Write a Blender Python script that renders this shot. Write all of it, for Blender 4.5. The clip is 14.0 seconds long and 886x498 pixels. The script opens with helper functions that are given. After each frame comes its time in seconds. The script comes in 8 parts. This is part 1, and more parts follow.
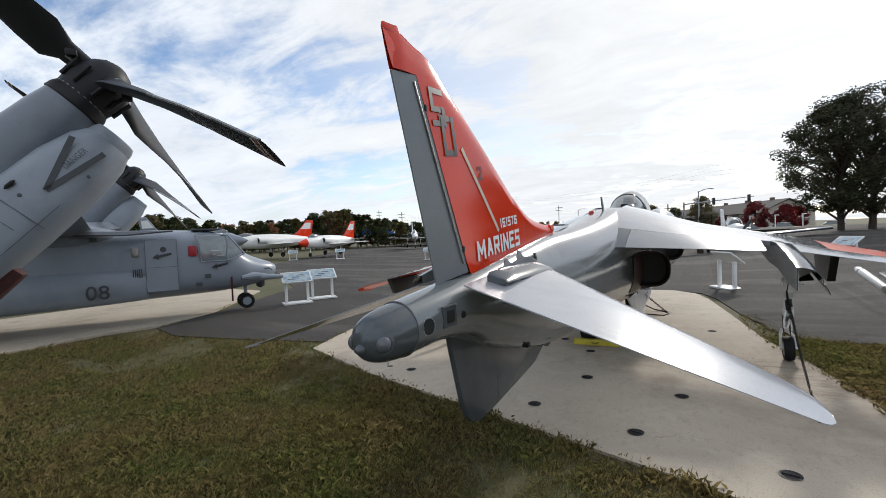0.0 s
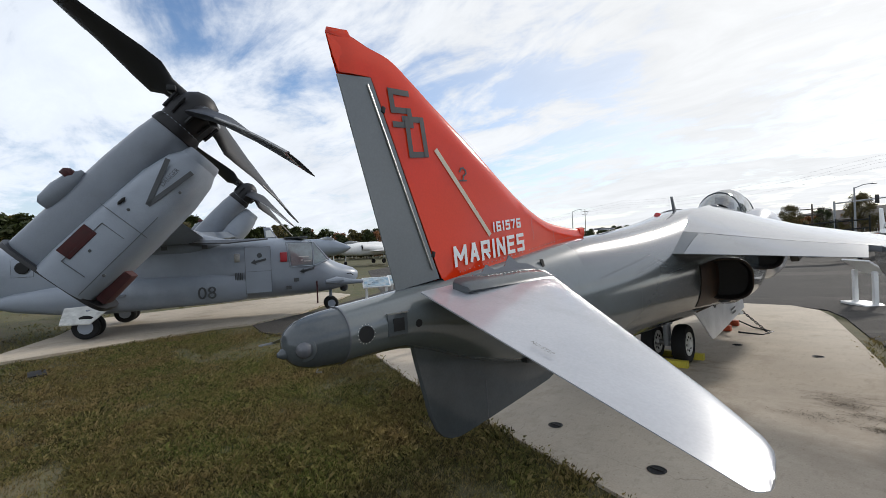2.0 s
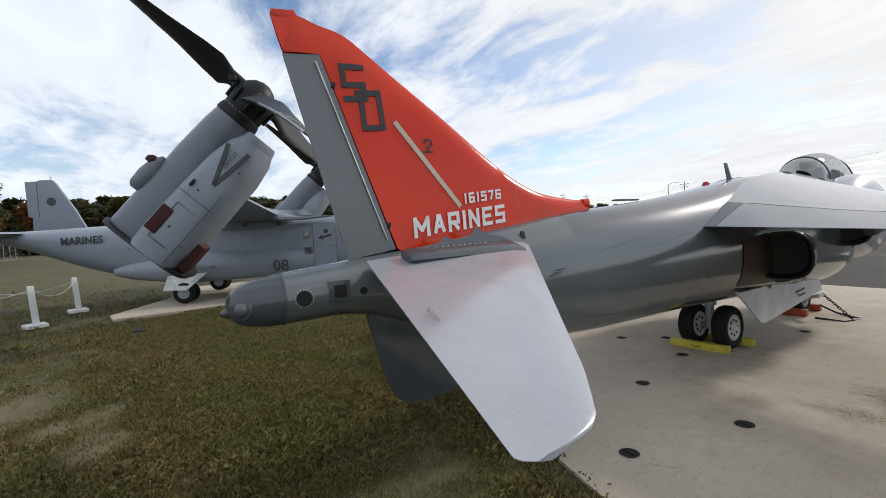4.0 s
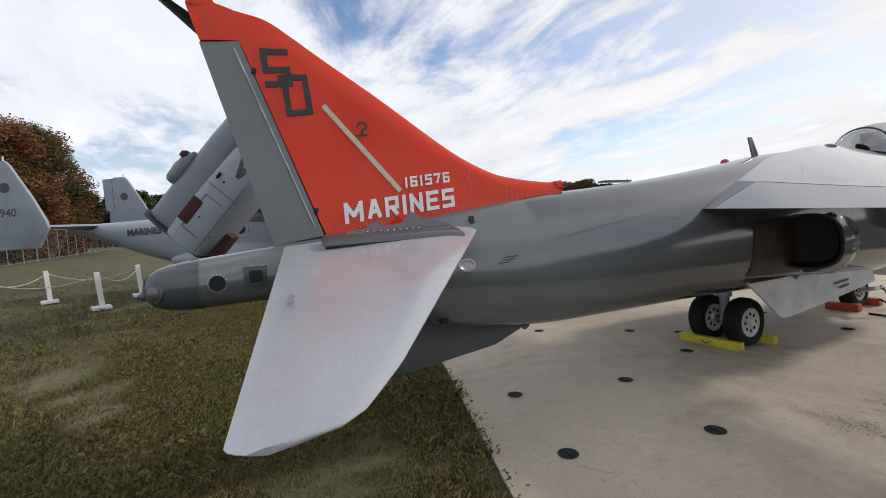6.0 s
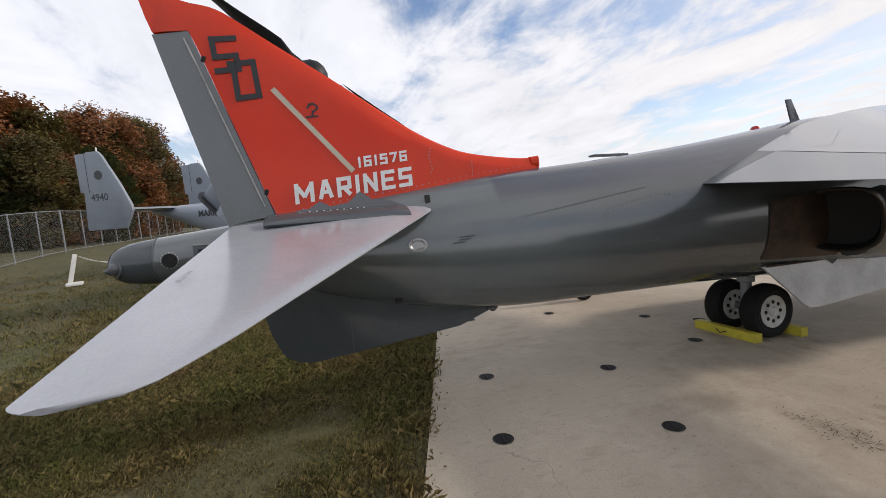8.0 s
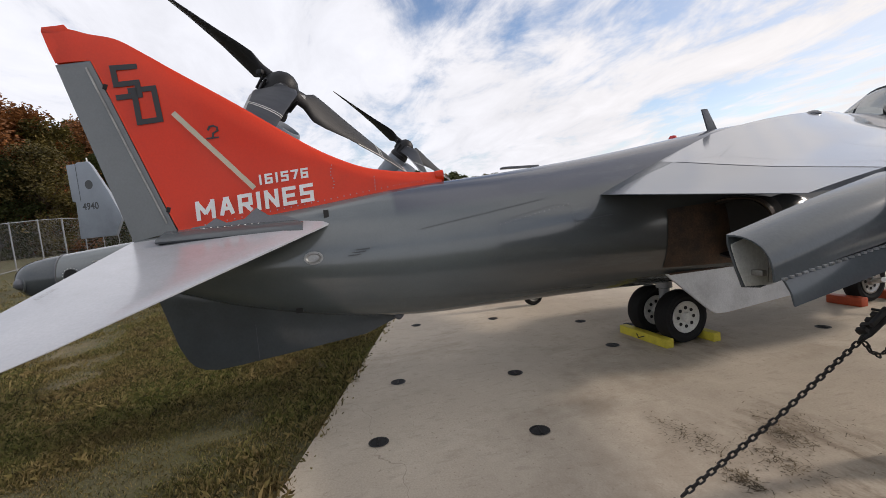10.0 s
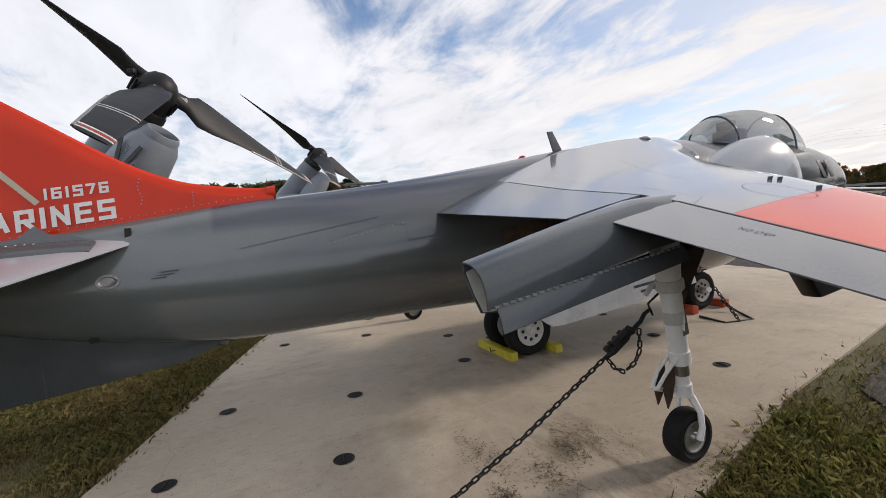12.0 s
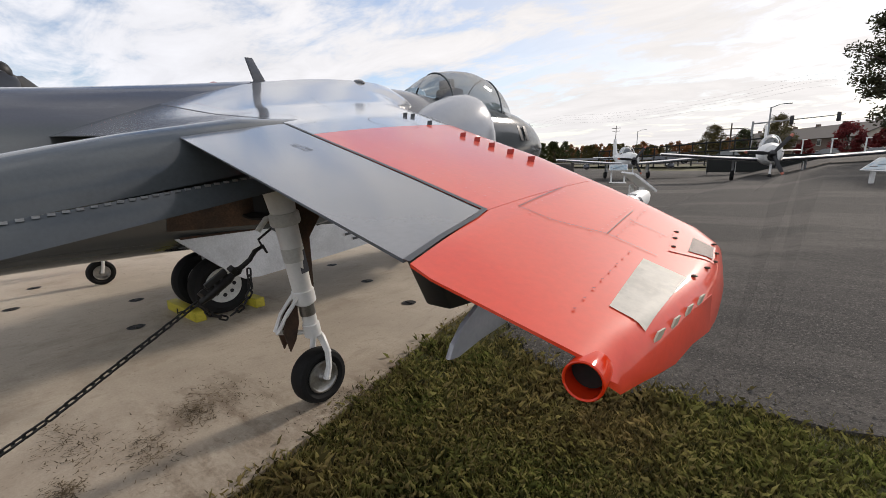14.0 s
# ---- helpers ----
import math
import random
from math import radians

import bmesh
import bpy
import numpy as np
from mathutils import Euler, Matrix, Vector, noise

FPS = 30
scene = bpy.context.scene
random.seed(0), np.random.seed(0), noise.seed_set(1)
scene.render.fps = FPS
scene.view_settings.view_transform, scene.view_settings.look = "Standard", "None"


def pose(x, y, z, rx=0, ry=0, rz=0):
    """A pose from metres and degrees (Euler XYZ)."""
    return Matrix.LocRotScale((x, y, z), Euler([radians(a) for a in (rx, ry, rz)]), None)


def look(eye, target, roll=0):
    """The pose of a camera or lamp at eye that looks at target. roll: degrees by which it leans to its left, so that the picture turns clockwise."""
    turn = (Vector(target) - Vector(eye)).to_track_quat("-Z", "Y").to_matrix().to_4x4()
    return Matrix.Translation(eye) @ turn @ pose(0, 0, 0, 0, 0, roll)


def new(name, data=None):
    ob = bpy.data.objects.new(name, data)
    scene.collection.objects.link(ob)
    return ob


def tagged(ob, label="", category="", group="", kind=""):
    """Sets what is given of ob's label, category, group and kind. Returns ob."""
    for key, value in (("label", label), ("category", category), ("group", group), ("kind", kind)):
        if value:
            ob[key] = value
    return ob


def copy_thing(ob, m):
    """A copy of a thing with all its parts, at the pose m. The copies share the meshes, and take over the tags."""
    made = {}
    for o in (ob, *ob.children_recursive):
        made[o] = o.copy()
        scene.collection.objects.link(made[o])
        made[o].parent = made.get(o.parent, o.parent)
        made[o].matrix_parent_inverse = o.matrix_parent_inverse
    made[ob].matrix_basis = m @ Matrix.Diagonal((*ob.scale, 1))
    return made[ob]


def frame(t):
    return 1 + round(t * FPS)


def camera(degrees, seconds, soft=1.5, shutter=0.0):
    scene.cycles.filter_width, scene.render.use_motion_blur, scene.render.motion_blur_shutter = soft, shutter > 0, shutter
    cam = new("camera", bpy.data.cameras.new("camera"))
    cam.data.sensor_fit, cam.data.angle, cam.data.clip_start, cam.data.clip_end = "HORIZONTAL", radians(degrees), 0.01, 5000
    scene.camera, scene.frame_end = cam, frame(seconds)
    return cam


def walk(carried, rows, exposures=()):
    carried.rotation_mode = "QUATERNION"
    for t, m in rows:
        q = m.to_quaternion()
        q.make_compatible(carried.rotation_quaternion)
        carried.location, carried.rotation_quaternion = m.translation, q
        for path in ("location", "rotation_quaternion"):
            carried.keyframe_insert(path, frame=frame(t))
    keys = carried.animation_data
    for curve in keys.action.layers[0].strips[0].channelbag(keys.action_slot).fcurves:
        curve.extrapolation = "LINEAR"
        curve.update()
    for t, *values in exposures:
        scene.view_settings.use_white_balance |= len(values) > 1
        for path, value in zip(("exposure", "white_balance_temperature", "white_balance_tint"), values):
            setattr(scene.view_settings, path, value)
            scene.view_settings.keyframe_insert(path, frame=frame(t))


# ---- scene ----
cam = camera(91.94, 14.0, 0.7)
PATH = [
    (0, (1.73, -1.795, 1.989), (0.675, -0.095, 1.958), -3.93),
    (0.5, (1.907, -1.605, 1.933), (0.829, 0.08, 1.92), -4.68),
    (1, (2.104, -1.42, 1.905), (0.916, 0.189, 1.887), -7.74),
    (1.5, (2.294, -1.251, 1.915), (0.95, 0.23, 1.913), -6.05),
    (2, (2.436, -1.04, 1.905), (1.013, 0.364, 1.939), -3.89),
    (2.5, (2.614, -0.871, 1.903), (1.114, 0.451, 1.921), -4.87),
    (3, (2.839, -0.726, 1.885), (1.273, 0.519, 1.867), -5.10),
    (3.2, (2.891, -0.644, 1.87), (1.314, 0.586, 1.854), -5.32),
    (5.3, (3.326, 0.286, 1.705), (1.495, 1.085, 1.622), -1.72),
    (5.5, (3.344, 0.382, 1.719), (1.506, 1.169, 1.652), -2.22),
    (6, (3.478, 0.641, 1.688), (1.667, 1.488, 1.611), -4.23),
    (6.5, (3.613, 0.902, 1.672), (1.836, 1.809, 1.527), -3.95),
    (7, (3.675, 1.154, 1.637), (1.891, 2.054, 1.554), -3.04),
    (7.2, (3.682, 1.23, 1.613), (1.85, 2.021, 1.482), -4.26),
    (9.3, (4.115, 2.157, 1.645), (2.161, 2.565, 1.532), -3.78),
    (9.5, (4.164, 2.24, 1.65), (2.214, 2.663, 1.508), -4.17),
    (10, (4.218, 2.484, 1.633), (2.287, 2.985, 1.496), -5.18),
    (10.5, (4.304, 2.699, 1.659), (2.377, 3.226, 1.559), -6.16),
    (11, (4.428, 2.937, 1.659), (2.483, 3.38, 1.517), -4.86),
    (11.5, (4.447, 3.167, 1.636), (2.554, 3.796, 1.505), -4.28),
    (12, (4.455, 3.428, 1.638), (2.622, 4.218, 1.515), -4.97),
    (12.5, (4.564, 3.724, 1.621), (2.791, 4.636, 1.462), -5.71),
    (13, (4.644, 3.988, 1.603), (3.015, 5.125, 1.368), -7.11),
    (13.5, (4.715, 4.246, 1.503), (3.297, 5.632, 1.244), -6.61),
    (14, (4.804, 4.449, 1.378), (3.529, 5.946, 1.008), -2.57),
]
LEAN = pose(0, 0, 0, 0, -2.0, 0)      # the hardstand falls gently to one side
TINTS = [(0, 0.08, 6350, 10), (4, 0.08, 6450, 11), (7, 0.07, 6700, 14), (10, 0.06, 6800, 15), (14, 0.05, 6800, 14)]      # the picture warms a little on the way
walk(cam, [(t, LEAN @ look(eye, target, roll)) for t, eye, target, roll in PATH], TINTS)


# ---- world, sun, exposure ----
SUN_AZ, SUN_EL = 83.5, 28.5            # degrees: from +x towards +y, and above the horizon


def sun_direction():
    a, e = radians(SUN_AZ), radians(SUN_EL)
    return Vector((math.cos(a) * math.cos(e), math.sin(a) * math.cos(e), math.sin(e)))


def build_world():
    w = bpy.data.worlds.new("sky")
    scene.world = w
    w.use_nodes = True
    nt = w.node_tree
    nt.nodes.clear()
    N, L = nt.nodes.new, nt.links.new
    out, bg = N("ShaderNodeOutputWorld"), N("ShaderNodeBackground")
    L(bg.outputs[0], out.inputs[0])
    sky = N("ShaderNodeTexSky")
    sky.sky_type, sky.sun_disc = "NISHITA", False
    sky.sun_elevation, sky.sun_rotation = radians(SUN_EL), radians(90 - SUN_AZ)
    sky.air_density, sky.dust_density, sky.ozone_density = 1.0, 0.6, 3.0
    skym = N("ShaderNodeVectorMath")
    skym.operation = "SCALE"
    skym.inputs[3].default_value = 0.14
    L(sky.outputs[0], skym.inputs[0])
    tc, sep = N("ShaderNodeTexCoord"), N("ShaderNodeSeparateXYZ")
    L(tc.outputs["Generated"], sep.inputs[0])

    def mth(op, a, b=0.0, clamp=False):
        m = N("ShaderNodeMath")
        m.operation, m.use_clamp = op, clamp
        for i, v in enumerate((a, b)):
            if isinstance(v, (int, float)):
                m.inputs[i].default_value = v
            else:
                L(v, m.inputs[i])
        return m.outputs[0]

    zz = mth("ADD", mth("MAXIMUM", sep.outputs[2], 0.0), 0.16)
    px, py = mth("DIVIDE", sep.outputs[0], zz), mth("DIVIDE", sep.outputs[1], zz)
    comb = N("ShaderNodeCombineXYZ")
    L(px, comb.inputs[0]), L(py, comb.inputs[1])

    def clouds(scale, detail, rough, dist, loc, stretch=(1, 1, 1), rot=0.0):
        mp, n = N("ShaderNodeMapping"), N("ShaderNodeTexNoise")
        mp.inputs["Location"].default_value, mp.inputs["Scale"].default_value = loc, stretch
        mp.inputs["Rotation"].default_value = (0, 0, rot)
        n.inputs["Scale"].default_value, n.inputs["Detail"].default_value = scale, detail
        n.inputs["Roughness"].default_value, n.inputs["Distortion"].default_value = rough, dist
        L(comb.outputs[0], mp.inputs[0]), L(mp.outputs[0], n.inputs["Vector"])
        return n.outputs[0]

    big = clouds(0.55, 3, 0.5, 0.2, (1.7, 0.4, 0), (1, 1.5, 1), 0.5)
    mid = clouds(1.5, 7, 0.62, 0.5, (3.1, 2.2, 0), (1, 2.0, 1), 0.35)
    fine = clouds(7.0, 6, 0.62, 0.3, (0.3, 5.2, 0), (1, 1.3, 1), 0.8)
    s = mth("ADD", mth("ADD", mth("MULTIPLY", big, 0.85), mth("MULTIPLY", mid, 0.62)), mth("MULTIPLY", fine, 0.2))
    rmp = N("ShaderNodeMapRange")
    rmp.interpolation_type = "SMOOTHSTEP"
    rmp.inputs[1].default_value, rmp.inputs[2].default_value = 0.63, 0.88
    L(s, rmp.inputs[0])
    # haze whitens the lowest sky
    haze = N("ShaderNodeMapRange")
    haze.inputs[1].default_value, haze.inputs[2].default_value = 0.0, 0.22
    haze.inputs[3].default_value, haze.inputs[4].default_value = 0.75, 0.0
    L(sep.outputs[2], haze.inputs[0])
    # forward scattering: cloud is brighter and warmer round the sun
    dot = N("ShaderNodeVectorMath")
    dot.operation = "DOT_PRODUCT"
    L(tc.outputs["Generated"], dot.inputs[0])
    dot.inputs[1].default_value = sun_direction()
    glow = N("ShaderNodeMapRange")
    glow.inputs[1].default_value, glow.inputs[2].default_value = 0.1, 1.0
    L(dot.outputs["Value"], glow.inputs[0])
    # thicker veil of cloud on the sun's side
    veil = N("ShaderNodeMapRange")
    veil.interpolation_type = "SMOOTHSTEP"
    veil.inputs[1].default_value, veil.inputs[2].default_value, veil.inputs[4].default_value = 0.45, 0.95, 0.70
    L(dot.outputs["Value"], veil.inputs[0])
    cover = mth("MAXIMUM", mth("MAXIMUM", rmp.outputs[0], haze.outputs[0]), veil.outputs[0], True)
    ccol = N("ShaderNodeMix")
    ccol.data_type = "RGBA"
    ccol.inputs[6].default_value, ccol.inputs[7].default_value = (0.84, 0.90, 0.985, 1), (0.862, 0.866, 0.862, 1)
    L(glow.outputs[0], ccol.inputs[0])
    shade = N("ShaderNodeMapRange")
    shade.inputs[1].default_value, shade.inputs[2].default_value = 0.3, 0.75
    shade.inputs[3].default_value, shade.inputs[4].default_value = 0.84, 1.04
    L(mid, shade.inputs[0])
    halo = N("ShaderNodeMapRange")
    halo.interpolation_type = "SMOOTHSTEP"
    halo.inputs[1].default_value, halo.inputs[2].default_value = 0.90, 1.0
    halo.inputs[3].default_value, halo.inputs[4].default_value = 1.0, 1.10
    L(dot.outputs["Value"], halo.inputs[0])
    cm = N("ShaderNodeVectorMath")
    cm.operation = "SCALE"
    L(ccol.outputs[2], cm.inputs[0]), L(mth("MULTIPLY", shade.outputs[0], halo.outputs[0]), cm.inputs[3])
    mix = N("ShaderNodeMix")
    mix.data_type = "RGBA"
    L(cover, mix.inputs[0]), L(skym.outputs[0], mix.inputs[6]), L(cm.outputs[0], mix.inputs[7])
    L(mix.outputs[2], bg.inputs[0])
    bg.inputs[1].default_value = 1.05


build_world()
sun = new("sun", bpy.data.lights.new("sun", "SUN"))
sun.data.energy, sun.data.angle, sun.data.color = 2.0, radians(5.0), (1.0, 0.93, 0.84)
sun.matrix_world = look(sun_direction() * 60, (0, 0, 0))


# ---- materials ----
def mat(name, col, rough=0.5, metal=0.0, var=0.12, scale=3.0, col2=None, fine=60.0, bump=0.05, coat=0.0, spec=0.5, stretch=(1, 1, 1), island=0.0, grime=0.0):
    """Painted, worn or grown surface: colour varied at two scales, with fine relief."""
    m = bpy.data.materials.new(name)
    m.use_nodes = True
    nt = m.node_tree
    N, L = nt.nodes.new, nt.links.new
    b = nt.nodes["Principled BSDF"]
    tc, mp = N("ShaderNodeTexCoord"), N("ShaderNodeMapping")
    mp.inputs["Scale"].default_value = stretch
    L(tc.outputs["Object"], mp.inputs[0])
    n1, n2 = N("ShaderNodeTexNoise"), N("ShaderNodeTexNoise")
    for n, s, d in ((n1, scale, 6), (n2, fine, 4)):
        n.inputs["Scale"].default_value, n.inputs["Detail"].default_value, n.inputs["Roughness"].default_value = s, d, 0.6
        L(mp.outputs[0], n.inputs["Vector"])
    ramp = N("ShaderNodeMapRange")
    ramp.inputs[1].default_value, ramp.inputs[2].default_value = 0.32, 0.68
    L(n1.outputs[0], ramp.inputs[0])
    mixc = N("ShaderNodeMix")
    mixc.data_type = "RGBA"
    c2 = col2 or tuple(c * (1 - 2 * var) for c in col)
    mixc.inputs[6].default_value, mixc.inputs[7].default_value = (*c2, 1), (*col, 1)
    L(ramp.outputs[0], mixc.inputs[0])
    f = N("ShaderNodeMapRange")
    f.inputs[1].default_value, f.inputs[2].default_value = 0.3, 0.7
    f.inputs[3].default_value, f.inputs[4].default_value = 1 - var, 1 + var * 0.6
    L(n2.outputs[0], f.inputs[0])
    value = f.outputs[0]
    if island:
        geo, mr, mm = N("ShaderNodeNewGeometry"), N("ShaderNodeMapRange"), N("ShaderNodeMath")
        mr.inputs[3].default_value, mr.inputs[4].default_value = 1 - island, 1 + island
        L(geo.outputs["Random Per Island"], mr.inputs[0])
        mm.operation = "MULTIPLY"
        L(value, mm.inputs[0]), L(mr.outputs[0], mm.inputs[1])
        value = mm.outputs[0]
    if grime:
        n3, r3, m3 = N("ShaderNodeTexNoise"), N("ShaderNodeMapRange"), N("ShaderNodeMath")
        n3.inputs["Scale"].default_value, n3.inputs["Detail"].default_value, n3.inputs["Roughness"].default_value = scale * 0.4, 8, 0.7
        L(mp.outputs[0], n3.inputs["Vector"])
        r3.inputs[1].default_value, r3.inputs[2].default_value = 0.52, 0.66
        r3.inputs[3].default_value, r3.inputs[4].default_value = 1.0, 1 - grime
        L(n3.outputs[0], r3.inputs[0])
        m3.operation = "MULTIPLY"
        L(value, m3.inputs[0]), L(r3.outputs[0], m3.inputs[1])
        value = m3.outputs[0]
    sc = N("ShaderNodeVectorMath")
    sc.operation = "SCALE"
    L(mixc.outputs[2], sc.inputs[0]), L(value, sc.inputs[3])
    L(sc.outputs[0], b.inputs["Base Color"])
    rr = N("ShaderNodeMapRange")
    rr.inputs[3].default_value, rr.inputs[4].default_value = rough * 0.85, min(1.0, rough * 1.2)
    L(n1.outputs[0], rr.inputs[0]), L(rr.outputs[0], b.inputs["Roughness"])
    b.inputs["Metallic"].default_value, b.inputs["Coat Weight"].default_value = metal, coat
    b.inputs["Coat Roughness"].default_value = 0.09
    b.inputs["Specular IOR Level"].default_value = spec
    if bump:
        bp = N("ShaderNodeBump")
        bp.inputs["Strength"].default_value, bp.inputs["Distance"].default_value = bump, 0.01
        L(n2.outputs[0], bp.inputs["Height"]), L(bp.outputs[0], b.inputs["Normal"])
    return m


def glass(name, tint, rough=0.02):
    """Thin clear sheet: seen through, with gloss that grows towards grazing."""
    m = bpy.data.materials.new(name)
    m.use_nodes = True
    nt = m.node_tree
    nt.nodes.clear()
    N, L = nt.nodes.new, nt.links.new
    out, mix, tr, gl, fr = N("ShaderNodeOutputMaterial"), N("ShaderNodeMixShader"), N("ShaderNodeBsdfTransparent"), N("ShaderNodeBsdfGlossy"), N("ShaderNodeLayerWeight")
    tr.inputs[0].default_value, gl.inputs["Roughness"].default_value, fr.inputs[0].default_value = (*tint, 1), rough, 0.22
    L(fr.outputs[1], mix.inputs[0]), L(tr.outputs[0], mix.inputs[1]), L(gl.outputs[0], mix.inputs[2]), L(mix.outputs[0], out.inputs[0])
    return m


def two_tone(name, low, high, rough=0.17):
    """Gloss paint in two greys, the darker one on the back of the aircraft forward of the fin; its flanks grow darker
    towards the engine.
    """
    m = mat(name, low, rough, var=0.05, scale=1.3, bump=0.008, grime=0.10, spec=0.8, coat=0.45)
    nt = m.node_tree
    N, L = nt.nodes.new, nt.links.new
    mix = [n for n in nt.nodes if n.type == "MIX"][0]
    tc, sep = N("ShaderNodeTexCoord"), N("ShaderNodeSeparateXYZ")
    L(tc.outputs["Object"], sep.inputs[0])

    def mth(op, a, b):
        q = N("ShaderNodeMath")
        q.operation = op
        for i, v in enumerate((a, b)):
            if isinstance(v, (int, float)):
                q.inputs[i].default_value = v
            else:
                L(v, q.inputs[i])
        return q.outputs[0]
    f1, f2 = N("ShaderNodeMapRange"), N("ShaderNodeMapRange")
    f1.inputs[1].default_value, f1.inputs[2].default_value = 3.06, 3.11
    L(sep.outputs[1], f1.inputs[0])
    f2.inputs[1].default_value, f2.inputs[2].default_value = 1.55, 1.64
    L(mth("SUBTRACT", sep.outputs[2], mth("MULTIPLY", sep.outputs[1], 0.045)), f2.inputs[0])
    mm = N("ShaderNodeMix")
    mm.data_type = "RGBA"
    mm.inputs[7].default_value = (*high, 1)
    tgt = mix.outputs[2].links[0].to_socket
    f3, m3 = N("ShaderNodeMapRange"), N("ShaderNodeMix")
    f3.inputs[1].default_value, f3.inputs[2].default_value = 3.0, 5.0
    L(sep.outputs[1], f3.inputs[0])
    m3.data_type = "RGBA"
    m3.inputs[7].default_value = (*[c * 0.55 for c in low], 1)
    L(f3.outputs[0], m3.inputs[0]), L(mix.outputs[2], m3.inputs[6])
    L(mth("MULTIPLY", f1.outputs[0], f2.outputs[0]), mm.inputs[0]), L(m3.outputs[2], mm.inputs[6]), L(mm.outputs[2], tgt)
    return m


GREY = mat("grey_gloss_paint", (0.080, 0.091, 0.098), 0.13, spec=0.5, var=0.08, scale=1.6, bump=0.012, grime=0.16)
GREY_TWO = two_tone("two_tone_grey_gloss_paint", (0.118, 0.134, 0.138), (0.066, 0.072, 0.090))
WING_GREY = mat("dark_sheen_wing_paint", (0.185, 0.195, 0.215), 0.12, var=0.08, scale=1.6, bump=0.008, grime=0.15, spec=0.95, coat=0.8)
GREY_DARK = mat("dark_grey_gloss_paint", (0.12, 0.125, 0.14), 0.15, var=0.10, scale=1.6, bump=0.015, grime=0.15)
GREY_MID = mat("mid_grey_gloss_paint", (0.145, 0.156, 0.172), 0.12, var=0.08, scale=1.6, bump=0.008, grime=0.12, spec=0.95, coat=0.4)
GREY_LIGHT = mat("light_grey_paint", (0.36, 0.375, 0.405), 0.20, var=0.06, scale=2, bump=0.006, grime=0.14, spec=0.95, coat=0.3)
RED = mat("orange_red_gloss_paint", (0.68, 0.038, 0.007), 0.12, var=0.05, scale=1.4, bump=0.008, spec=0.3, grime=0.10, coat=0.12)
# red for the wing, its colour lightened a little for the sky's sheen
RED_WING = mat("sheen_lightened_red_paint", (0.74, 0.050, 0.013), 0.50, var=0.06, scale=1.1, bump=0.006, spec=0.35, grime=0.08, coat=0.75)
RUDDER_GREY = mat("satin_rudder_paint", (0.20, 0.213, 0.218), 0.25, var=0.06, scale=1.5, bump=0.012, grime=0.10)
DOOR_PALE = mat("pale_satin_door_paint", (0.70, 0.71, 0.72), 0.30, 0.35, var=0.12, scale=3, bump=0.03, grime=0.2)
RED_DEEP = mat("deep_red_paint", (0.42, 0.03, 0.016), 0.35, var=0.06, scale=3, bump=0.01)
RED_PALE = mat("faded_red_paint", (0.62, 0.19, 0.12), 0.4, var=0.08, scale=5, bump=0.02)
WHITE = mat("white_paint", (0.78, 0.78, 0.76), 0.45, var=0.05, scale=4, bump=0.03)
WHITE_WORN = mat("worn_white_paint", (0.66, 0.66, 0.62), 0.5, var=0.14, scale=5, bump=0.05, grime=0.3)
BLACK = mat("black_paint", (0.02, 0.02, 0.022), 0.4, var=0.1, scale=5, bump=0.02)
MARK = mat("dark_stencil_paint", (0.055, 0.06, 0.065), 0.45, var=0.1, scale=6, bump=0.01)
CREAM = mat("cream_strip", (0.52, 0.47, 0.36), 0.5, var=0.06, scale=6, bump=0.01)
PANEL_CREAM = mat("scuffed_cream_panel", (0.52, 0.49, 0.42), 0.55, var=0.12, scale=25, col2=(0.40, 0.38, 0.33), bump=0.03, grime=0.25)
TYRE = mat("tyre_rubber", (0.014, 0.014, 0.014), 0.75, spec=0.25, var=0.2, scale=8, bump=0.1)
STEEL = mat("bare_steel", (0.42, 0.41, 0.39), 0.38, 0.9, var=0.15, scale=8, bump=0.04, grime=0.3)
CHAIN = mat("dark_chain_steel", (0.028, 0.026, 0.025), 0.55, 0.4, var=0.25, scale=30, bump=0.1)
SCORCH = mat("scorched_heat_shield", (0.10, 0.06, 0.04), 0.5, 0.4, var=0.35, scale=5, col2=(0.03, 0.026, 0.024), bump=0.05)
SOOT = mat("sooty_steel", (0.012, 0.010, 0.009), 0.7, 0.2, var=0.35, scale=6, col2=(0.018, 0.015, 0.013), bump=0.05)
RUST = mat("dark_rust", (0.085, 0.042, 0.022), 0.8, 0.1, var=0.3, scale=9, col2=(0.035, 0.022, 0.015), bump=0.15)
BRONZE = mat("heat_tinted_bronze", (0.11, 0.075, 0.05), 0.4, 0.7, var=0.3, scale=6, col2=(0.08, 0.06, 0.05), bump=0.03)
MESH = mat("fine_steel_mesh", (0.30, 0.24, 0.22), 0.5, 0.4, var=0.45, scale=500, fine=900, bump=0.3)
# near-black; on holes and mouths it puts their shade into the colour
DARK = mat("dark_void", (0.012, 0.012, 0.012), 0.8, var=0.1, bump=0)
YELLOW = mat("yellow_chock_paint", (0.62, 0.52, 0.05), 0.6, var=0.1, scale=9, bump=0.06, grime=0.3)
ORANGE = mat("orange_plastic", (0.45, 0.07, 0.02), 0.5, var=0.12, scale=9, bump=0.05)


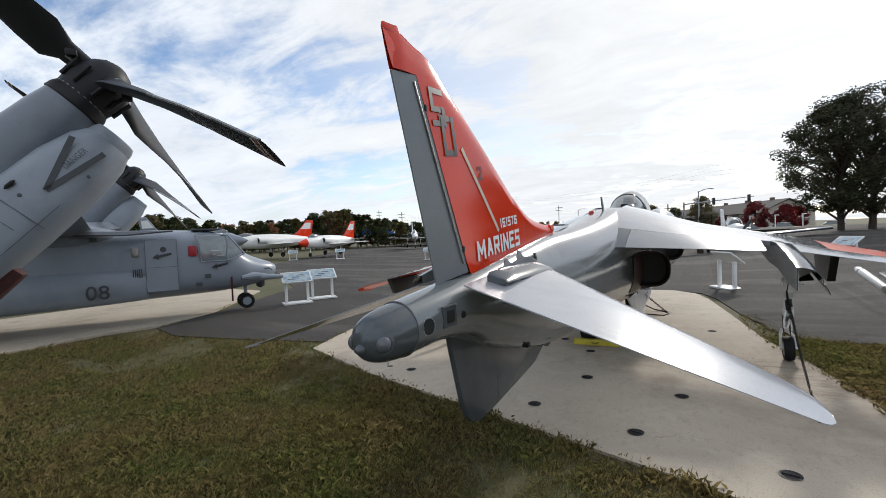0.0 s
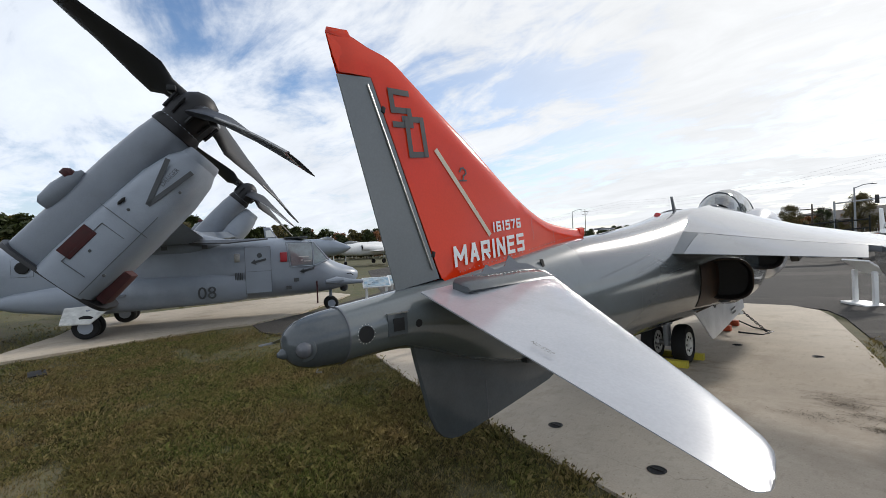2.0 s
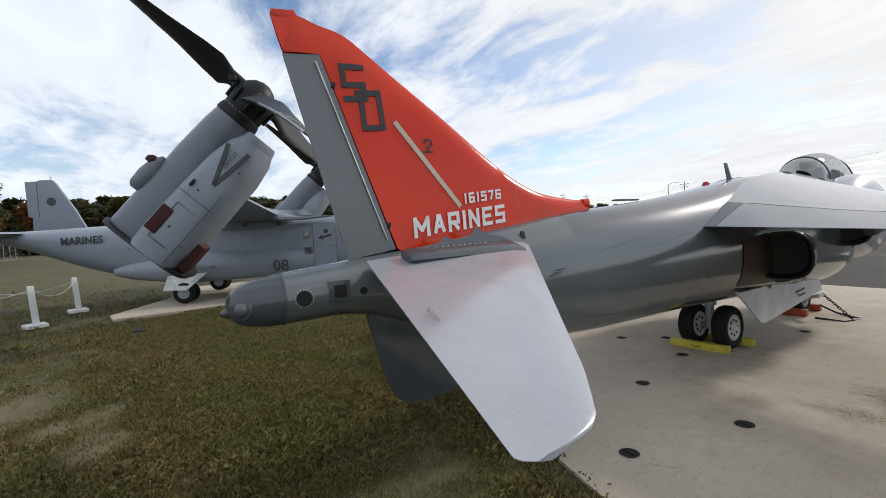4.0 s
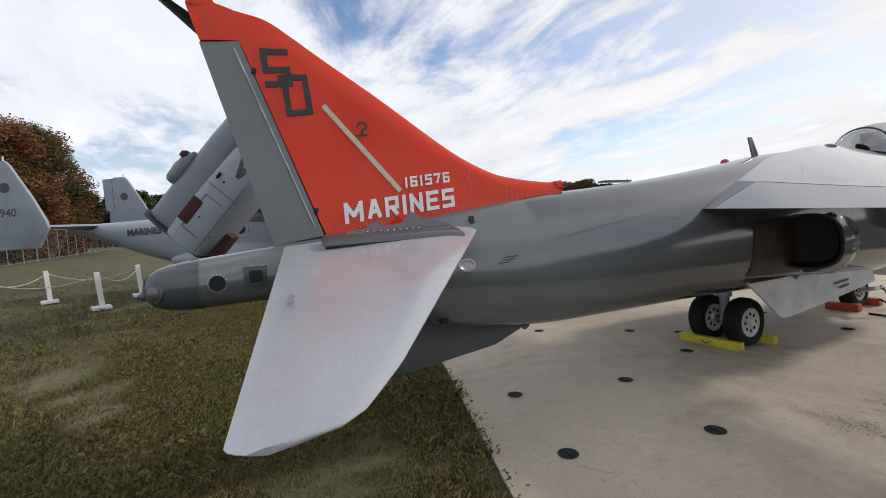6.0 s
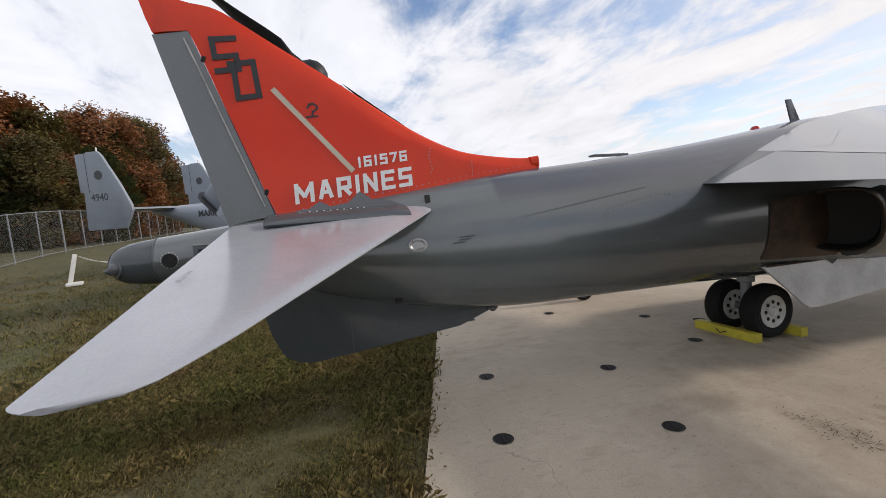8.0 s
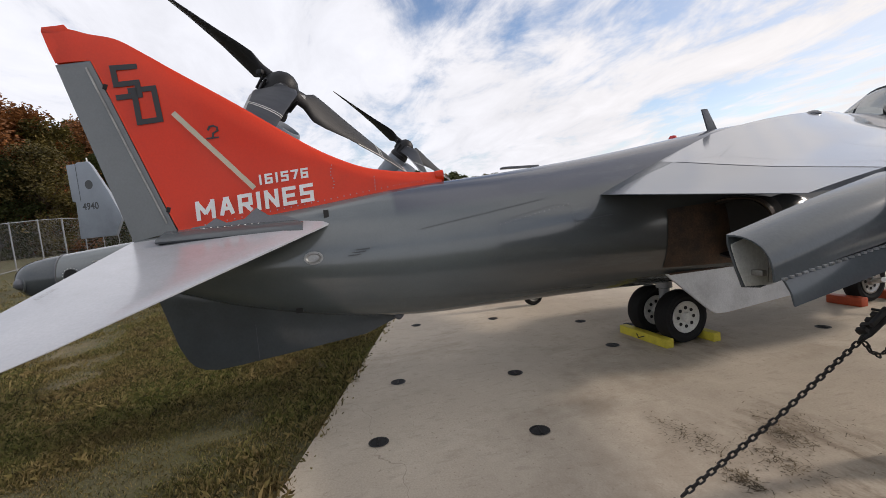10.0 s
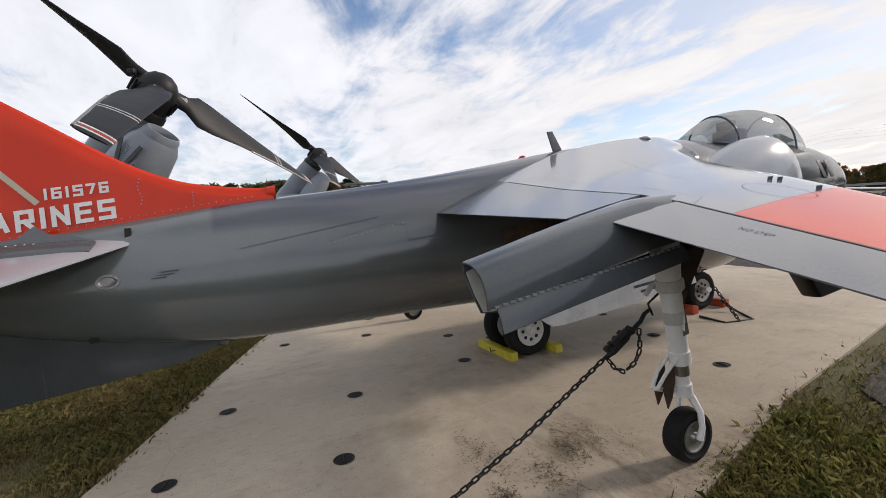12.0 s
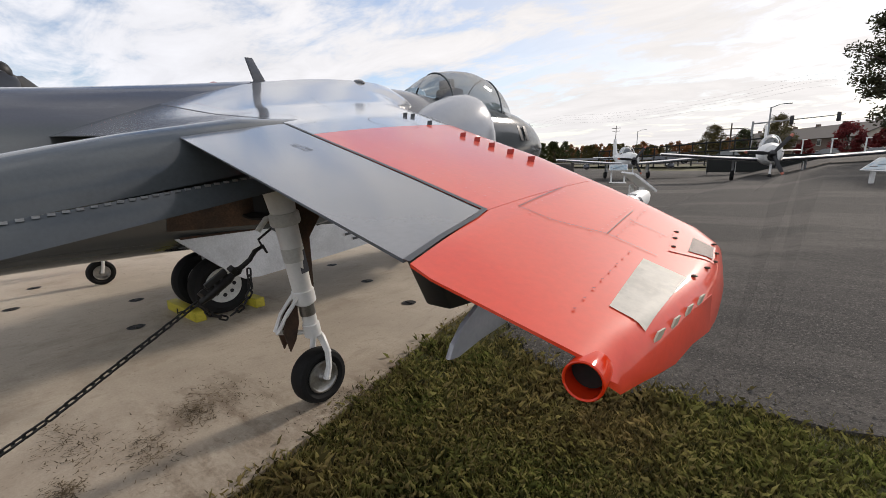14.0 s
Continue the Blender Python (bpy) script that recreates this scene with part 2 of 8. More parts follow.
def noise_mask(m, scale, lo, hi, detail=7, rough=0.65, loc=(0, 0, 0), stretch=(1, 1, 1)):
    """Socket that goes from 0 to 1 where a noise passes from lo to hi."""
    nt = m.node_tree
    N, L = nt.nodes.new, nt.links.new
    tc, mp, n, r = N("ShaderNodeTexCoord"), N("ShaderNodeMapping"), N("ShaderNodeTexNoise"), N("ShaderNodeMapRange")
    mp.inputs["Location"].default_value, mp.inputs["Scale"].default_value = loc, stretch
    n.inputs["Scale"].default_value, n.inputs["Detail"].default_value, n.inputs["Roughness"].default_value = scale, detail, rough
    r.inputs[1].default_value, r.inputs[2].default_value = lo, hi
    L(tc.outputs["Object"], mp.inputs[0]), L(mp.outputs[0], n.inputs["Vector"]), L(n.outputs[0], r.inputs[0])
    return r.outputs[0]


def spot_mask(m, x, y, sx, sy):
    """Socket that is 1 at a place of the slab and falls to 0 around it."""
    nt = m.node_tree
    N, L = nt.nodes.new, nt.links.new
    tc, mp, ln, r = N("ShaderNodeTexCoord"), N("ShaderNodeMapping"), N("ShaderNodeVectorMath"), N("ShaderNodeMapRange")
    mp.inputs["Location"].default_value, mp.inputs["Scale"].default_value = (-x / sx, -y / sy, 0), (1 / sx, 1 / sy, 0)
    ln.operation = "LENGTH"
    r.inputs[1].default_value, r.inputs[2].default_value = 1.0, 0.3
    L(tc.outputs["Object"], mp.inputs[0]), L(mp.outputs[0], ln.inputs[0]), L(ln.outputs["Value"], r.inputs[0])
    return r.outputs[0]


def spot3(m, at, size):
    """Socket that is 1 at a point of a thing and falls to 0 around it."""
    nt = m.node_tree
    N, L = nt.nodes.new, nt.links.new
    tc, mp, ln, r = N("ShaderNodeTexCoord"), N("ShaderNodeMapping"), N("ShaderNodeVectorMath"), N("ShaderNodeMapRange")
    mp.inputs["Location"].default_value = tuple(-a / q for a, q in zip(at, size))
    mp.inputs["Scale"].default_value = tuple(1 / q for q in size)
    ln.operation = "LENGTH"
    r.inputs[1].default_value, r.inputs[2].default_value = 1.0, 0.25
    L(tc.outputs["Object"], mp.inputs[0]), L(mp.outputs[0], ln.inputs[0]), L(ln.outputs["Value"], r.inputs[0])
    return r.outputs[0]


def product(m, a, b):
    q = m.node_tree.nodes.new("ShaderNodeMath")
    q.operation = "MULTIPLY"
    for i, v in enumerate((a, b)):
        if isinstance(v, (int, float)):
            q.inputs[i].default_value = v
        else:
            m.node_tree.links.new(v, q.inputs[i])
    return q.outputs[0]


def stain(m, mask, col):
    """Lay a colour over what the surface has, where the mask is."""
    nt = m.node_tree
    b = nt.nodes["Principled BSDF"].inputs["Base Color"]
    old = b.links[0].from_socket
    mx = nt.nodes.new("ShaderNodeMix")
    mx.data_type = "RGBA"
    mx.inputs[7].default_value = (*col, 1)
    nt.links.new(mask, mx.inputs[0]), nt.links.new(old, mx.inputs[6]), nt.links.new(mx.outputs[2], b)
    return m


def cracks(m, scale, width, warp=0.25):
    """Socket that is 1 along the wandering borders of cells."""
    nt = m.node_tree
    N, L = nt.nodes.new, nt.links.new
    tc, n, add, v, r = N("ShaderNodeTexCoord"), N("ShaderNodeTexNoise"), N("ShaderNodeVectorMath"), N("ShaderNodeTexVoronoi"), N("ShaderNodeMapRange")
    n.inputs["Scale"].default_value, n.inputs["Detail"].default_value = scale * 2.5, 6
    add.operation = "MULTIPLY_ADD"
    add.inputs[1].default_value = (warp / scale,) * 3
    v.feature = "DISTANCE_TO_EDGE"
    v.inputs["Scale"].default_value = scale
    r.inputs[1].default_value, r.inputs[2].default_value, r.inputs[3].default_value, r.inputs[4].default_value = 0.0, width * scale, 1.0, 0.0
    L(tc.outputs["Object"], n.inputs["Vector"]), L(n.outputs["Color"], add.inputs[0]), L(tc.outputs["Object"], add.inputs[2])
    L(add.outputs[0], v.inputs["Vector"]), L(v.outputs["Distance"], r.inputs[0])
    return r.outputs[0]


def leafy(m, share=0.35):
    """Let light through thin leaves and blades."""
    nt = m.node_tree
    b = nt.nodes["Principled BSDF"]
    out = [n for n in nt.nodes if n.type == "OUTPUT_MATERIAL"][0]
    tr, mx = nt.nodes.new("ShaderNodeBsdfTranslucent"), nt.nodes.new("ShaderNodeMixShader")
    mx.inputs[0].default_value = share
    nt.links.new(b.inputs["Base Color"].links[0].from_socket, tr.inputs[0])
    nt.links.new(b.outputs[0], mx.inputs[1]), nt.links.new(tr.outputs[0], mx.inputs[2]), nt.links.new(mx.outputs[0], out.inputs[0])
    return m


CONCRETE = mat("pad_concrete", (0.53, 0.455, 0.355), 0.8, var=0.14, scale=0.7, col2=(0.45, 0.385, 0.30), fine=70, bump=0.25, grime=0.22)
stain(CONCRETE, product(CONCRETE, noise_mask(CONCRETE, 2.2, 0.50, 0.62, 8, 0.7), 0.30), (0.60, 0.53, 0.42))
stain(CONCRETE, product(CONCRETE, noise_mask(CONCRETE, 1.1, 0.54, 0.68, 9, 0.72, (4, 2, 0), (1, 0.6, 1)), 0.45), (0.24, 0.175, 0.11))
stain(CONCRETE, product(CONCRETE, noise_mask(CONCRETE, 26, 0.62, 0.70, 3), 0.5), (0.16, 0.12, 0.08))
for _x, _y, _sx, _sy, _k in ((2.7, 3.9, 1.3, 1.9, 0.5), (1.5, 4.6, 1.6, 1.2, 0.35)):
    stain(CONCRETE, product(CONCRETE, spot_mask(CONCRETE, _x, _y, _sx, _sy), product(CONCRETE, noise_mask(CONCRETE, 1.5, 0.38, 0.62, 8, 0.7, (_y, _x, 0), (0.8, 1.3, 1)), _k)), (0.21, 0.16, 0.11))
for _x, _y, _sx, _sy in ((2.2, 5.35, 0.9, 0.55), (2.75, 6.1, 0.35, 0.9), (2.75, 4.9, 0.4, 1.0), (0.1, 6.25, 0.9, 0.8)):
    stain(CONCRETE, product(CONCRETE, spot_mask(CONCRETE, _x, _y, _sx, _sy), product(CONCRETE, noise_mask(CONCRETE, 3.2, 0.47, 0.60, 9, 0.75, (_x, 0, 0), (0.7, 1.6, 1)), 0.75)), (0.13, 0.09, 0.055))
# broad brown dirt, with the shade under wing and fuselage put in too
for _x, _y, _sx, _sy, _k in ((2.4, 4.9, 1.7, 3.4, 0.42), (0.6, 7.6, 3.0, 2.6, 0.30)):
    stain(CONCRETE, product(CONCRETE, spot_mask(CONCRETE, _x, _y, _sx, _sy), product(CONCRETE, noise_mask(CONCRETE, 0.9, 0.30, 0.60, 9, 0.7, (_x, 3, 0)), _k)), (0.25, 0.20, 0.15))
stain(CONCRETE, product(CONCRETE, noise_mask(CONCRETE, 14, 0.55, 0.63, 6, 0.7, (1, 9, 0), (1, 0.35, 1)), 0.30), (0.27, 0.22, 0.165))
stain(CONCRETE, product(CONCRETE, cracks(CONCRETE, 0.16, 0.004, 0.5), 0.55), (0.14, 0.11, 0.08))
ASPHALT = mat("asphalt", (0.074, 0.068, 0.062), 0.95, var=0.3, scale=0.35, col2=(0.042, 0.039, 0.036), fine=60, bump=1.0, grime=0.25, spec=0.2, stretch=(1, 1.6, 1))
stain(ASPHALT, product(ASPHALT, noise_mask(ASPHALT, 0.22, 0.50, 0.56, 5, 0.6, (7, 1, 0), (0.35, 1.6, 1)), 0.6), (0.120, 0.109, 0.096))
stain(ASPHALT, product(ASPHALT, noise_mask(ASPHALT, 0.3, 0.52, 0.60, 7, 0.65, (1, 6, 0), (0.6, 1.2, 1)), 0.45), (0.055, 0.051, 0.047))
stain(ASPHALT, product(ASPHALT, noise_mask(ASPHALT, 60, 0.56, 0.64, 2), 0.7), (0.17, 0.155, 0.135))
stain(ASPHALT, product(ASPHALT, noise_mask(ASPHALT, 32, 0.54, 0.62, 3, 0.6, (9, 9, 0)), 0.7), (0.032, 0.030, 0.028))
stain(ASPHALT, product(ASPHALT, cracks(ASPHALT, 0.45, 0.012, 0.35), 0.65), (0.04, 0.037, 0.033))
SOIL = mat("turf_soil", (0.074, 0.082, 0.026), 0.95, var=0.35, scale=0.7, col2=(0.112, 0.090, 0.042), fine=45, bump=0.8, grime=0.25)
stain(SOIL, product(SOIL, noise_mask(SOIL, 1.3, 0.56, 0.66, 8, 0.7, (3, 8, 0)), 0.55), (0.165, 0.128, 0.066))
for _x, _y, _sx, _sy in ((-4.6, -1.9, 1.5, 0.8), (-2.6, -1.0, 1.2, 0.55), (-3.3, -1.35, 0.9, 0.55), (-1.3, 2.2, 0.5, 0.2)):
    stain(SOIL, product(SOIL, spot_mask(SOIL, _x, _y, _sx, _sy), product(SOIL, noise_mask(SOIL, 2.4, 0.40, 0.58, 8, 0.8, (_x, 0, 0), (0.6, 1.4, 1)), 0.6)), (0.21, 0.155, 0.092))
stain(SOIL, product(SOIL, noise_mask(SOIL, 9, 0.50, 0.62, 7, 0.75, (2, 2, 0)), 0.6), (0.045, 0.042, 0.016))
stain(SOIL, product(SOIL, noise_mask(SOIL, 30, 0.54, 0.64, 5, 0.7, (5, 7, 0)), 0.5), (0.17, 0.15, 0.06))
BLADE = leafy(mat("grass_blade", (0.130, 0.168, 0.038), 0.6, var=0.3, scale=0.8, col2=(0.225, 0.165, 0.068), fine=11, bump=0, island=0.8), 0.45)


def odd_blades(m, share, col):
    """Some of the blades in another colour."""
    nt = m.node_tree
    g, r = nt.nodes.new("ShaderNodeNewGeometry"), nt.nodes.new("ShaderNodeMapRange")
    r.inputs[1].default_value, r.inputs[2].default_value = 1 - share, 1 - share + 0.02
    nt.links.new(g.outputs["Random Per Island"], r.inputs[0])
    return stain(m, r.outputs[0], col)


odd_blades(BLADE, 0.36, (0.30, 0.215, 0.10))
stain(BLADE, product(BLADE, noise_mask(BLADE, 0.55, 0.50, 0.60, 5, 0.6, (6, 1, 0)), 0.55), (0.20, 0.145, 0.055))
stain(BLADE, product(BLADE, noise_mask(BLADE, 3.6, 0.56, 0.66, 5, 0.65, (8, 3, 0)), 0.65), (0.075, 0.044, 0.022))
stain(BLADE, product(BLADE, noise_mask(BLADE, 1.7, 0.52, 0.64, 6, 0.65, (2, 5, 0)), 0.5), (0.16, 0.10, 0.045))
# exhaust soot behind the engine nozzles, darker patches low along the belly
for _z, _y, _sy, _sz, _k in ((1.20, 5.2, 1.5, 0.50, 0.55), (0.85, 4.8, 2.2, 0.30, 0.35)):
    stain(GREY_TWO, product(GREY_TWO, spot3(GREY_TWO, (0.0, _y, _z), (3.0, _sy, _sz)), product(GREY_TWO, noise_mask(GREY_TWO, 1.6, 0.36, 0.58, 8, 0.65, (0, _y, 0), (1, 0.45, 1.6)), _k)), (0.05, 0.048, 0.046))
stain(GREY_TWO, product(GREY_TWO, noise_mask(GREY_TWO, 2.4, 0.56, 0.70, 8, 0.7, (1, 2, 3), (1, 0.25, 1.4)), 0.15), (0.25, 0.27, 0.28))
stain(GREY, product(GREY, noise_mask(GREY, 3.0, 0.56, 0.70, 8, 0.7, (5, 2, 3), (1, 0.35, 1.4)), 0.35), (0.07, 0.072, 0.075))
OSPREY = mat("haze_grey_matt_paint", (0.180, 0.205, 0.240), 0.34, var=0.10, scale=0.9, bump=0.02, grime=0.25)
OSPREY_LIGHT = mat("pale_grey_matt_paint", (0.275, 0.310, 0.358), 0.32, var=0.08, scale=0.9, bump=0.02, grime=0.2)
ROTOR = mat("rotor_black", (0.013, 0.013, 0.015), 0.5, spec=0.3, var=0.2, scale=3, bump=0.03)
COVER = mat("maroon_canvas", (0.06, 0.010, 0.010), 0.75, var=0.2, scale=10, bump=0.15)
CANOPY = glass("canopy_glass", (0.42, 0.45, 0.46))
PANE = mat("cockpit_glazing", (0.20, 0.25, 0.265), 0.05, var=0.25, scale=3.0, bump=0, spec=1.0, coat=1.0)
GALV = mat("galvanised_steel", (0.34, 0.35, 0.36), 0.45, 0.6, var=0.12, scale=10, bump=0.03)
BARK = mat("bark", (0.09, 0.065, 0.045), 0.9, var=0.3, scale=6, bump=0.5)
LEAF_DARK = leafy(mat("dark_oak_leaves", (0.045, 0.054, 0.018), 0.7, var=0.3, scale=0.5, col2=(0.046, 0.036, 0.014), fine=4, bump=0, island=0.45))
LEAF_RUST = leafy(mat("rust_autumn_leaves", (0.30, 0.12, 0.035), 0.7, var=0.3, scale=0.5, col2=(0.15, 0.06, 0.02), fine=4, bump=0, island=0.45))
LEAF_GREEN = leafy(mat("dull_green_leaves", (0.06, 0.075, 0.02), 0.7, var=0.3, scale=0.5, col2=(0.035, 0.045, 0.014), fine=4, bump=0, island=0.45))
LEAF_OLIVE = leafy(mat("turning_olive_leaves", (0.12, 0.09, 0.02), 0.7, var=0.3, scale=0.5, col2=(0.06, 0.055, 0.016), fine=4, bump=0, island=0.45))
LEAF_RED = leafy(mat("crimson_leaves", (0.22, 0.02, 0.02), 0.7, var=0.3, scale=0.5, col2=(0.10, 0.012, 0.014), fine=4, bump=0, island=0.4))


# ---- mesh helpers ----
def part(name, bm, material, parent=None, label="", smooth=35):
    """One bmesh as one mesh object, under a thing or a part."""
    bmesh.ops.recalc_face_normals(bm, faces=bm.faces)
    me = bpy.data.meshes.new(name)
    bm.to_mesh(me)
    bm.free()
    if smooth:
        me.polygons.foreach_set("use_smooth", [True] * len(me.polygons))
        me.set_sharp_from_angle(angle=radians(smooth))
    for m in (material if isinstance(material, (list, tuple)) else [material]):
        me.materials.append(m)
    ob = new(name, me)
    ob.parent = parent
    if label:
        ob["label"] = label
    return ob


def thing(name, at, label, category, group="", rz=0.0, kind=""):
    e = new(name)
    e.matrix_world = pose(*at, 0, 0, rz)
    e.empty_display_size = 0.2
    return tagged(e, label, category, group, kind)


def loft(rings, bm=None, caps=True, closed=True):
    bm = bm or bmesh.new()
    vs = [[bm.verts.new(p) for p in r] for r in rings]
    n = len(rings[0])
    for a, b in zip(vs, vs[1:]):
        for i in range(n if closed else n - 1):
            j = (i + 1) % n
            bm.faces.new((a[i], a[j], b[j], b[i]))
    if caps and closed:
        bm.faces.new(vs[0][::-1]), bm.faces.new(vs[-1])
    return bm


def oval(y, zb, zt, hw, n=2.2, seg=32, cx=0.0, flat=1.0):
    """A rounded cross-section across y. flat under 1 narrows the upper half."""
    cz, hh, r = (zb + zt) / 2, (zt - zb) / 2, []
    for k in range(seg):
        a = 2 * math.pi * k / seg
        c, s = math.cos(a), math.sin(a)
        w = hw * (1 - (1 - flat) * max(0, s))
        r.append((cx + w * math.copysign(abs(c) ** (2 / n), c), y, cz + hh * math.copysign(abs(s) ** (2 / n), s)))
    return r


def revolve(profile, origin=(0, 0, 0), axis=(0, 0, 1), seg=24, bm=None, caps=True):
    """Profile of (along, radius) round an axis."""
    q = Vector((0, 0, 1)).rotation_difference(Vector(axis)).to_matrix()
    rings = []
    for a, r in profile:
        rings.append([Vector(origin) + q @ Vector((r * math.cos(2 * math.pi * k / seg), r * math.sin(2 * math.pi * k / seg), a)) for k in range(seg)])
    return loft(rings, bm, caps)


def tube(pts, r, seg=8, bm=None):
    pts = [Vector(p) for p in pts]
    rings = []
    for i, p in enumerate(pts):
        d = (pts[min(i + 1, len(pts) - 1)] - pts[max(i - 1, 0)]).normalized()
        u = d.orthogonal().normalized() if i == 0 else (u - d * u.dot(d)).normalized()
        v = d.cross(u)
        rr = r[i] if isinstance(r, (list, tuple)) else r
        rings.append([p + (u * math.cos(2 * math.pi * k / seg) + v * math.sin(2 * math.pi * k / seg)) * rr for k in range(seg)])
    return loft(rings, bm)


def box(cx, cy, cz, sx, sy, sz, bevel=0.0, bm=None, m=None):
    own = bmesh.new()
    bmesh.ops.create_cube(own, size=1)
    bmesh.ops.scale(own, vec=(sx, sy, sz), verts=own.verts)
    if bevel:
        bmesh.ops.bevel(own, geom=own.edges[:], offset=bevel, segments=2, affect="EDGES", profile=0.6)
    bmesh.ops.transform(own, matrix=Matrix.Translation((cx, cy, cz)) @ (m or Matrix()), verts=own.verts)
    return own if bm is None else join(bm, own)


def join(bm, other):
    me = bpy.data.meshes.new("tmp")
    other.to_mesh(me)
    other.free()
    bm.from_mesh(me)
    bpy.data.meshes.remove(me)
    return bm


def prism(poly, depth, bm=None, bevel=0.0):
    """A flat outline given thickness along the vector depth, centred."""
    d = Vector(depth) / 2
    own = bmesh.new()
    a = [own.verts.new(Vector(p) - d) for p in poly]
    b = [own.verts.new(Vector(p) + d) for p in poly]
    own.faces.new(a[::-1]), own.faces.new(b)
    for i in range(len(poly)):
        j = (i + 1) % len(poly)
        own.faces.new((a[i], a[j], b[j], b[i]))
    if bevel:
        bmesh.ops.recalc_face_normals(own, faces=own.faces)
        bmesh.ops.bevel(own, geom=own.edges[:], offset=bevel, segments=2, affect="EDGES", profile=0.6)
    return own if bm is None else join(bm, own)


def lerp(table, x):
    """Piecewise straight line through a sorted table of (x, value)."""
    if x <= table[0][0]:
        return table[0][1]
    for (a, p), (b, q) in zip(table, table[1:]):
        if x <= b:
            return p + (q - p) * (x - a) / (b - a)
    return table[-1][1]


def smooth_table(table, n=60):
    """A table resampled along a smooth curve through its points."""
    xs, ys = [p[0] for p in table], [p[1] for p in table]
    ms = [(ys[min(i + 1, len(ys) - 1)] - ys[max(i - 1, 0)]) / (xs[min(i + 1, len(xs) - 1)] - xs[max(i - 1, 0)]) for i in range(len(xs))]
    out = []
    for k in range(n + 1):
        x = xs[0] + (xs[-1] - xs[0]) * k / n
        i = max(0, min(len(xs) - 2, sum(1 for v in xs if v <= x) - 1))
        h = xs[i + 1] - xs[i]
        t = (x - xs[i]) / h
        out.append((x, (2 * t**3 - 3 * t**2 + 1) * ys[i] + (t**3 - 2 * t**2 + t) * h * ms[i] + (-2 * t**3 + 3 * t**2) * ys[i + 1] + (t**3 - t**2) * h * ms[i + 1]))
    return out


def lettering(name, text, size, place, material, parent, spread=1.0, bold=0.0, label=""):
    """Flat letters in the built-in font; place(u, v) gives the point for u along and v up, in metres."""
    cu = bpy.data.curves.new(name, "FONT")
    cu.body, cu.size, cu.space_character, cu.offset = text, size, 1.0, bold
    cu.resolution_u = 3
    tmp = bpy.data.objects.new("tmp", cu)
    scene.collection.objects.link(tmp)
    me = bpy.data.meshes.new_from_object(tmp.evaluated_get(bpy.context.evaluated_depsgraph_get()))
    bpy.data.objects.remove(tmp)
    for v in me.vertices:
        v.co = place(v.co.x * spread, v.co.y)
    me.materials.clear()
    me.materials.append(material)
    me.name = name
    ob = new(name, me)
    ob.parent = parent
    if label:
        ob["label"] = label
    return ob


BLOCK = {  # strokes of squared capitals and figures on a unit box
    "M": ((0, 0), (0, 1), (0.5, 0.28), (1, 1), (1, 0)), "A": ((0, 0), (0.42, 1), (0.58, 1), (1, 0), None, (0.22, 0.36), (0.78, 0.36)),
    "R": ((0, 0), (0, 1), (1, 1), (1, 0.45), (0, 0.45), None, (0.45, 0.45), (1, 0)), "I": ((0.5, 0), (0.5, 1)),
    "N": ((0, 0), (0, 1), (1, 0), (1, 1)), "E": ((1, 0), (0, 0), (0, 1), (1, 1), None, (0, 0.52), (0.85, 0.52)),
    "S": ((0, 0), (1, 0), (1, 0.5), (0, 0.5), (0, 1), (1, 1)), "1": ((0.5, 0), (0.5, 1), (0.25, 0.85)),
    "6": ((1, 1), (0, 1), (0, 0), (1, 0), (1, 0.52), (0, 0.52)), "5": ((1, 1), (0, 1), (0, 0.55), (1, 0.55), (1, 0), (0, 0)), "7": ((0, 1), (1, 1), (0.4, 0))}


def block_text(name, text, height, width, gap, stroke, place, material, parent):
    """Squared stencil lettering; place(u, v) puts a point that is u along and v up, in metres, on the skin."""
    bm, u0, count = bmesh.new(), 0.0, 0
    for ch in text:
        w = width * (0.30 if ch == "I" else 0.5 if ch == "1" else 1.28 if ch == "M" else 1.0)
        run = []
        for p in BLOCK[ch] + (None,):
            if p is None:
                for a, b in zip(run, run[1:]):
                    d, count = (b - a).normalized() * stroke / 2, count + 1
                    off = Vector(((count % 3) * 0.0012, 0, 0))
                    nn = Vector((-d.y, d.x))
                    a2, b2 = a - d, b + d
                    if abs(d.x) > 0.1 * stroke and abs(d.y) > 0.1 * stroke:
                        a2, b2 = a - d * 0.4, b + d * 0.4
                    k = max(1, int((b2 - a2).length / 0.05))
                    rows = [[bm.verts.new(Vector(place(q.x, q.y)) + off) for q in (a2.lerp(b2, i / k) + nn, a2.lerp(b2, i / k) - nn)] for i in range(k + 1)]
                    for r1, r2 in zip(rows, rows[1:]):
                        bm.faces.new((r1[0], r1[1], r2[1], r2[0]))
                run = []
            else:
                h = stroke / 2
                run.append(Vector((u0 + h + p[0] * (w - stroke), h + p[1] * (height - stroke))))
        u0 += w + gap
    return part(name, bm, material, parent)


